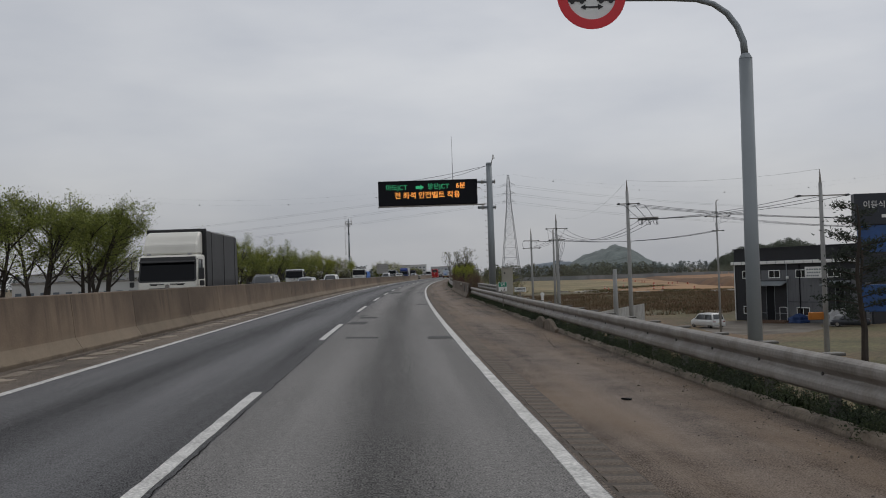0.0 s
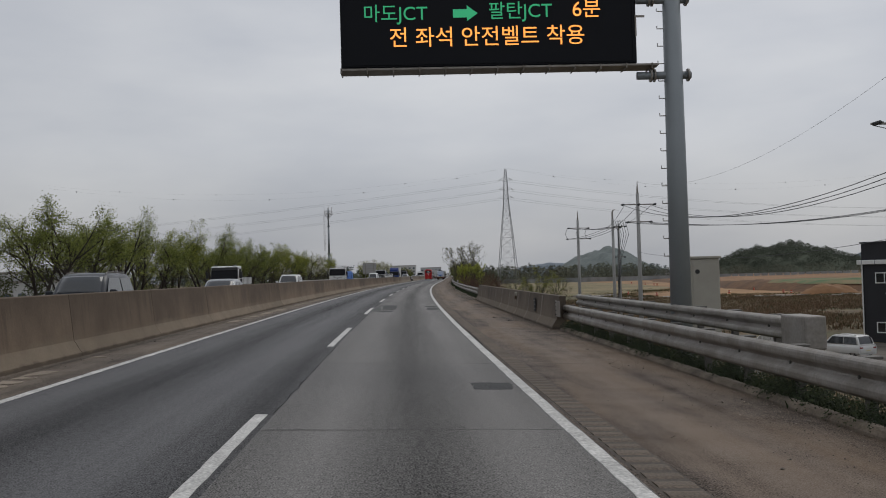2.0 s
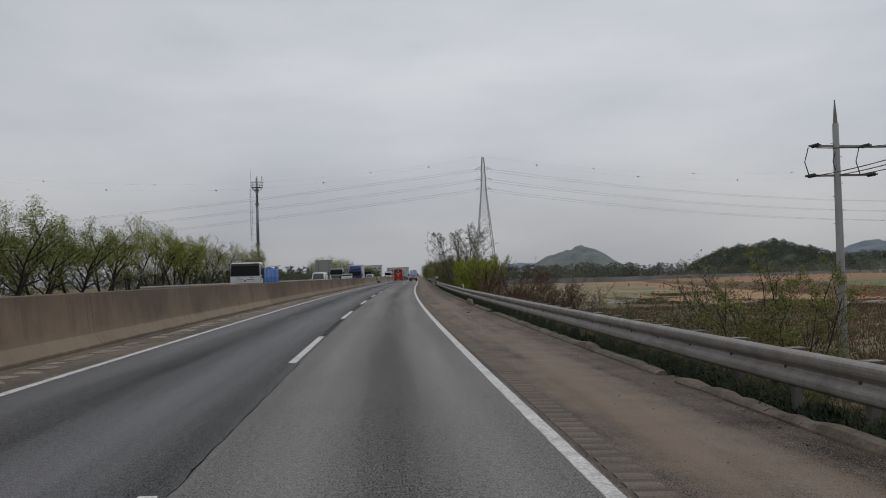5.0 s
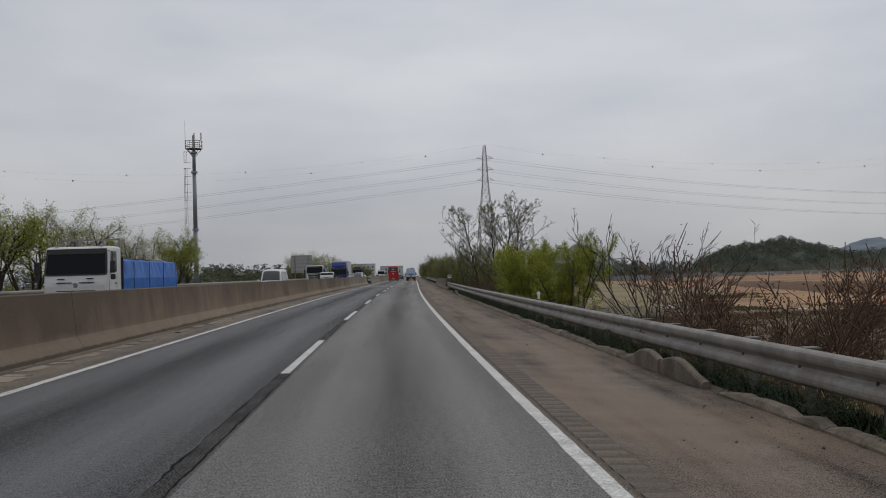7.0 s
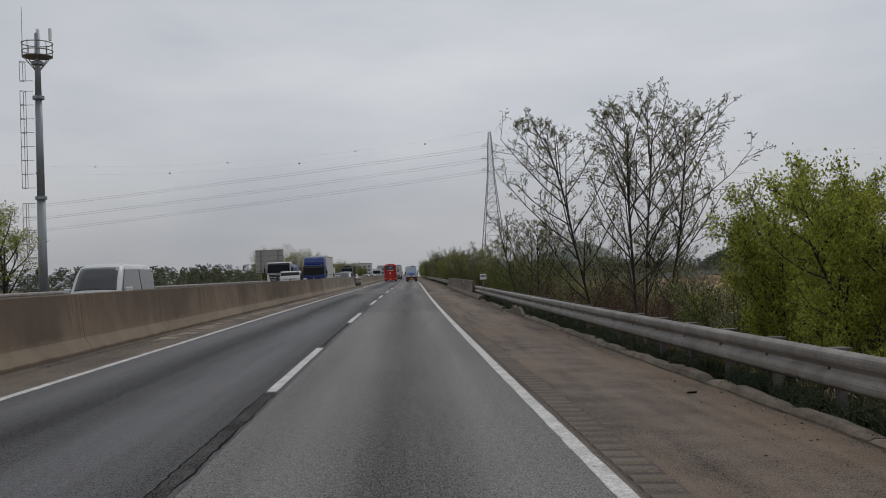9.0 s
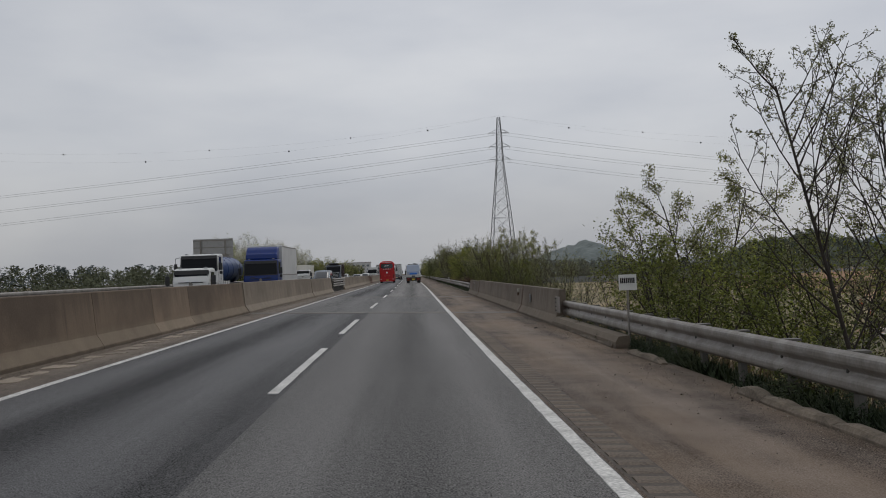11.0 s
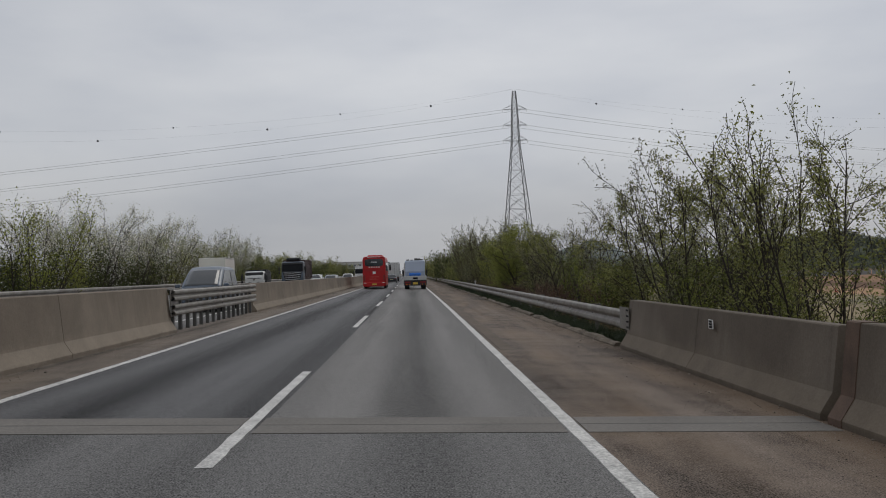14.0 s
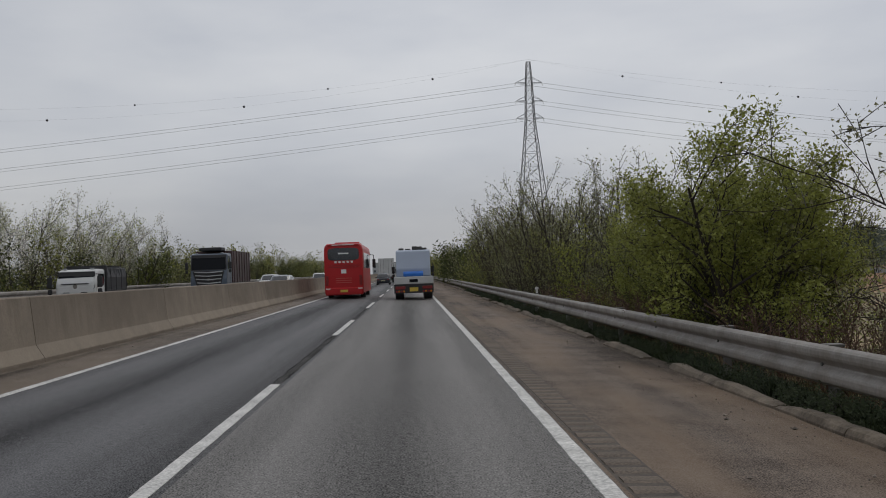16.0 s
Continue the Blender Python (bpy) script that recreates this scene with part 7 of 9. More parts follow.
def load_truck(m):
    """The light lorry ahead, seen from behind: y = 0 is its tail."""
    e = thing("lorry", "light lorry with pale blue sheeted load and red tail lights", "lorry", "vehicles on the road", m)
    w = 1.2
    bm = bmesh.new()
    box(bm, -w, w, 0.0, 4.6, 0.98, 1.42, 0.02)
    part("cargo_bed", bm, M_BOXWHITE, e, "white dropside bed")
    bm = bmesh.new()
    box(bm, -w, w, -0.012, 0.3, 0.42, 0.97, 0.01)
    part("under_frame", bm, M_BLACK, e)
    bm = bmesh.new()
    prism(bm, [(0.9, 1.42), (0.8, 1.9), (1.15, 3.0), (1.5, 3.08), (4.3, 3.05), (4.5, 1.42)], -1.06, 1.06, 0.06)
    ld = part("sheeted_load", bm, M_PALEBLUE, e, "pale blue sheeted load")
    bm = bmesh.new()
    prism(bm, [(0.45, 1.42), (0.42, 1.62), (0.6, 1.74), (0.85, 1.74), (0.85, 1.42)], -0.62, 0.60, 0.04)
    part("folded_sheet", bm, M_TARP_BLUE, ld, "folded bright blue sheet")
    for x, h in ((-0.72, 0.12), (-0.3, 0.08), (0.12, 0.22), (0.42, 0.2), (0.72, 0.12)):
        bm = bmesh.new()
        box(bm, x - 0.16, x + 0.16, 1.5, 2.2, 3.03, 3.08 + h, 0.03)
        part("roof_bundle", bm, M_GALV_DARK, ld)
    cab_over(e, M_WHITE, 2.2, 2.6, 1.7, 6.5, True, False, 0.5)
    bm = bmesh.new()
    box(bm, -0.26, 0.26, -0.02, 0.0, 1.08, 1.26)
    part("black_plate", bm, M_PANEL, e)
    bm = bmesh.new()
    box(bm, -0.95, 0.95, 0.1, 0.25, 0.5, 0.95, 0.02)
    part("rear_frame", bm, M_BLACK, e)
    for sx in (-1, 1):
        bm = bmesh.new()
        box(bm, sx * 0.82 - 0.3, sx * 0.82 + 0.3, -0.04, 0.0, 0.66, 0.84, 0.01)
        part("tail_light", bm, M_TAIL, e)
        for i in range(4):
            bm = bmesh.new()
            x = sx * 0.82 - 0.28 + 0.15 * i
            box(bm, x, x + 0.1, -0.03, -0.0125, 0.48, 0.58)
            part("reflector", bm, M_AMBER if i % 2 else M_TAIL, e)
    bm = bmesh.new()
    box(bm, -0.26, 0.26, -0.035, -0.0125, 0.52, 0.76)
    part("number_plate", bm, M_PLATE_Y, e)
    wheels(e, (1.4, 5.6), 1.14, 0.42, 0.5, M_GALV_DARK)
    return e


# traffic ahead, on our side
coach(onroad(398.6, -4.02))
load_truck(onroad(395.4, 0.42))
car(onroad(467.3, -3.3), M_GREY, "dark grey saloon car seen from behind", "car")
lorry(onroad(500.5, -3.5), M_WHITE, "box lorry with pale ribbed rear doors", load="box", load_mat=M_BOXWHITE, load_top=3.9, length=8.5)
lorry(onroad(462.0, 0.25), M_WHITE, "white box lorry far ahead in the slow lane", load="box", load_mat=M_BOXWHITE, load_top=3.4, length=8.0)
lorry(onroad(500.0, 0.2), M_BLUE, "lorry with a dark sheeted load far ahead", load="tarp", load_mat=M_TARP_BLACK, load_top=3.3, length=9.0)
car(onroad(540.0, -3.7), M_WHITE, "white car far ahead in the fast lane", "car", H=1.65)
lorry(onroad(575.0, 0.2), M_WHITE, "far white lorry in the slow lane", load="box", load_mat=M_CREAM, load_top=3.6, length=9.0)

# oncoming side
SUV = dict(L=4.7, W=1.9, H=1.72, hood=1.12, belt=1.05, nose=1.05, tail=0.3, rake=0.7, back=0.35, rails=True)
VAN = dict(L=5.1, W=1.95, H=1.95, hood=1.15, belt=1.08, nose=0.85, tail=0.2, rake=1.45, back=0.3)
lorry(onroad(40.0, -9.15, 0, 180), M_CREAM, "white lorry with roof deflector and charcoal sheeted load", W=2.35, H=2.55, length=9.4, load="tarp", load_mat=M_TARP_BLACK, load_top=3.62, deflector=M_CREAM, depth=1.8, visor=True)
car(onroad(76.0, -10.6, 0, 180), M_GREY, "dark grey sport utility car on the far carriageway", "car", **SUV)
car(onroad(93.0, -9.4, 0, 180), M_SILVER, "silver saloon car on the far carriageway", "car")
lorry(onroad(114.0, -13.4, 0, 180), M_WHITE, "small white flatbed lorry on the far carriageway", W=2.0, H=2.35, length=5.6, load="tipper", load_mat=M_BOXWHITE, load_top=1.5, r=0.36, depth=1.5, bars=2)
car(onroad(131.0, -10.9, 0, 180), M_WHITE, "white sport utility car with roof rails", "car", **SUV)
lorry(onroad(187.0, -12.1, 0, 180), M_WHITE, "white lorry with crumpled bright blue tarpaulin load", W=2.4, H=2.75, length=11.5, load="tarp", load_mat=M_TARP_BLUE, load_top=2.3, bars=2)
car(onroad(225.0, -9.6, 0, 180), M_WHITE, "white minibus with high roof", "van", L=4.7, W=1.75, H=2.02, hood=1.2, belt=1.15, nose=0.45, tail=0.15, rake=0.75, back=0.2)
lorry(onroad(279.0, -10.3, 0, 180), M_WHITE, "small white flatbed lorry with a low body", W=1.74, H=1.95, length=5.0, load="tipper", load_mat=M_BOXWHITE, load_top=1.3, r=0.33, depth=1.5, bars=1, lift=0.42)
lorry(onroad(296.0, -13.6, 0, 180), M_WHITE, "white tractor lorry with a glossy blue tank", W=2.45, H=2.95, length=10.5, load="tank", load_mat=M_TANK, bars=4)
lorry(onroad(301.0, -10.4, 0, 180), M_BLUE, "blue lorry with tall roof fairing and white box body", W=2.4, H=2.68, length=11.0, load="box", load_mat=M_BOXWHITE, load_top=3.68, deflector=M_BLUE, depth=2.1)
car(onroad(336.3, -9.3, 0, 180), M_BLUEGREY, "blue-grey van with wide windscreen", "van", **VAN)
lorry(onroad(358.0, -13.8, 0, 180), M_WHITE, "small white refrigerated lorry with roof unit", W=1.75, H=2.1, length=5.2, load="box", load_mat=M_CREAM, load_top=2.75, r=0.34, depth=1.5, bars=1)
lorry(onroad(376.5, -13.6, 0, 180), M_WHITE, "small white lorry with dark canvas load", W=1.6, H=1.86, length=4.4, load="tarp", load_mat=M_TARP_BLACK, load_top=1.98, r=0.3, depth=1.4, bars=1, lift=0.4)
lorry(onroad(402.0, -13.3, 0, 180), M_BLUEGREY, "grey heavy tipper lorry with wine-red body", W=2.45, H=3.0, length=9.5, load="tipper", load_mat=M_WINE, load_top=3.2, bars=5)
car(onroad(412.0, -9.7, 0, 180), M_SILVER, "silver saloon car on the far carriageway", "car")
car(onroad(432.0, -13.4, 0, 180), M_WHITE, "white saloon car far along the opposite lanes", "car")
car(onroad(446.0, -9.8, 0, 180), M_WHITE, "white hatchback far along the opposite lanes", "car", H=1.6)
lorry(onroad(490.0, -9.9, 0, 180), M_WHITE, "white lorry far along the opposite lanes", load="box", load_mat=M_BOXWHITE, load_top=3.2)
# in the yard
car(pose(41.2, 127.8, PLAIN_R - 0.62, 0, 0, 18), M_WHITE, "white minivan standing beside the warehouse yard", "van", L=5.1, W=2.0, H=1.85, hood=1.1, belt=1.05, nose=0.95, tail=0.25, rake=0.9, back=0.4, rails=True)["group"] = "parked cars"
car(pose(56.5, 119.5, PLAIN_R - 0.62, 0, 0, 60), M_GREY, "dark saloon car standing in the yard", "car")["group"] = "parked cars"


# ---------------- vegetation ----------------
class Wood:
    """Collects tapered limbs and leaves as plain lists."""

    def __init__(self, seed):
        self.r = random.Random(seed)
        self.v, self.f, self.lv, self.lf, self.tips = [], [], [], [], []

    def limb(self, pts, r0, r1, n):
        base, prev, k = len(self.v), None, len(pts)
        for i, p in enumerate(pts):
            d = (pts[min(i + 1, k - 1)] - pts[max(i - 1, 0)]).normalized()
            u = d.orthogonal().normalized() if prev is None else (prev - d * prev.dot(d)).normalized()
            prev = u
            w = d.cross(u)
            r = r0 + (r1 - r0) * i / (k - 1)
            for j in range(n):
                a = 2 * math.pi * j / n
                self.v.append(p + (u * math.cos(a) + w * math.sin(a)) * r)
        for i in range(k - 1):
            for j in range(n):
                a, c = base + i * n + j, base + i * n + (j + 1) % n
                self.f.append((a, c, c + n, a + n))

    def grow(self, p, d, length, r, level, spec):
        rr = self.r
        k = (4, 3, 2, 2)[min(level, 3)] if level < spec["levels"] else 1
        pts, q = [p.copy()], p.copy()
        dd = d.copy()
        wob = spec["wobble"]
        for i in range(k):
            dd = (dd + Vector((rr.uniform(-wob, wob), rr.uniform(-wob, wob), rr.uniform(-wob, wob) + spec["rise"][min(level, 3)]))).normalized()
            q = q + dd * (length / k)
            pts.append(q.copy())
        end = max(r * 0.35, 0.006)
        self.limb(pts, r, end, spec.get("sides", (5, 3, 3, 3, 3))[min(level, 4)])
        if level >= spec["levels"]:
            self.tips.append((pts, dd))
            return
        if level >= spec["levels"] - 1:
            self.tips.append((pts, dd))
        m = spec["kids"][min(level, len(spec["kids"]) - 1)]
        for i in range(m):
            t = spec["first"] + (1 - spec["first"]) * (i + rr.random() * 0.8) / m if level == 0 else 0.25 + 0.75 * (i + rr.random()) / m
            t = min(t, 0.99)
            idx = t * (len(pts) - 1)
            a, c = pts[int(idx)], pts[min(int(idx) + 1, len(pts) - 1)]
            o = a.lerp(c, idx - int(idx))
            ax = Vector((rr.uniform(-1, 1), rr.uniform(-1, 1), rr.uniform(-0.3, 0.3))).normalized()
            side = (ax - dd * ax.dot(dd)).normalized()
            ang = radians(rr.uniform(*spec["angle"]))
            nd = (dd * math.cos(ang) + side * math.sin(ang)).normalized()
            reach = 1 - 0.25 * t
            if level == 0 and spec.get("round"):
                u = (t - spec["first"]) / (1 - spec["first"])
                reach = 0.40 + 0.75 * math.sin(math.pi * min(1.0, 0.14 + 0.80 * u))
            self.grow(o, nd, length * rr.uniform(*spec["ratio"]) * reach, max(r * 0.55 * (1 - 0.35 * t), 0.007), level + 1, spec)

    def leaves(self, per, size, drop=0.0, spread=0.25, ends=0.0, low=0.15):
        rr = self.r
        hi = max(q.z for pts, d in self.tips for q in pts)
        for pts, d in self.tips:
            for i in range(per):
                if rr.random() < drop:
                    continue
                t = min(0.999, ends + (1.02 - ends) * rr.random()) * (len(pts) - 1)
                a, c = pts[int(t)], pts[min(int(t) + 1, len(pts) - 1)]
                o = a.lerp(c, t - int(t)) + Vector((rr.gauss(0, spread), rr.gauss(0, spread), rr.gauss(0, spread)))
                if rr.random() > low + 2.4 * (o.z / hi - 0.08):
                    continue
                u = Vector((rr.uniform(-1, 1), rr.uniform(-1, 1), rr.uniform(-0.6, 1))).normalized()
                w = u.orthogonal().normalized()
                w = (w * math.cos(t * 9) + u.cross(w) * math.sin(t * 9)).normalized()
                s = size * rr.uniform(0.6, 1.3)
                b = len(self.lv)
                self.lv += [o, o + (u * 0.75 + w * 0.36) * s, o + (u * 1.05 - w * 0.22) * s]
                self.lf.append((b, b + 1, b + 2))


def plant(name, label, category, seed, spec, leaf=None, bark=M_BARK, group=""):
    wd = Wood(seed)
    e = thing(name, label, category, group)
    for i in range(spec["stems"]):
        a = 2 * math.pi * i / max(1, spec["stems"]) + wd.r.random()
        k = spec["splay"]
        d = Vector((math.cos(a) * k, math.sin(a) * k, 1)).normalized()
        o = Vector((math.cos(a) * spec["foot"], math.sin(a) * spec["foot"], -0.3))
        wd.grow(o, d, spec["height"] * wd.r.uniform(0.85, 1.1), spec["radius"], 0, spec)
    raw("trunk", wd.v, wd.f, bark, e, smooth=True)
    if leaf:
        wd.leaves(*leaf[1:])
        raw("crown", wd.lv, wd.lf, leaf[0], e)
    return e


NEARBUSH = dict(sides=(6, 4, 3, 3, 3), stems=11, splay=0.36, foot=0.3, height=3.0, radius=0.042, levels=3, wobble=0.13, rise=(0.05, 0.10, 0.06, 0.03), kids=(8, 4, 3), first=0.10, angle=(25, 58), ratio=(0.32, 0.48))
NEARTREE = dict(stems=4, splay=0.26, foot=0.22, height=4.3, radius=0.07, levels=3, wobble=0.13, rise=(0.05, 0.07, 0.04, 0.02), kids=(9, 5, 3), first=0.22, angle=(28, 60), ratio=(0.36, 0.56))
BARE = dict(stems=6, splay=0.62, foot=0.12, height=3.4, radius=0.038, levels=3, wobble=0.12, rise=(0.05, 0.16, 0.10, 0.05), kids=(6, 4, 3), first=0.3, angle=(20, 45), ratio=(0.34, 0.55))
BASE = dict(stems=1, splay=0.05, foot=0.0, height=3.6, radius=0.14, levels=3, wobble=0.16, rise=(0.04, 0.07, 0.06, 0.04), kids=(7, 5, 4, 3), first=0.3, angle=(25, 60), ratio=(0.5, 0.72))
AVENUE = dict(BASE, sides=(7, 5, 4, 3, 3), stems=3, splay=0.36, foot=0.12, height=4.4, radius=0.11, levels=3, kids=(7, 5, 3), first=0.28, ratio=(0.42, 0.62), angle=(28, 58), rise=(0.05, 0.04, 0.02, 0))
TALL = dict(BASE, stems=4, splay=0.20, foot=0.5, height=6.6, radius=0.048, levels=3, kids=(10, 5, 3), first=0.3, ratio=(0.34, 0.52), angle=(22, 44), rise=(0.05, 0.14, 0.10, 0.05), wobble=0.09)
FAN = dict(BASE, sides=(7, 4, 3, 3, 3), stems=4, splay=0.13, foot=0.95, height=7.0, radius=0.054, levels=3, kids=(22, 7, 3), first=0.20, ratio=(0.27, 0.40), angle=(38, 62), rise=(0.02, 0.15, 0.14, 0.08), wobble=0.09, round=True)
SPRAY = dict(BASE, sides=(6, 4, 3, 3, 3), stems=4, splay=0.26, foot=0.6, height=5.6, radius=0.060, levels=3, kids=(13, 6, 4), first=0.12, ratio=(0.34, 0.5), angle=(40, 75), rise=(0.03, 0.05, 0.02, 0), wobble=0.12)
BUSHY = dict(BASE, stems=6, splay=0.42, foot=0.22, height=2.9, radius=0.045, levels=3, kids=(7, 4, 3), first=0.15, ratio=(0.4, 0.62), angle=(25, 60), rise=(0.04, 0.05, 0.03, 0))
SCRUB = dict(BASE, stems=7, splay=0.38, foot=0.7, height=4.2, radius=0.036, levels=2, kids=(9, 5, 3), first=0.08, ratio=(0.32, 0.52), angle=(20, 50), rise=(0.03, 0.10, 0.06, 0.03), wobble=0.13)
THICKET = dict(SCRUB, stems=9, splay=0.30, foot=0.9, height=5.0, radius=0.034, kids=(12, 5), first=0.1, ratio=(0.28, 0.46), rise=(0.03, 0.13, 0.08, 0), wobble=0.12)
THIN = dict(SCRUB, stems=4, kids=(6, 3), foot=0.9)
LOW = dict(BASE, stems=7, splay=0.6, foot=0.6, height=1.9, radius=0.018, levels=2, kids=(7, 3, 3), first=0.08, ratio=(0.35, 0.6), angle=(20, 60), rise=(0.02, 0.03, 0.0, 0))
M_LEAF_FRESH = material("fresh_green_leaves", (0.235, 0.252, 0.060), 0.6, vary=0.3, scale=0.6, island=0.4, spec=0.25, leafy=True)
M_LEAF_SPRING = material("spring_green_leaves", (0.180, 0.205, 0.050), 0.6, vary=0.35, scale=0.4, island=0.5, spec=0.25, leafy=True)
M_BLOSSOM = material("white_blossom", (0.74, 0.71, 0.66), 0.7, vary=0.2, scale=0.8, island=0.4, leafy=True, second=(0.26, 0.27, 0.10), second_scale=0.7)
M_LEAF_OLIVE = material("olive_young_leaves", (0.200, 0.205, 0.066), 0.6, vary=0.35, scale=0.4, island=0.5, spec=0.25, leafy=True)
M_LEAF_DEEP = material("deep_green_leaves", (0.120, 0.138, 0.032), 0.6, vary=0.35, scale=0.4, island=0.55, spec=0.25, leafy=True)
M_LEAF_BUD = material("grey_green_buds", (0.195, 0.195, 0.105), 0.65, vary=0.3, scale=0.6, island=0.5, spec=0.2, leafy=True)
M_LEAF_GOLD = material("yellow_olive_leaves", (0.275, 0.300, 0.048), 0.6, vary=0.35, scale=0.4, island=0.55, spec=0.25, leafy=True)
protos = {
    "avenue_n": plant("tree", "spreading roadside tree with fresh pale green leaves", "tree", 14, AVENUE, (M_LEAF_SPRING, 80, 0.080, 0.1, 0.17, 0.3, -0.35), group="roadside trees"),
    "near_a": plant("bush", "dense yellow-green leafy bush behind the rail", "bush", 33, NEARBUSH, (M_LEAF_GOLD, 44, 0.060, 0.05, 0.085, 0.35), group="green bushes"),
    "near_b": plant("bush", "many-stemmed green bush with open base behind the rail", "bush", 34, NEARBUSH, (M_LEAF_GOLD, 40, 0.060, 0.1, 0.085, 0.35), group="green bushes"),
    "near_t": plant("tree", "many-stemmed tree with fine fresh green leaves", "tree", 35, dict(NEARTREE, stems=5, kids=(10, 5, 3)), (M_LEAF_FRESH, 38, 0.080, 0.05, 0.13, 0.25), group="green bushes"),
    "bare": plant("tree", "bare dark branching sapling behind the rail", "tree", 36, BARE, (M_LEAF_GREY, 3, 0.04, 0.3, 0.03), group="bare trees"),
    "avenue_a": plant("tree", "spreading roadside tree with fresh pale green leaves", "tree", 11, AVENUE, (M_LEAF_SPRING, 46, 0.092, 0.1, 0.17, 0.3, -0.3), group="roadside trees"),
    "avenue_b": plant("tree", "spreading roadside tree with fresh pale green leaves", "tree", 12, AVENUE, (M_LEAF, 42, 0.092, 0.15, 0.18, 0.3, -0.3), group="roadside trees"),
    "avenue_c": plant("tree", "thin spreading roadside tree with pale budding leaves", "tree", 13, AVENUE, (M_BLOSSOM, 24, 0.085, 0.2, 0.12, 0.35, -0.2), group="roadside trees"),
    "round": plant("tree", "round-crowned roadside tree with sparse pale buds", "tree", 15, dict(AVENUE, stems=5, splay=0.42, foot=0.35, radius=0.06, kids=(9, 6, 3), first=0.2, round=True), (M_LEAF_GREY, 13, 0.06, 0.2, 0.06, 0.5), group="bare trees"),
    "tall_a": plant("tree", "tall almost bare tree with first leaf buds", "tree", 21, FAN, (M_LEAF_BUD, 12, 0.058, 0.2, 0.03, 0.55), group="bare trees"),
    "tall_b": plant("tree", "tall thin tree with sparse young leaves", "tree", 22, TALL, (M_LEAF, 12, 0.07, 0.2, 0.08), group="bare trees"),
    "spray": plant("tree", "many-stemmed tree with layered sprays of small young leaves", "tree", 27, dict(SPRAY, radius=0.048, splay=0.14, angle=(35, 65), ratio=(0.26, 0.40)), (M_LEAF_OLIVE, 18, 0.070, 0.1, 0.08, 0.35, 0.25), group="green bushes"),
    "thicket_a": plant("shrub", "tall thicket of thin stems with sparse young leaves", "shrub", 24, THICKET, (M_LEAF_OLIVE, 18, 0.072, 0.15, 0.12, 0.0, 0.6), group="thickets"),
    "thicket_b": plant("shrub", "tall thicket of thin grey stems with opening buds", "shrub", 25, THICKET, (M_LEAF_BUD, 17, 0.07, 0.2, 0.08, 0.3, 0.5), group="thickets"),
    "bush_a": plant("bush", "dense yellow-green leafy bush behind the rail", "bush", 31, BUSHY, (M_LEAF_YELLOW, 24, 0.11, 0.1, 0.14), group="green bushes"),
    "scrub_a": plant("shrub", "tangled shrub thicket with dull green leaves", "shrub", 41, SCRUB, (M_LEAF_DEEP, 24, 0.10, 0.1, 0.20, 0.0, 0.7), group="scrub"),
    "scrub_b": plant("shrub", "twiggy shrub thicket with pale buds", "shrub", 42, SCRUB, (M_LEAF_BUD, 22, 0.075, 0.2, 0.12, 0.2, 0.4), group="scrub"),
    "blossom": plant("shrub", "tall thicket with white spring blossom on dark stems", "shrub", 47, dict(SCRUB, kids=(9, 5), height=4.6), (M_BLOSSOM, 26, 0.085, 0.1, 0.13, 0.45, 0.0), group="blossoming scrub"),
    "scrub_c": plant("shrub", "tangled shrub thicket with olive leaves", "shrub", 43, SCRUB, (M_LEAF, 21, 0.092, 0.1, 0.18, 0.0, 0.5), group="scrub"),
    "thin_a": plant("shrub", "tangled shrub thicket with dull green leaves", "shrub", 44, THIN, (M_LEAF_DARK, 20, 0.24, 0.1, 0.34, 0.0, 0.7), group="far scrub"),
    "thin_b": plant("shrub", "twiggy shrub thicket with pale buds", "shrub", 45, THIN, (M_LEAF_BUD, 14, 0.15, 0.2, 0.22, 0.2, 0.4), group="far scrub"),
    "thin_c": plant("shrub", "tangled shrub thicket with olive leaves", "shrub", 46, THIN, (M_LEAF_OLIVE, 18, 0.21, 0.1, 0.28, 0.0, 0.5), group="far scrub"),
    "dry_a": plant("shrub", "leafless brown twiggy shrub on the slope", "shrub", 51, dict(LOW, stems=14, kids=(11, 6), rise=(0.05, 0.12, 0.06, 0), radius=0.013), (M_TWIG, 5, 0.04, 0.2, 0.05), M_TWIG, group="dry shrubs"),
    "dry_b": plant("shrub", "low dark green shrub on the slope", "shrub", 52, LOW, (M_LEAF_DARK, 8, 0.12, 0.1, 0.12), M_BARK, group="low shrubs"),
}
rnd = random.Random(77)
used = {}


def put(kind, s, d, scale=1.0, z=None, turn=None, high=1.0):
    base = ground_height(d) if z is None else z
    m = pose(*flat(s, d, base - 0.05), 0, 0, rnd.uniform(0, 360) if turn is None else turn) @ Matrix.Diagonal((scale, scale, scale * high, 1))
    if kind not in used:
        used[kind] = True
        protos[kind].matrix_world = m
        return protos[kind]
    c = copy_thing(protos[kind], Matrix.Identity(4))
    c.matrix_world = m
    return c


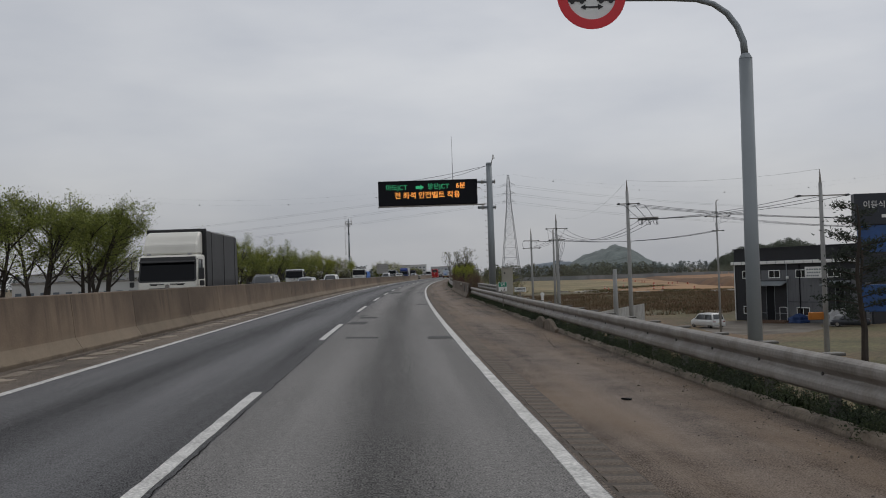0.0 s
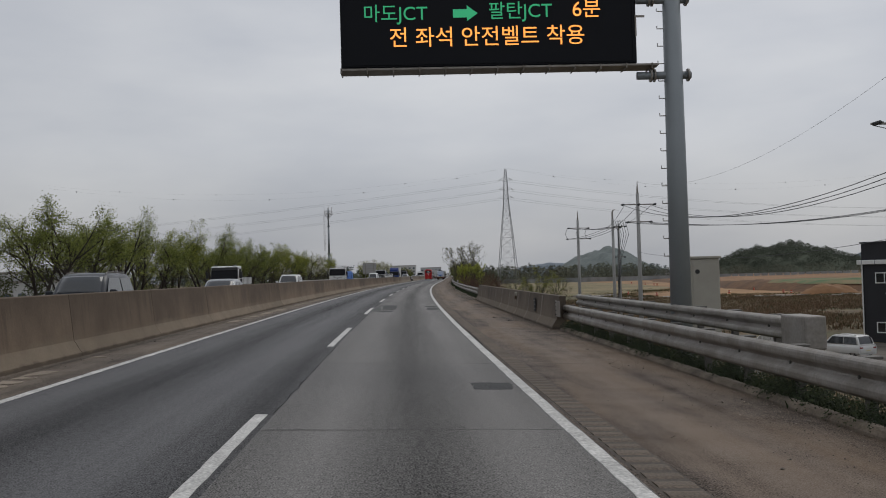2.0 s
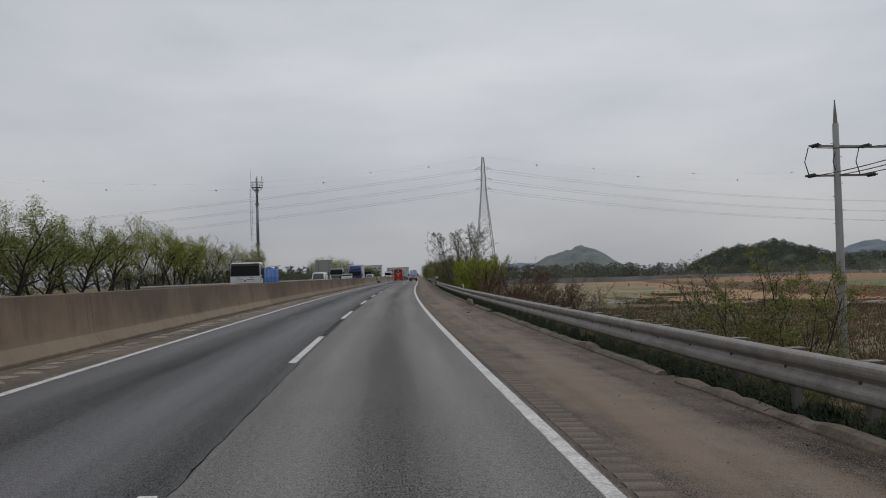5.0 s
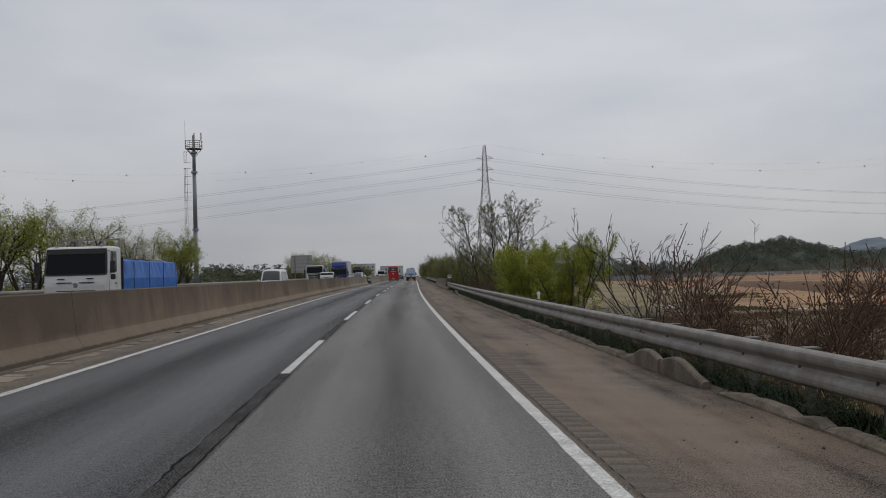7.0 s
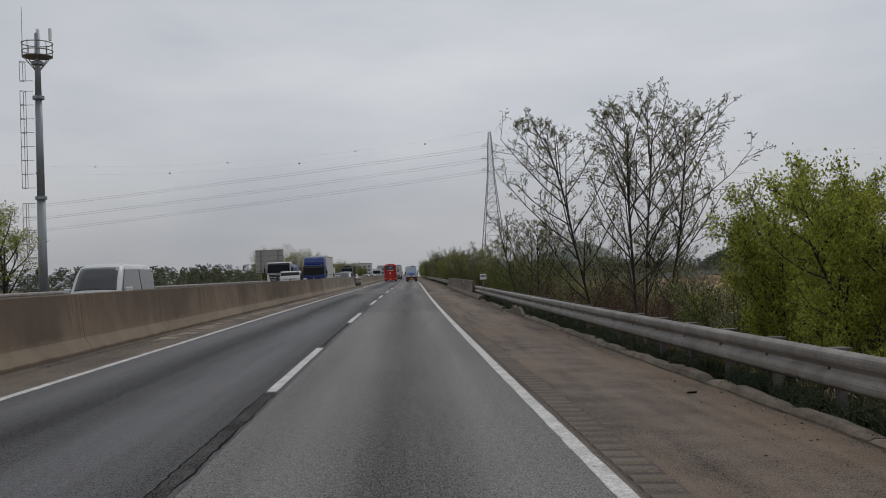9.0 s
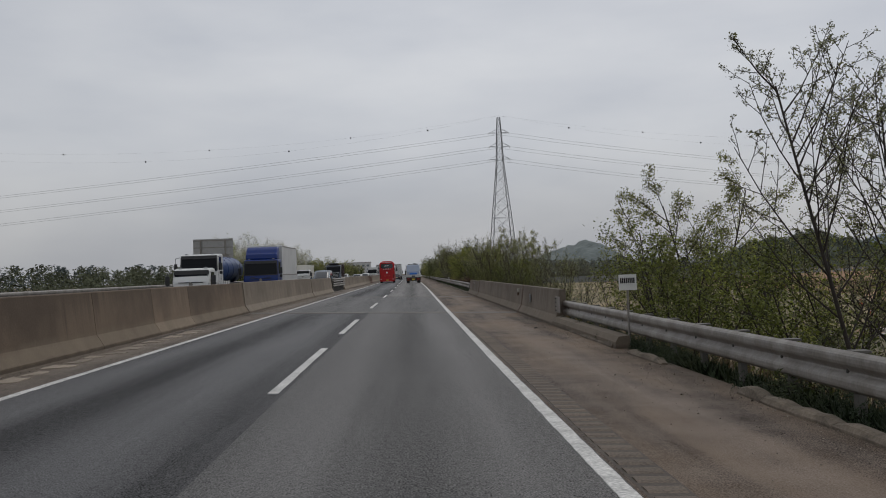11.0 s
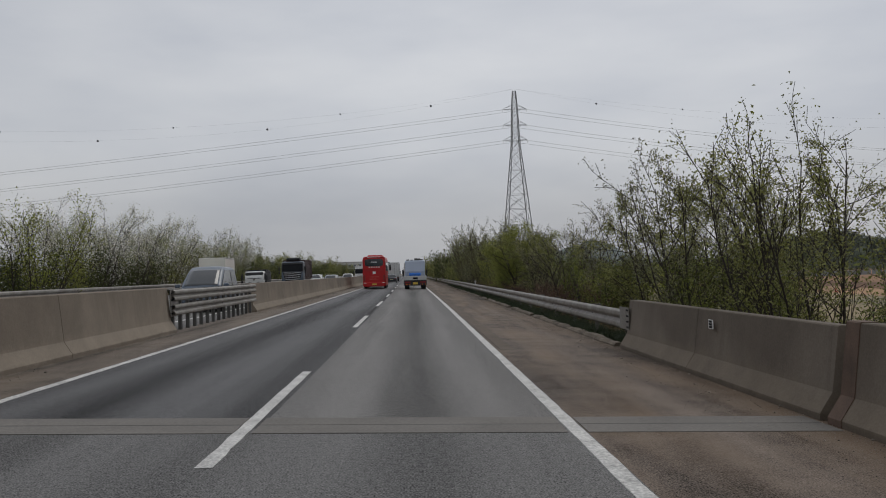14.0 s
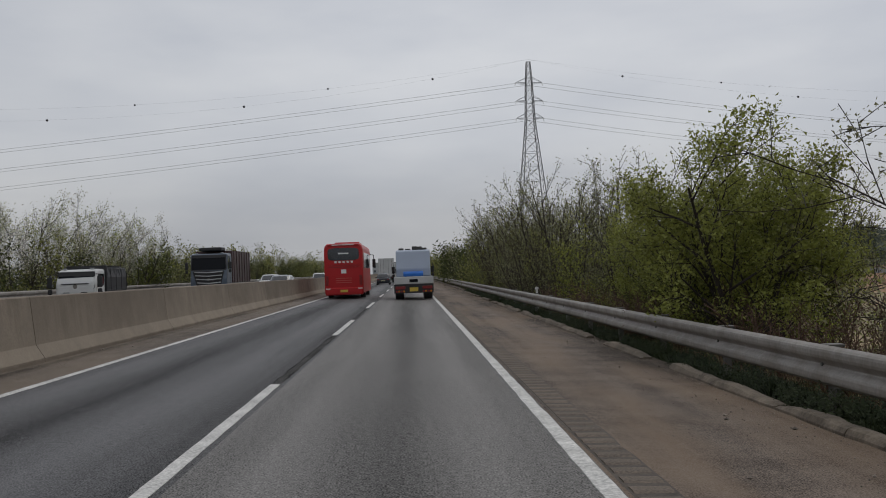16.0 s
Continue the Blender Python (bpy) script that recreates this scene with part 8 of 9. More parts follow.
# left-hand row
for s in (44, 50, 57, 65, 71):
    put("avenue_n", s, -20.6 + rnd.uniform(-0.8, 0.8), rnd.uniform(1.22, 1.38))
s = 99.0
while s < 246:
    put(rnd.choice(("avenue_a", "avenue_b", "avenue_a") if s < 178 else ("avenue_c", "avenue_c", "avenue_b")), s, -20.8 + rnd.uniform(-0.9, 0.9), rnd.uniform(1.0, 1.18))
    if rnd.random() < 0.7:
        put(rnd.choice(("thin_a", "thin_c", "dry_b")), s + rnd.uniform(-2, 2), -23.5 + rnd.uniform(-1, 1), rnd.uniform(0.5, 0.75))
    s += rnd.uniform(5.0, 7.0)
s = 346.0
while s < 640:
    near = s < 420
    put(rnd.choice(("blossom", "blossom", "blossom", "scrub_c") if near else ("thin_b", "thin_c")), s, -21.5 + rnd.uniform(-1.2, 1.2), rnd.uniform(0.95, 1.25))
    put(rnd.choice(("thin_a", "thin_a", "thin_c")), s + rnd.uniform(-2, 2), -21 + rnd.uniform(-1.5, 1.0), rnd.uniform(0.65, 0.9))
    s += rnd.uniform(3.6, 5.2) if near else rnd.uniform(5, 8)

# right-hand slope, one by one where they stand out
put("dry_a", 141, 12.5, 1.3)
put("scrub_b", 147, 11.5, 0.95)
put("spray", 137, 12.0, 0.95)
put("thicket_b", 141, 12.8, 1.2)
put("bush_a", 152, 13.0, 0.85)
put("scrub_b", 158, 12.0, 1.0)
for s, d in ((157, 8.6), (160, 8.2), (168.5, 7.7), (171, 8.8), (179, 9), (183, 8.6)):
    put("dry_a", s, d, rnd.uniform(1.15, 1.5) if s < 175 else 0.9)
put("scrub_b", 162.5, 9.0, 0.6)
put("bare", 176, 7.6, 1.0)
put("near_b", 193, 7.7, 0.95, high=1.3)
put("tall_b", 199.5, 8.0, 0.45)
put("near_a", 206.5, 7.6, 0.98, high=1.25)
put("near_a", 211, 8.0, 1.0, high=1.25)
put("scrub_c", 214.5, 8.4, 0.6)
put("dry_a", 202, 8.2, 0.8)
put("dry_a", 186, 8.6, 0.9)
put("tall_a", 223, 7.3, 1.08, turn=40)
for k, s, d, q in (("scrub_b", 217.5, 8.6, 0.75), ("thicket_a", 220, 9.6, 0.62), ("dry_a", 219, 7.4, 1.0), ("dry_a", 224.5, 7.6, 1.1), ("scrub_b", 227, 9.2, 0.8), ("scrub_c", 233, 9.4, 0.72), ("scrub_a", 239, 9.8, 0.75), ("dry_a", 236, 7.8, 1.0), ("scrub_b", 248, 9.6, 0.8), ("scrub_c", 254, 9.0, 0.8)):
    put(k, s, d, q)
put("thicket_a", 229, 8.4, 0.8)
put("tall_a", 245, 6.9, 0.72)
put("spray", 262, 8.6, 0.95)
put("tall_b", 275.5, 9.8, 0.70, z=-3.0)
for s in range(209, 300, 5):
    if s < 268:
        put(rnd.choice(("dry_b", "dry_a", "scrub_a", "dry_b")), s + rnd.uniform(-1, 1), rnd.uniform(6.4, 9.5), rnd.uniform(0.6, 0.95), high=0.8)
for s, d, k, q in ((303.5, 8.2, "thicket_b", 0.85), (306, 10.2, "thicket_a", 0.95), (309, 7.4, "thicket_a", 0.92), (314.5, 7.4, "thicket_b", 0.92), (317, 9.3, "spray", 1.02), (324, 8.9, "spray", 1.08), (328, 9.6, "scrub_a", 0.95), (332, 9.2, "dry_a", 0.85), (336, 10.2, "dry_b", 0.7), (329.5, 7.4, "dry_a", 1.1), (333, 7.6, "dry_a", 1.0), (338, 7.3, "dry_a", 1.0), (341, 9.4, "dry_b", 0.6), (326, 8.6, "thicket_a", 0.66), (331, 7.8, "scrub_c", 0.55), (337, 9.6, "dry_a", 1.0), (345, 8.9, "round", 1.15), (345.5, 7.8, "thicket_b", 0.8), (348.6, 9.1, "round", 0.8), (353, 9.4, "scrub_c", 0.7), (356.5, 7.6, "near_t", 1.1), (361, 8.3, "near_t", 1.0), (359, 9.3, "thicket_a", 1.05), (364, 7.8, "near_t", 0.85), (300, 10.8, "thicket_b", 1.0)):
    put(k, s, d, q)
for s, d in ((348, 7.2), (351, 7.0), (354, 8.4), (358, 7.0), (361, 6.9), (365, 7.1), (369, 7.3), (374, 7.2)):
    put("dry_a", s, d, rnd.uniform(0.8, 1.1), high=0.9)
for s in range(303, 352, 4):
    put(rnd.choice(("scrub_a", "scrub_a", "scrub_c")) if s < 330 else rnd.choice(("dry_a", "dry_a", "dry_b")), s + rnd.uniform(-1.5, 1.5), rnd.uniform(6.8, 11), rnd.uniform(0.62, 0.9) * (1 if s < 328 else 0.75), high=0.85)
s = 359.0
while s < 660:
    near = s < 425
    put(rnd.choice(("scrub_b", "scrub_c", "thicket_b", "thicket_a") if near else ("thin_a", "thin_b", "thin_c")), s, rnd.uniform(7.2, 9.0), (rnd.uniform(0.8, 0.95) if s < 376 else rnd.uniform(1.05, 1.3)) if near else rnd.uniform(1.1, 1.4))
    put(rnd.choice(("scrub_a", "dry_b") if near else ("thin_a", "thin_c")), s + rnd.uniform(-2, 2), rnd.uniform(6.8, 9.5), rnd.uniform(0.55, 0.8), high=0.85)
    s += rnd.uniform(3.2, 4.6) if near else rnd.uniform(4.5, 6.5)
for k in protos:
    if k not in used:
        put(k, 690, 9)


# a dark pine in front of the advertising tower
def pine(x, y, base, h):
    e = thing("pine", "dark wind-shaped pine tree with layered foliage", "tree", m=pose(x, y, base))
    rr = random.Random(8)
    wd = Wood(8)
    trunk = [Vector((0, 0, 0)), Vector((0.15, 0.1, h * 0.3)), Vector((-0.2, 0, h * 0.6)), Vector((0.1, 0, h * 0.85)), Vector((0.0, 0, h))]
    wd.limb(trunk, 0.2, 0.05, 8)
    for i in range(16):
        z = h * (0.35 + 0.65 * i / 16)
        a = rr.uniform(0, 6.28)
        L = 2.3 * (1 - 0.45 * i / 16) * rr.uniform(0.7, 1.1)
        o = Vector((0, 0, z))
        p1 = o + Vector((math.cos(a) * L * 0.5, math.sin(a) * L * 0.5, 0.25))
        p2 = o + Vector((math.cos(a) * L, math.sin(a) * L, 0.35))
        wd.limb([o, p1, p2], 0.05, 0.02, 5)
        for k in range(150):
            t = rr.uniform(0.45, 1.1)
            c = o.lerp(p2, t) + Vector((rr.gauss(0, 0.32), rr.gauss(0, 0.32), rr.gauss(0.1, 0.13)))
            b = len(wd.lv)
            u = Vector((rr.uniform(-1, 1), rr.uniform(-1, 1), rr.uniform(0, 1))).normalized() * 0.28
            w = u.orthogonal().normalized() * 0.05
            wd.lv += [c, c + u * 0.5 + w, c + u, c + u * 0.5 - w]
            wd.lf.append((b, b + 1, b + 2, b + 3))
    raw("trunk", wd.v, wd.f, M_BARK, e)
    raw("crown", wd.lv, wd.lf, M_PINE, e)


M_PINE = material("pine_needles", (0.014, 0.022, 0.012), 0.7, island=0.3, spec=0.2)
pine(flat(60, 28.6).x, 60, PLAIN_R, 11.0)
pine(flat(66, 31.5).x, 66, PLAIN_R, 9.0)


# ---------------- grass, weeds, far woods (stuff) ----------------
def blades(name, label, category, mat, count, seed, where, h, lean=0.5, width=0.02, per=7):
    rr = random.Random(seed)
    v, f = [], []
    for i in range(count):
        s, d, z = where(rr)
        o = flat(s, d, z)
        hh = h * rr.uniform(0.5, 1.25)
        for k in range(per):
            a = rr.uniform(0, 6.283)
            p = o + Vector((rr.gauss(0, 0.07), rr.gauss(0, 0.07), -0.03))
            tip = p + Vector((math.cos(a) * hh * lean * rr.random(), math.sin(a) * hh * lean * rr.random(), hh * rr.uniform(0.6, 1.0)))
            q = Vector((math.cos(a + 1.57), math.sin(a + 1.57), 0)) * width * rr.uniform(0.7, 1.4)
            b = len(v)
            v += [p - q, p + q, tip]
            f.append((b, b + 1, b + 2))
    return tagged(raw(name, v, f, mat), label, category, kind="stuff")


M_WEED = material("dark_weed_leaves", (0.019, 0.030, 0.012), 0.7, island=0.5, spec=0.2, second=(0.034, 0.044, 0.016), second_scale=0.8)


def verge(rr):
    while True:
        s = rr.uniform(-5, 420)
        if not (74 < s < 112 or 264 < s < 313):
            d = rr.uniform(5.16, 5.75)
            return s, d, ground_height(d)


def clumps(rr):
    s, d, z = verge(rr)
    k = noise.noise((s * 0.35, 2.0, 0.0))
    return (s, rr.uniform(5.10, 5.5), -0.20) if k > -0.1 else (s, d, z)


blades("verge_weeds", "dark green weeds growing under the guard rail", "weeds", M_WEED, 15000, 3, clumps, 0.24, 1.0, 0.026, 8)
blades("slope_grass", "dry straw-coloured grass on the embankment", "grass", material("dry_straw", (0.21, 0.155, 0.085), 0.9, island=0.35), 9000, 4, lambda rr: (lambda s, d: (s, d, ground_height(d)))(rr.uniform(0, 420), 5.6 + 14 * rr.random() ** 1.4), 0.55, 0.6, 0.014, 6)
blades("slope_grass_green", "tufts of fresh green grass on the embankment", "grass", M_LEAF_DARK, 2500, 9, lambda rr: (lambda s, d: (s, d, ground_height(d)))(rr.uniform(0, 420), 5.5 + 7 * rr.random()), 0.4, 0.6, 0.016, 6)
blades("verge_grass", "dry grass along the far verge", "grass", material("dry_straw_far", (0.20, 0.15, 0.085), 0.9, island=0.3), 3500, 6, lambda rr: (lambda s, d: (s, d, ground_height(d)))(rr.uniform(20, 420), -19.3 - 6 * rr.random()), 0.6, 0.6, 0.03, 5)


def field_brush(rr):
    while True:
        x, y = rr.uniform(14, 125), 130 + 162 * rr.random()
        if x > 31 and y < 152:
            continue
        if noise.noise((x * 0.06, y * 0.06, 4.0)) + rr.uniform(-0.5, 0.5) > -0.1 and x > 14 + (y - 130) * 0.1:
            return x, y, PLAIN_R


def tufts(name, label, mat, count, seed, where, h, width):
    rr = random.Random(seed)
    v, f = [], []
    for i in range(count):
        x, y, z = where(rr)
        hh = h * rr.uniform(0.4, 1.2)
        for k in range(9):
            a = rr.uniform(0, 6.283)
            px, py = x + rr.gauss(0, 0.35), y + rr.gauss(0, 0.35)
            c, s_ = math.cos(a), math.sin(a)
            q = width * rr.uniform(0.7, 1.5)
            b = len(v)
            v += [(px - s_ * q, py + c * q, z - 0.05), (px + s_ * q, py - c * q, z - 0.05), (px + c * hh * 0.6 * rr.random(), py + s_ * hh * 0.6 * rr.random(), z + hh * rr.uniform(0.5, 1.0))]
            f.append((b, b + 1, b + 2))
    return tagged(raw(name, v, f, mat), label, "brush", kind="stuff")


tufts("brush_field", "rough brown dead brush on the low ground", material("dead_brush", (0.147, 0.094, 0.054), 0.95, island=0.35, second=(0.165, 0.12, 0.068), second_scale=0.05), 16000, 16, field_brush, 0.6, 0.05)
tufts("brush_field_green", "low green weeds on the low ground", material("field_weeds", (0.052, 0.056, 0.02), 0.9, island=0.4), 3000, 17, field_brush, 0.5, 0.05)


def sand_weeds(rr):
    while True:
        o = nearer(rr.uniform(0.42, 0.95))
        x, y = o.x + rr.uniform(-4, 16), o.y + rr.uniform(-10, 14)
        if noise.noise((x * 0.07, y * 0.07, 11.0)) > 0.02 + rr.uniform(-0.15, 0.15):
            return x, y, PLAIN_R + 0.15


tufts("sand_weeds", "low olive weeds scattered over the sandy ground", material("olive_weeds", (0.105, 0.088, 0.040), 0.95, island=0.4), 5000, 18, sand_weeds, 0.45, 0.06)


def woods(name, label, mat, rows, seed, size, leaf):
    """Far belts of trees: rough crowns of many small flakes. rows: (s0, d0, s1, d1, count, height, base)."""
    rr = random.Random(seed)
    v, f = [], []
    for s0, d0, s1, d1, count, hh, base in rows:
        for i in range(count):
            t = rr.random()
            o = flat(s0 + (s1 - s0) * t + rr.gauss(0, 4), d0 + (d1 - d0) * t + rr.gauss(0, 4), base)
            h = hh * rr.uniform(0.55, 1.1)
            w = h * rr.uniform(0.32, 0.55)
            for k in range(leaf):
                a, z = rr.uniform(0, 6.283), rr.random() ** 0.8
                q = w * math.sin(min(1.0, z * 1.15 + 0.12) * 3.0) ** 0.6 * rr.uniform(0.5, 1.05) if z < 0.84 else w * 0.45 * rr.random()
                c = o + Vector((math.cos(a) * q, math.sin(a) * q, h * (0.06 + 0.94 * z)))
                sz = size * h * rr.uniform(0.6, 1.3)
                u = Vector((rr.uniform(-1, 1), rr.uniform(-1, 1), rr.uniform(-0.7, 0.7))).normalized() * sz
                x = u.orthogonal().normalized() * sz * 0.7
                b = len(v)
                v += [c - u * 0.5, c + x * 0.6, c + u * 0.6]
                f.append((b, b + 1, b + 2))
    return tagged(raw(name, v, f, mat), label, "woods", kind="stuff")


def crowns(name, label, mat, spots, seed, size, leaf, category="woods"):
    """Tree crowns of rough flakes at given feet; spots: (x, y, z, height)."""
    rr = random.Random(seed)
    v, f = [], []
    for x, y, z0, h in spots:
        w = h * rr.uniform(0.36, 0.55)
        for k in range(leaf):
            a, b_ = rr.uniform(0, 6.283), rr.uniform(-1, 1)
            q = math.sqrt(max(0, 1 - b_ * b_)) * w * rr.uniform(0.6, 1.05)
            c = Vector((x + math.cos(a) * q, y + math.sin(a) * q, z0 + h * (0.55 + 0.45 * b_ * rr.uniform(0.8, 1.05))))
            sz = size * h * rr.uniform(0.6, 1.3)
            u = Vector((rr.uniform(-1, 1), rr.uniform(-1, 1), rr.uniform(-0.7, 0.7))).normalized() * sz
            s_ = u.orthogonal().normalized() * sz * 0.7
            b = len(v)
            v += [c - u * 0.5, c + s_ * 0.6, c + u * 0.6]
            f.append((b, b + 1, b + 2))
    return tagged(raw(name, v, f, mat), label, category, kind="stuff")


def on_hill(top, n, h, seed):
    rr = random.Random(seed)
    out = []
    while len(out) < n:
        a, c = rr.uniform(-1, 1), rr.uniform(-1, 1)
        if a * a + c * c < 0.98:
            o = top(a, c)
            out.append((o.x, o.y, o.z - 1.0, h * rr.uniform(0.6, 1.15)))
    return out


def along_belt(pts, n, spread, h, seed, base):
    rr = random.Random(seed)
    out = []
    for i in range(n):
        o = line_at(pts, rr.random())
        out.append((o.x + rr.gauss(0, spread), o.y + rr.gauss(0, spread), base - 0.3, h * rr.uniform(0.45, 1.1)))
    return out


# Both belt leaf colours carry painted haze: lighter and greyer than near leaves.
M_BELT_MID = material("belt_mid_leaves_hazed", (0.092, 0.100, 0.074), 0.9, vary=0.35, scale=0.03, island=0.45, spec=0.1, second=(0.095, 0.095, 0.068), second_scale=0.02)
crowns("hill_woods", "dense dark woodland crowns on the hill", M_WOOD_FAR, on_hill(HILL_TOP, 800, 9.0, 71) + on_hill(HILL_SIDE, 420, 9.0, 72), 63, 0.17, 85)
crowns("plain_woods", "belt of mixed trees at the edge of the plain", M_BELT_MID, along_belt(((60, 720), (140, 770), (215, 840)), 150, 14, 13, 73, PLAIN_R) + along_belt(((215, 850), (300, 840), (400, 760), (520, 640), (640, 520)), 260, 12, 9.0, 74, PLAIN_R), 64, 0.15, 90)
M_BELT = material("belt_tree_leaves_hazed", (0.092, 0.100, 0.062), 0.9, vary=0.3, scale=0.05, island=0.4, spec=0.1)
woods("far_woods", "belt of mixed trees on the far side of the plain", M_BELT, ((330, -48, 700, -60, 190, 6.0, PLAIN_L), (260, -60, 330, -120, 60, 7.0, PLAIN_L), (300, -150, 420, -330, 110, 11, PLAIN_L), (500, -120, 900, -90, 120, 10, PLAIN_L), (640, 26, 1100, 40, 130, 9.0, PLAIN_R)), 61, 0.10, 150)
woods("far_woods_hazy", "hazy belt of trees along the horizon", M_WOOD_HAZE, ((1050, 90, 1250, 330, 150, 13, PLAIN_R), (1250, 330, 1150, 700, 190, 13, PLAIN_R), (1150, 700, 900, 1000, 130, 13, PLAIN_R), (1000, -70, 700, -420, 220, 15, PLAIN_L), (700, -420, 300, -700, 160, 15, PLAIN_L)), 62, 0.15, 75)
rr = random.Random(41)
spots = []
while len(spots) < 2100:
    s = rr.uniform(2, 420)
    if 74 < s < 112 or 264 < s < 313 or noise.noise((s * 0.2, 0.0, 9.0)) < -0.25:
        continue
    inner = 4.98 if s < 100 else 4.84
    d = rr.uniform(inner, 5.45)
    o = flat(s, d, -0.28)
    spots.append((o.x, o.y, o.z, rr.uniform(0.26, 0.46) * (1.3 if rr.random() < 0.08 else 1)))
for i in range(450):
    s = rr.uniform(2, 73)
    o = flat(s, rr.uniform(5.0, 5.5), -0.28)
    spots.append((o.x, o.y, o.z, rr.uniform(0.30, 0.52)))
crowns("weed_clumps", "leafy dark green weed clumps under the guard rail", M_WEED, spots, 66, 0.10, 170, "weeds")


# ---------------- worn road: patches, sealed joints, cracks ----------------
def patch(name, corners, label, mat=M_PATCH, z=0.006):
    v, n = [], len(corners)
    rr = random.Random(int(corners[0][0] * 10))
    out = []
    for i in range(n):
        (s0, d0), (s1, d1) = corners[i], corners[(i + 1) % n]
        for k in range(6):
            t = k / 6
            out.append((s0 + (s1 - s0) * t + rr.gauss(0, 0.025), d0 + (d1 - d0) * t + rr.gauss(0, 0.015)))
    v = [road(s, d, z) for s, d in out] + [road(s, d, 0.001) for s, d in out]
    m = len(out)
    f = [tuple(range(m))] + [(i, m + i, m + (i + 1) % m, (i + 1) % m) for i in range(m)]
    return tagged(raw(name, v, f, mat), label, "road patch", "road repairs")


LAB = "dark rectangular asphalt repair in the slow lane"
for c in (((39.3, -1.45), (39.3, -0.78), (40.5, -0.79), (40.5, -1.40)), ((34.5, -1.68), (34.5, -1.05), (36.3, -0.98), (36.3, -1.6)), ((39.2, -1.4), (39.2, -0.8), (40.3, -0.82), (40.3, -1.5)),
          ((92.1, -1.28), (92.1, -0.62), (98.8, -0.63), (98.8, -1.40)), ((88.9, -1.32), (88.9, -0.70), (90.6, -0.68), (90.6, -1.32)), ((96.5, 0.94), (96.5, 1.54), (97.9, 1.60), (97.9, 0.96)), ((92.4, 0.98), (92.3, 1.66), (95.2, 1.64), (95.3, 1.0)),
          ((57.2, 0.95), (57.2, 1.52), (58.1, 1.58), (58.1, 0.94)), ((26.8, -1.27), (26.8, -0.42), (27.4, -0.43), (27.4, -1.29)), ((26.6, 0.96), (26.6, 1.62), (27.5, 1.64), (27.5, 0.96))):
    patch("asphalt_patch", c, LAB)

M_PATCH_OLD = material("old_patch_asphalt", (0.078, 0.079, 0.076), 0.85, vary=0.3, scale=1.5, grain=0.6, grain_scale=45, bump=0.5)
for c in (((89.2, -1.72), (89.2, -1.36), (92.0, -1.32), (95.2, -1.44), (96.4, -1.62), (93.6, -1.70)), ((96.9, -1.66), (97.0, -1.42), (98.9, -1.42), (98.7, -1.60)), ((40.6, -1.62), (40.7, -1.36), (42.2, -1.25), (42.4, -1.50))):
    patch("asphalt_patch", c, "old weathered grey asphalt repair beside a newer patch", M_PATCH_OLD, 0.004)


def line_crack(name, pts, w, label, mat=M_TAR):
    rr = random.Random(int(abs(pts[0][0]) * 7) + 1)
    v, f = [], []
    k = 0
    for (s0, d0), (s1, d1) in zip(pts, pts[1:]):
        n = max(2, int(math.hypot(s1 - s0, d1 - d0) / 0.35))
        for i in range(n + 1):
            t = i / n
            s, d = s0 + (s1 - s0) * t, d0 + (d1 - d0) * t
            dx, dy = (d1 - d0), (s1 - s0)
            L = math.hypot(dx, dy)
            nx, ny = dy / L, -dx / L
            q = w * (0.55 + 0.45 * noise.noise((s * 0.9, d * 0.9, 1.0)) + 0.15 * rr.random()) / 1.6
            j = 0.05 * noise.noise((s * 0.5, d * 2.0, 7.0)) + 0.02 * noise.noise((s * 2.3, d * 2.0, 9.0))
            v += [road(s + ny * (j - q), d + nx * (j - q), 0.007), road(s + ny * (j + q), d + nx * (j + q), 0.007)]
            if k and i:
                b = len(v)
                f.append((b - 4, b - 3, b - 1, b - 2))
            k += 1
    return tagged(raw(name, v, f, mat), label, "road crack", "road repairs")


def seam(a, c, w):
    """A crumbling joint between the lanes: a ragged strip of loose asphalt between two open cracks, in pieces."""
    e = thing("seam_crack", "dark crumbling seam between the two lanes", "road crack", "road repairs")
    mid = -1.86 if w > 0.05 else -1.74
    step = 0.09
    k = int((c - a) / step)
    edge = lambda s, q: 0.028 * noise.noise((s * 1.3, q, 0.0)) + 0.022 * noise.noise((s * 5.1, q, 3.0))
    if w > 0.05:
        v, f, uv = [], [], []
        for i in range(k + 1):
            s = a + (c - a) * i / k
            for d in (mid - w / 2 + edge(s, 1.0), mid + w / 2 + edge(s, 8.0)):
                v.append(road(s, d, 0.003))
                uv.append((d, s))
            if i:
                b = len(v)
                f.append((b - 4, b - 3, b - 1, b - 2))
        ob = raw("loose_asphalt", v, f, M_RAVEL, e)
        lay = ob.data.uv_layers.new(name="metres")
        idx = np.empty(len(ob.data.loops), dtype=np.int32)
        ob.data.loops.foreach_get("vertex_index", idx)
        lay.data.foreach_set("uv", np.array(uv, dtype=np.float32)[idx].ravel())
    for side, seed in ((-1, 1.0), (1, 8.0)) if w > 0.05 else ((1, 8.0),):
        v, f = [], []
        for i in range(k + 1):
            s = a + (c - a) * i / k
            d = mid + side * w / 2 + edge(s, seed)
            q = max(0.0015, 0.014 + 0.022 * noise.noise((s * 0.8, seed, 5.0)) + 0.010 * noise.noise((s * 4.4, seed, 6.0))) * (0.7 if w > 0.05 else 0.4)
            v += [road(s, d - q, 0.005), road(s, d + q, 0.005)]
            if i:
                b = len(v)
                f.append((b - 4, b - 3, b - 1, b - 2))
        raw("open_crack", v, f, M_CRACK, e)


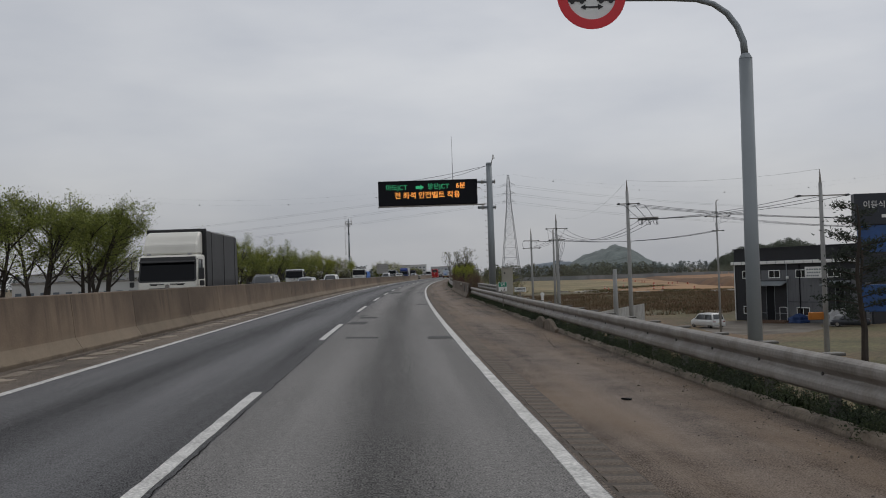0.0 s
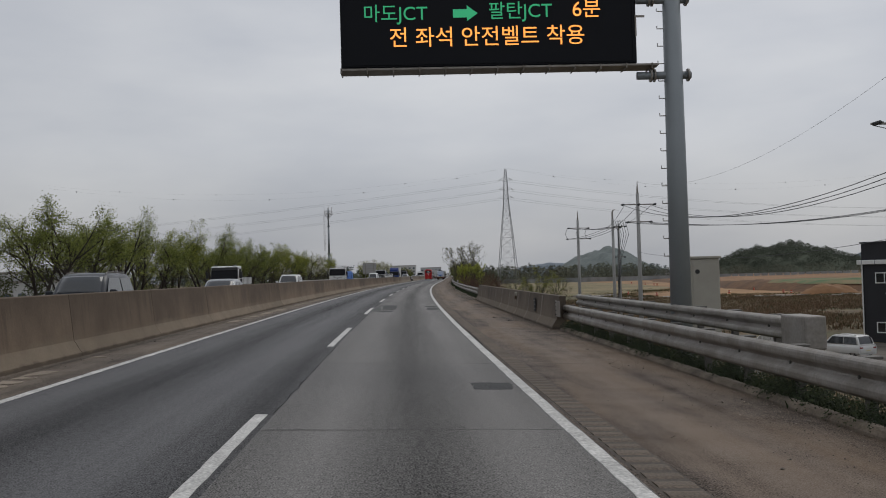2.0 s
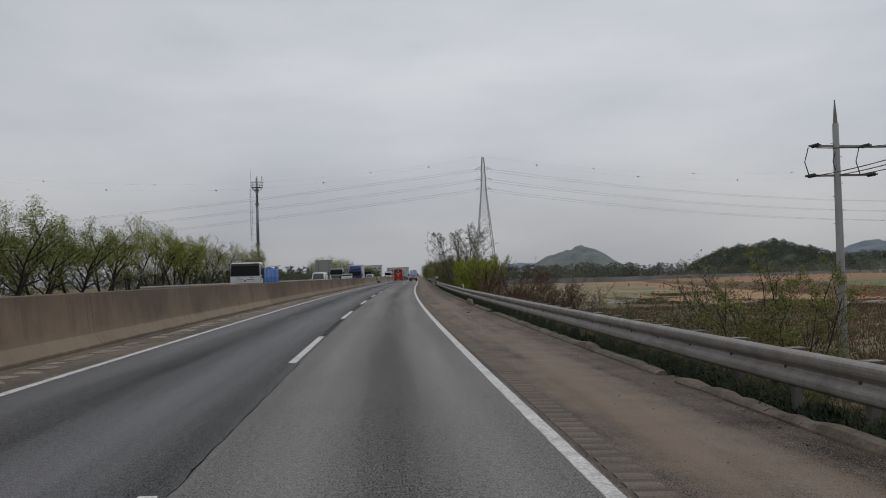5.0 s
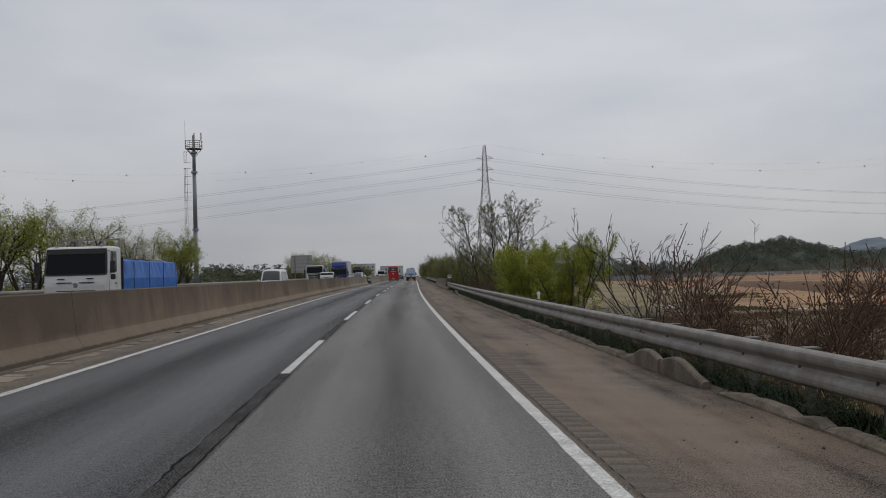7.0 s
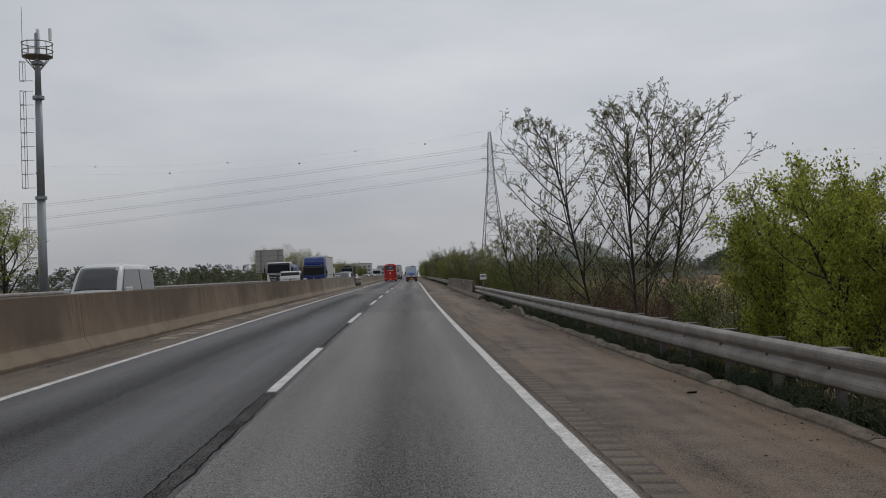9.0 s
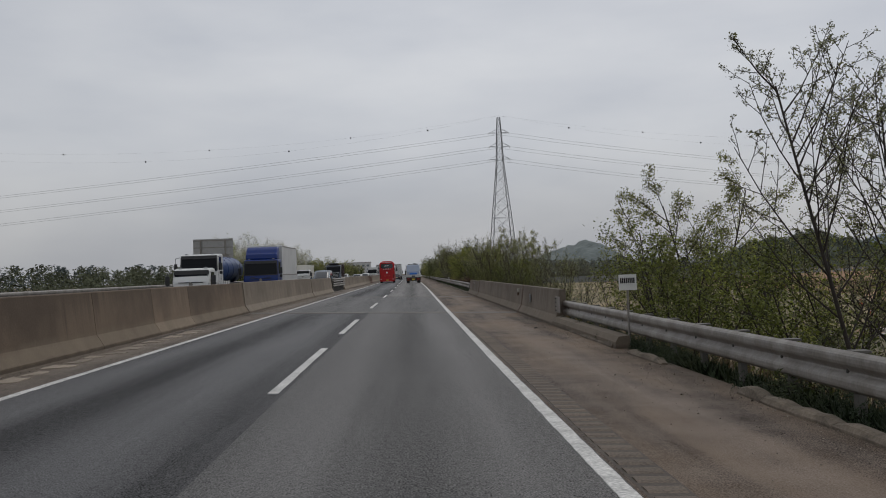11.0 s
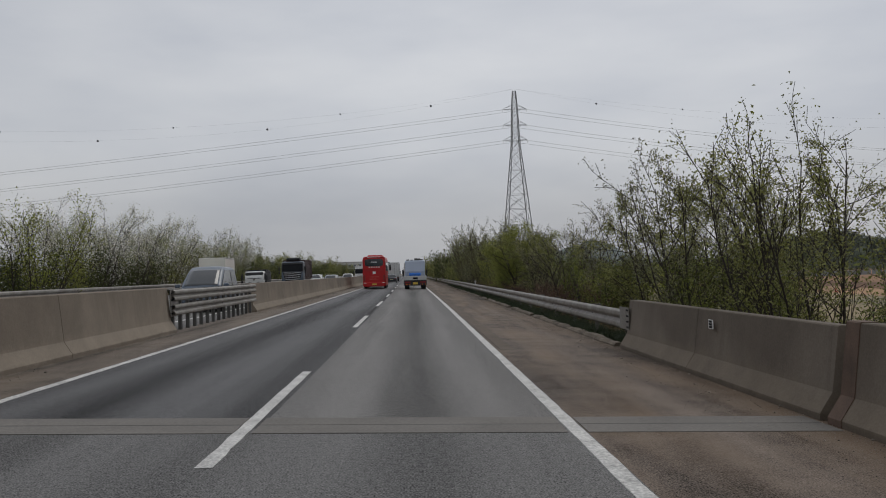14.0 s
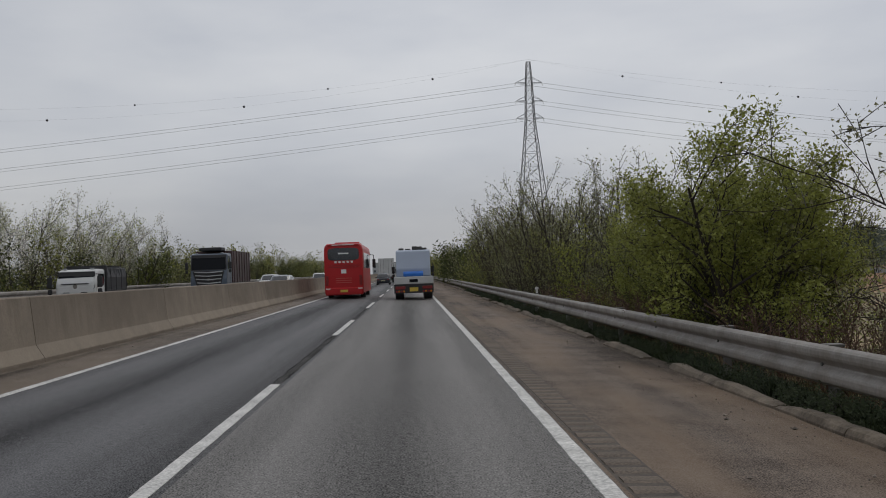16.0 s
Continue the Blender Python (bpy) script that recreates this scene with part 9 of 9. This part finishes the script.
for a, c, w in ((-20, 14, 0.02), (14.5, 26, 0.03), (34.5, 46, 0.02), (54.5, 66, 0.03), (74.5, 86, 0.05), (94.5, 106, 0.03), (114.5, 126, 0.04), (134.5, 146, 0.13), (154.5, 166, 0.18), (174.5, 186, 0.15), (194.5, 206, 0.17), (214.5, 226, 0.06), (330.5, 342, 0.10), (350.5, 362, 0.13), (370.5, 382, 0.10)):
    seam(a, c, w)
for pts in (((41.5, -2.05), (41.0, -1.75), (41.2, -1.45), (40.8, -1.30)), ((42.3, -1.80), (42.0, -1.50), (42.1, -1.20)), ((40.4, -1.75), (41.0, -1.62), (41.9, -1.66))):
    line_crack("fine_crack", pts, 0.014, "fine branching crack in worn asphalt", M_CRACK)
line_crack("cross_joint", ((53.3, -1.7), (53.25, 1.62)), 0.022, "narrow cross joint in the slow lane")
line_crack("cross_joint", ((25.9, -1.7), (26.0, 1.62)), 0.03, "narrow cross joint in the slow lane")
line_crack("cross_joint", ((61.6, -1.7), (61.5, 4.3)), 0.03, "narrow cross joint in the slow lane")
line_crack("slant_crack", ((275.0, 1.08), (279.5, 1.38), (284, 1.75)), 0.022, "thin straight crack beside the edge line on the bridge")
line_crack("edge_crack", ((64, 1.86), (68, 1.83), (72, 1.87), (76, 1.84), (80, 1.86)), 0.045, "dark ragged crack beside the edge line")

# rumble grooves pressed into the shoulder: ribs with sloping sides
rv, rf = [], []
for s0, s1 in ((-6.0, 263.0), (313.0, 420.0)):
    s = s0
    while s < s1:
        b = len(rv)
        wob = 0.012 * noise.noise((s * 1.9, 0.0, 4.0))
        for ds, z in ((0.0, 0.003), (0.06, 0.015), (0.19, 0.014), (0.26, 0.003)):
            for d in (1.90 + wob, 2.22 + wob * 2):
                rv.append(road(s + ds, d, z))
        for i in range(3):
            rf.append((b + 2 * i, b + 2 * i + 1, b + 2 * i + 3, b + 2 * i + 2))
        rf += [(b, b + 2, b + 4, b + 6), (b + 1, b + 7, b + 5, b + 3)]
        s += 0.37
M_RIB = material("rumble_asphalt", (0.118, 0.091, 0.068), 0.85, vary=0.25, scale=0.8, grain=0.4, grain_scale=40, bump=0.4)
# Bed between the ribs, in a darker tone than the ribs.
M_GROOVE = material("groove_bed", (0.078, 0.063, 0.050), 0.9, vary=0.35, scale=1.2, grain=0.4, grain_scale=35)
tagged(raw("rumble_strip", rv, rf, M_RIB), "pressed rumble ribs along the hard shoulder", "rumble strip", kind="stuff")

for s0, s1 in ((-6.0, 263.0), (313.0, 420.0)):
    gv_, gf_ = [], []
    k = int((s1 - s0) / 0.5)
    for i in range(k + 1):
        s = s0 + (s1 - s0) * i / k
        gv_ += [road(s, 1.87 + 0.02 * noise.noise((s, 3.0, 1.0)), 0.002), road(s, 2.25 + 0.03 * noise.noise((s * 1.3, 5.0, 1.0)), 0.002)]
        if i:
            b = len(gv_)
            gf_.append((b - 4, b - 3, b - 1, b - 2))
    tagged(raw("rumble_bed", gv_, gf_, M_GROOVE), "darker bed in the grooves of the rumble strip", "rumble strip", kind="stuff")

# ---------------- kerb of rough lengths along the shoulder ----------------
rr = random.Random(14)
kerb = thing("kerb", "low eroded concrete kerb in cast lengths under the guard rail", "kerb", kind="structure")


def kerb_length(s0, s1, rough):
    v, f, n = [], [], 6
    inset = 0.0 if s0 < 100 else 0.24
    k = max(2, int((s1 - s0) / 0.28))
    for i in range(k + 1):
        s = s0 + (s1 - s0) * i / k
        e_ = rough * (0.035 * noise.noise((s * 0.6, 1.0, 0)) + 0.016 * noise.noise((s * 2.7, 2.0, 0)))
        h_ = rough * (0.045 * noise.noise((s * 0.45, 5.0, 0)) + 0.022 * noise.noise((s * 2.9, 6.0, 0)))
        end = -0.02 * rough if i in (0, k) else 0.0
        for d, z in ((4.86, -0.2), (4.87 + e_, 0.03), (4.905 + e_, 0.085 + h_ + end), (4.95 + e_, 0.105 + h_ + end), (5.06, 0.10 + h_ + end), (5.09, -0.2)):
            v.append(road(s, d - inset, z))
    for i in range(k):
        for j in range(n - 1):
            a = i * n + j
            f.append((a, a + 1, a + n + 1, a + n))
    f += [tuple(range(n))[::-1], tuple(k * n + j for j in range(n))]
    raw("kerb_stone", v, f, M_KERB, kerb)


for s0, s1, rough in ((0, 73.6, 0.6), (113, 263.5, 1.7), (314, 420, 1.4)):
    s = s0
    while s < s1:
        L = rr.uniform(0.7, 2.6) if rough > 1 else rr.uniform(1.6, 2.6)
        if rough < 1 or rr.random() > 0.12:
            kerb_length(s, min(s + L - 0.015, s1), rough * rr.uniform(0.7, 1.2))
        s += L
v, f = sweep([(4.88, -0.2), (4.88, 0.10), (4.93, 0.12), (5.07, 0.12), (5.08, -0.2)], 420, 640, 5)
tagged(raw("kerb_run", v, f, M_KERB), "concrete kerb running on along the shoulder", "kerb", kind="structure")
# drain inlets in the kerb: two curved concrete wings either side of a gap
for s, d in ((31.45, 4.84), (166.0, 4.66), (232.0, 4.66)):
    e = thing("drain_inlet", "curved concrete wings of a drain inlet in the kerb", "drain", "drain inlets", onroad(s, d, 0))
    for sg in (-1, 1):
        rings = []
        for y, h in ((0.09, 0.24), (0.35, 0.30), (0.75, 0.35), (1.15, 0.345), (1.55, 0.28), (1.95, 0.18), (2.4, 0.11)):
            rings.append([(-0.06, sg * y, -0.25), (-0.06, sg * y, h - 0.03), (-0.035, sg * y, h), (0.05, sg * y, h), (0.075, sg * y, h - 0.03), (0.075, sg * y, -0.25)])
        bm = bmesh.new()
        loft(bm, rings)
        bmesh.ops.recalc_face_normals(bm, faces=bm.faces[:])
        part("wing", bm, M_KERB, e)

# ---------------- grit and litter ----------------
gv_, gf_ = [], []
ico = [Vector(p).normalized() for p in ((0, 0, 1), (1, 0, 0), (0, 1, 0), (-1, 0, 0), (0, -1, 0), (0, 0, -1))]
tri = ((0, 1, 2), (0, 2, 3), (0, 3, 4), (0, 4, 1), (5, 2, 1), (5, 3, 2), (5, 4, 3), (5, 1, 4))
rr = random.Random(99)
for i in range(24000):
    s = rr.uniform(0, 400)
    d = 4.85 - abs(rr.gauss(0, 0.62)) if rr.random() < 0.75 else (-6.75 + abs(rr.gauss(0, 0.3)) if rr.random() < 0.7 else rr.uniform(2.6, 4.8))
    if d < 1.9 and d > -5.7:
        continue
    r_ = rr.uniform(0.004, 0.013) * (2.4 if rr.random() < 0.04 else 1)
    o = road(s, d, r_ * 0.4)
    b = len(gv_)
    gv_ += [o + Vector((p.x * r_ * rr.uniform(0.6, 1.4), p.y * r_ * rr.uniform(0.6, 1.4), p.z * r_ * 0.7)) for p in ico]
    gf_ += [tuple(b + q for q in t) for t in tri]
tagged(raw("grit", gv_, gf_, material("loose_grit", (0.20, 0.17, 0.14), 0.95, island=0.6)), "loose grit and small stones swept to the road edges", "grit", kind="stuff")
for s, d, L in ((13.4, 3.3, 0.16), (80.2, 3.9, 0.12), (83.0, 3.6, 0.18), (152.6, 3.6, 0.2), (205.5, 4.1, 0.14), (262.2, 3.9, 0.22), (148.0, -6.2, 0.25), (178, -6.3, 0.2)):
    bm = bmesh.new()
    loft(bm, [[(-0.04 * k, y * L, 0.0), (-0.05 * k, y * L, 0.015 + 0.01 * k), (0.05 * k, y * L, 0.02), (0.04 * k, y * L, 0.0)] for k, y in ((0.4, -0.5), (1, -0.2), (0.8, 0.2), (0.3, 0.5))])
    ob = tagged(part("debris", bm, M_TAR, None), "dark scrap of tyre rubber lying on the shoulder", "debris", "road litter")
    ob.matrix_world = onroad(s, d, 0.004, rr.uniform(0, 180))
# thin broken slabs of old edging between the median wall and the line
M_SLAB = material("broken_edging", (0.262, 0.220, 0.172), 0.95, vary=0.25, scale=2.0, grain=0.3, grain_scale=30, random=0.2, bump=0.5)
edging = thing("edging", "broken pale concrete edging lying flush along the median shoulder", "edging", kind="structure")
s = 0.0
while s < 262:
    L = rr.uniform(0.35, 1.5)
    if noise.noise((s * 0.05, 8.0, 0.0)) > -0.28 and rr.random() < 0.95:
        d0, w_ = -6.46 + rr.gauss(0, 0.035), rr.uniform(0.22, 0.46)
        out = []
        for q0, q1 in (((s, d0), (s + L, d0)), ((s + L, d0), (s + L - rr.uniform(-0.1, 0.25), d0 + w_)), ((s + L - 0.1, d0 + w_), (s + rr.uniform(-0.05, 0.3), d0 + w_ * rr.uniform(0.75, 1.0)))):
            for t in (0.0, 0.35, 0.7):
                out.append((q0[0] + (q1[0] - q0[0]) * t + rr.gauss(0, 0.03), q0[1] + (q1[1] - q0[1]) * t + rr.gauss(0, 0.022)))
        h_ = rr.uniform(0.008, 0.02)
        m_ = len(out)
        v = [road(a, c, h_) for a, c in out] + [road(a, c, -0.01) for a, c in out]
        raw("slab", v, [tuple(range(m_))] + [(i, m_ + i, m_ + (i + 1) % m_, (i + 1) % m_) for i in range(m_)], M_SLAB, edging)
    s += L + rr.uniform(0.0, 0.35)
M_SEAL = material("pale_sealant", (0.34, 0.305, 0.26), 0.8, vary=0.35, scale=3.0)
# pale sealed joints on the parapet face
for k in range(1, 10):
    s = 74.0 + 38.5 * k / 10
    v, f = sweep([(4.655, 0.02), (4.655, 0.08), (4.817, 0.335), (4.915, 1.05), (4.96, 1.05), (4.86, 0.30), (4.70, 0.02)], s - 0.016, s + 0.016, 1.0)
    tagged(raw("joint_seal", v, f, M_SEAL), "pale sealant strip over a parapet joint", "joint seal", "parapet joints")
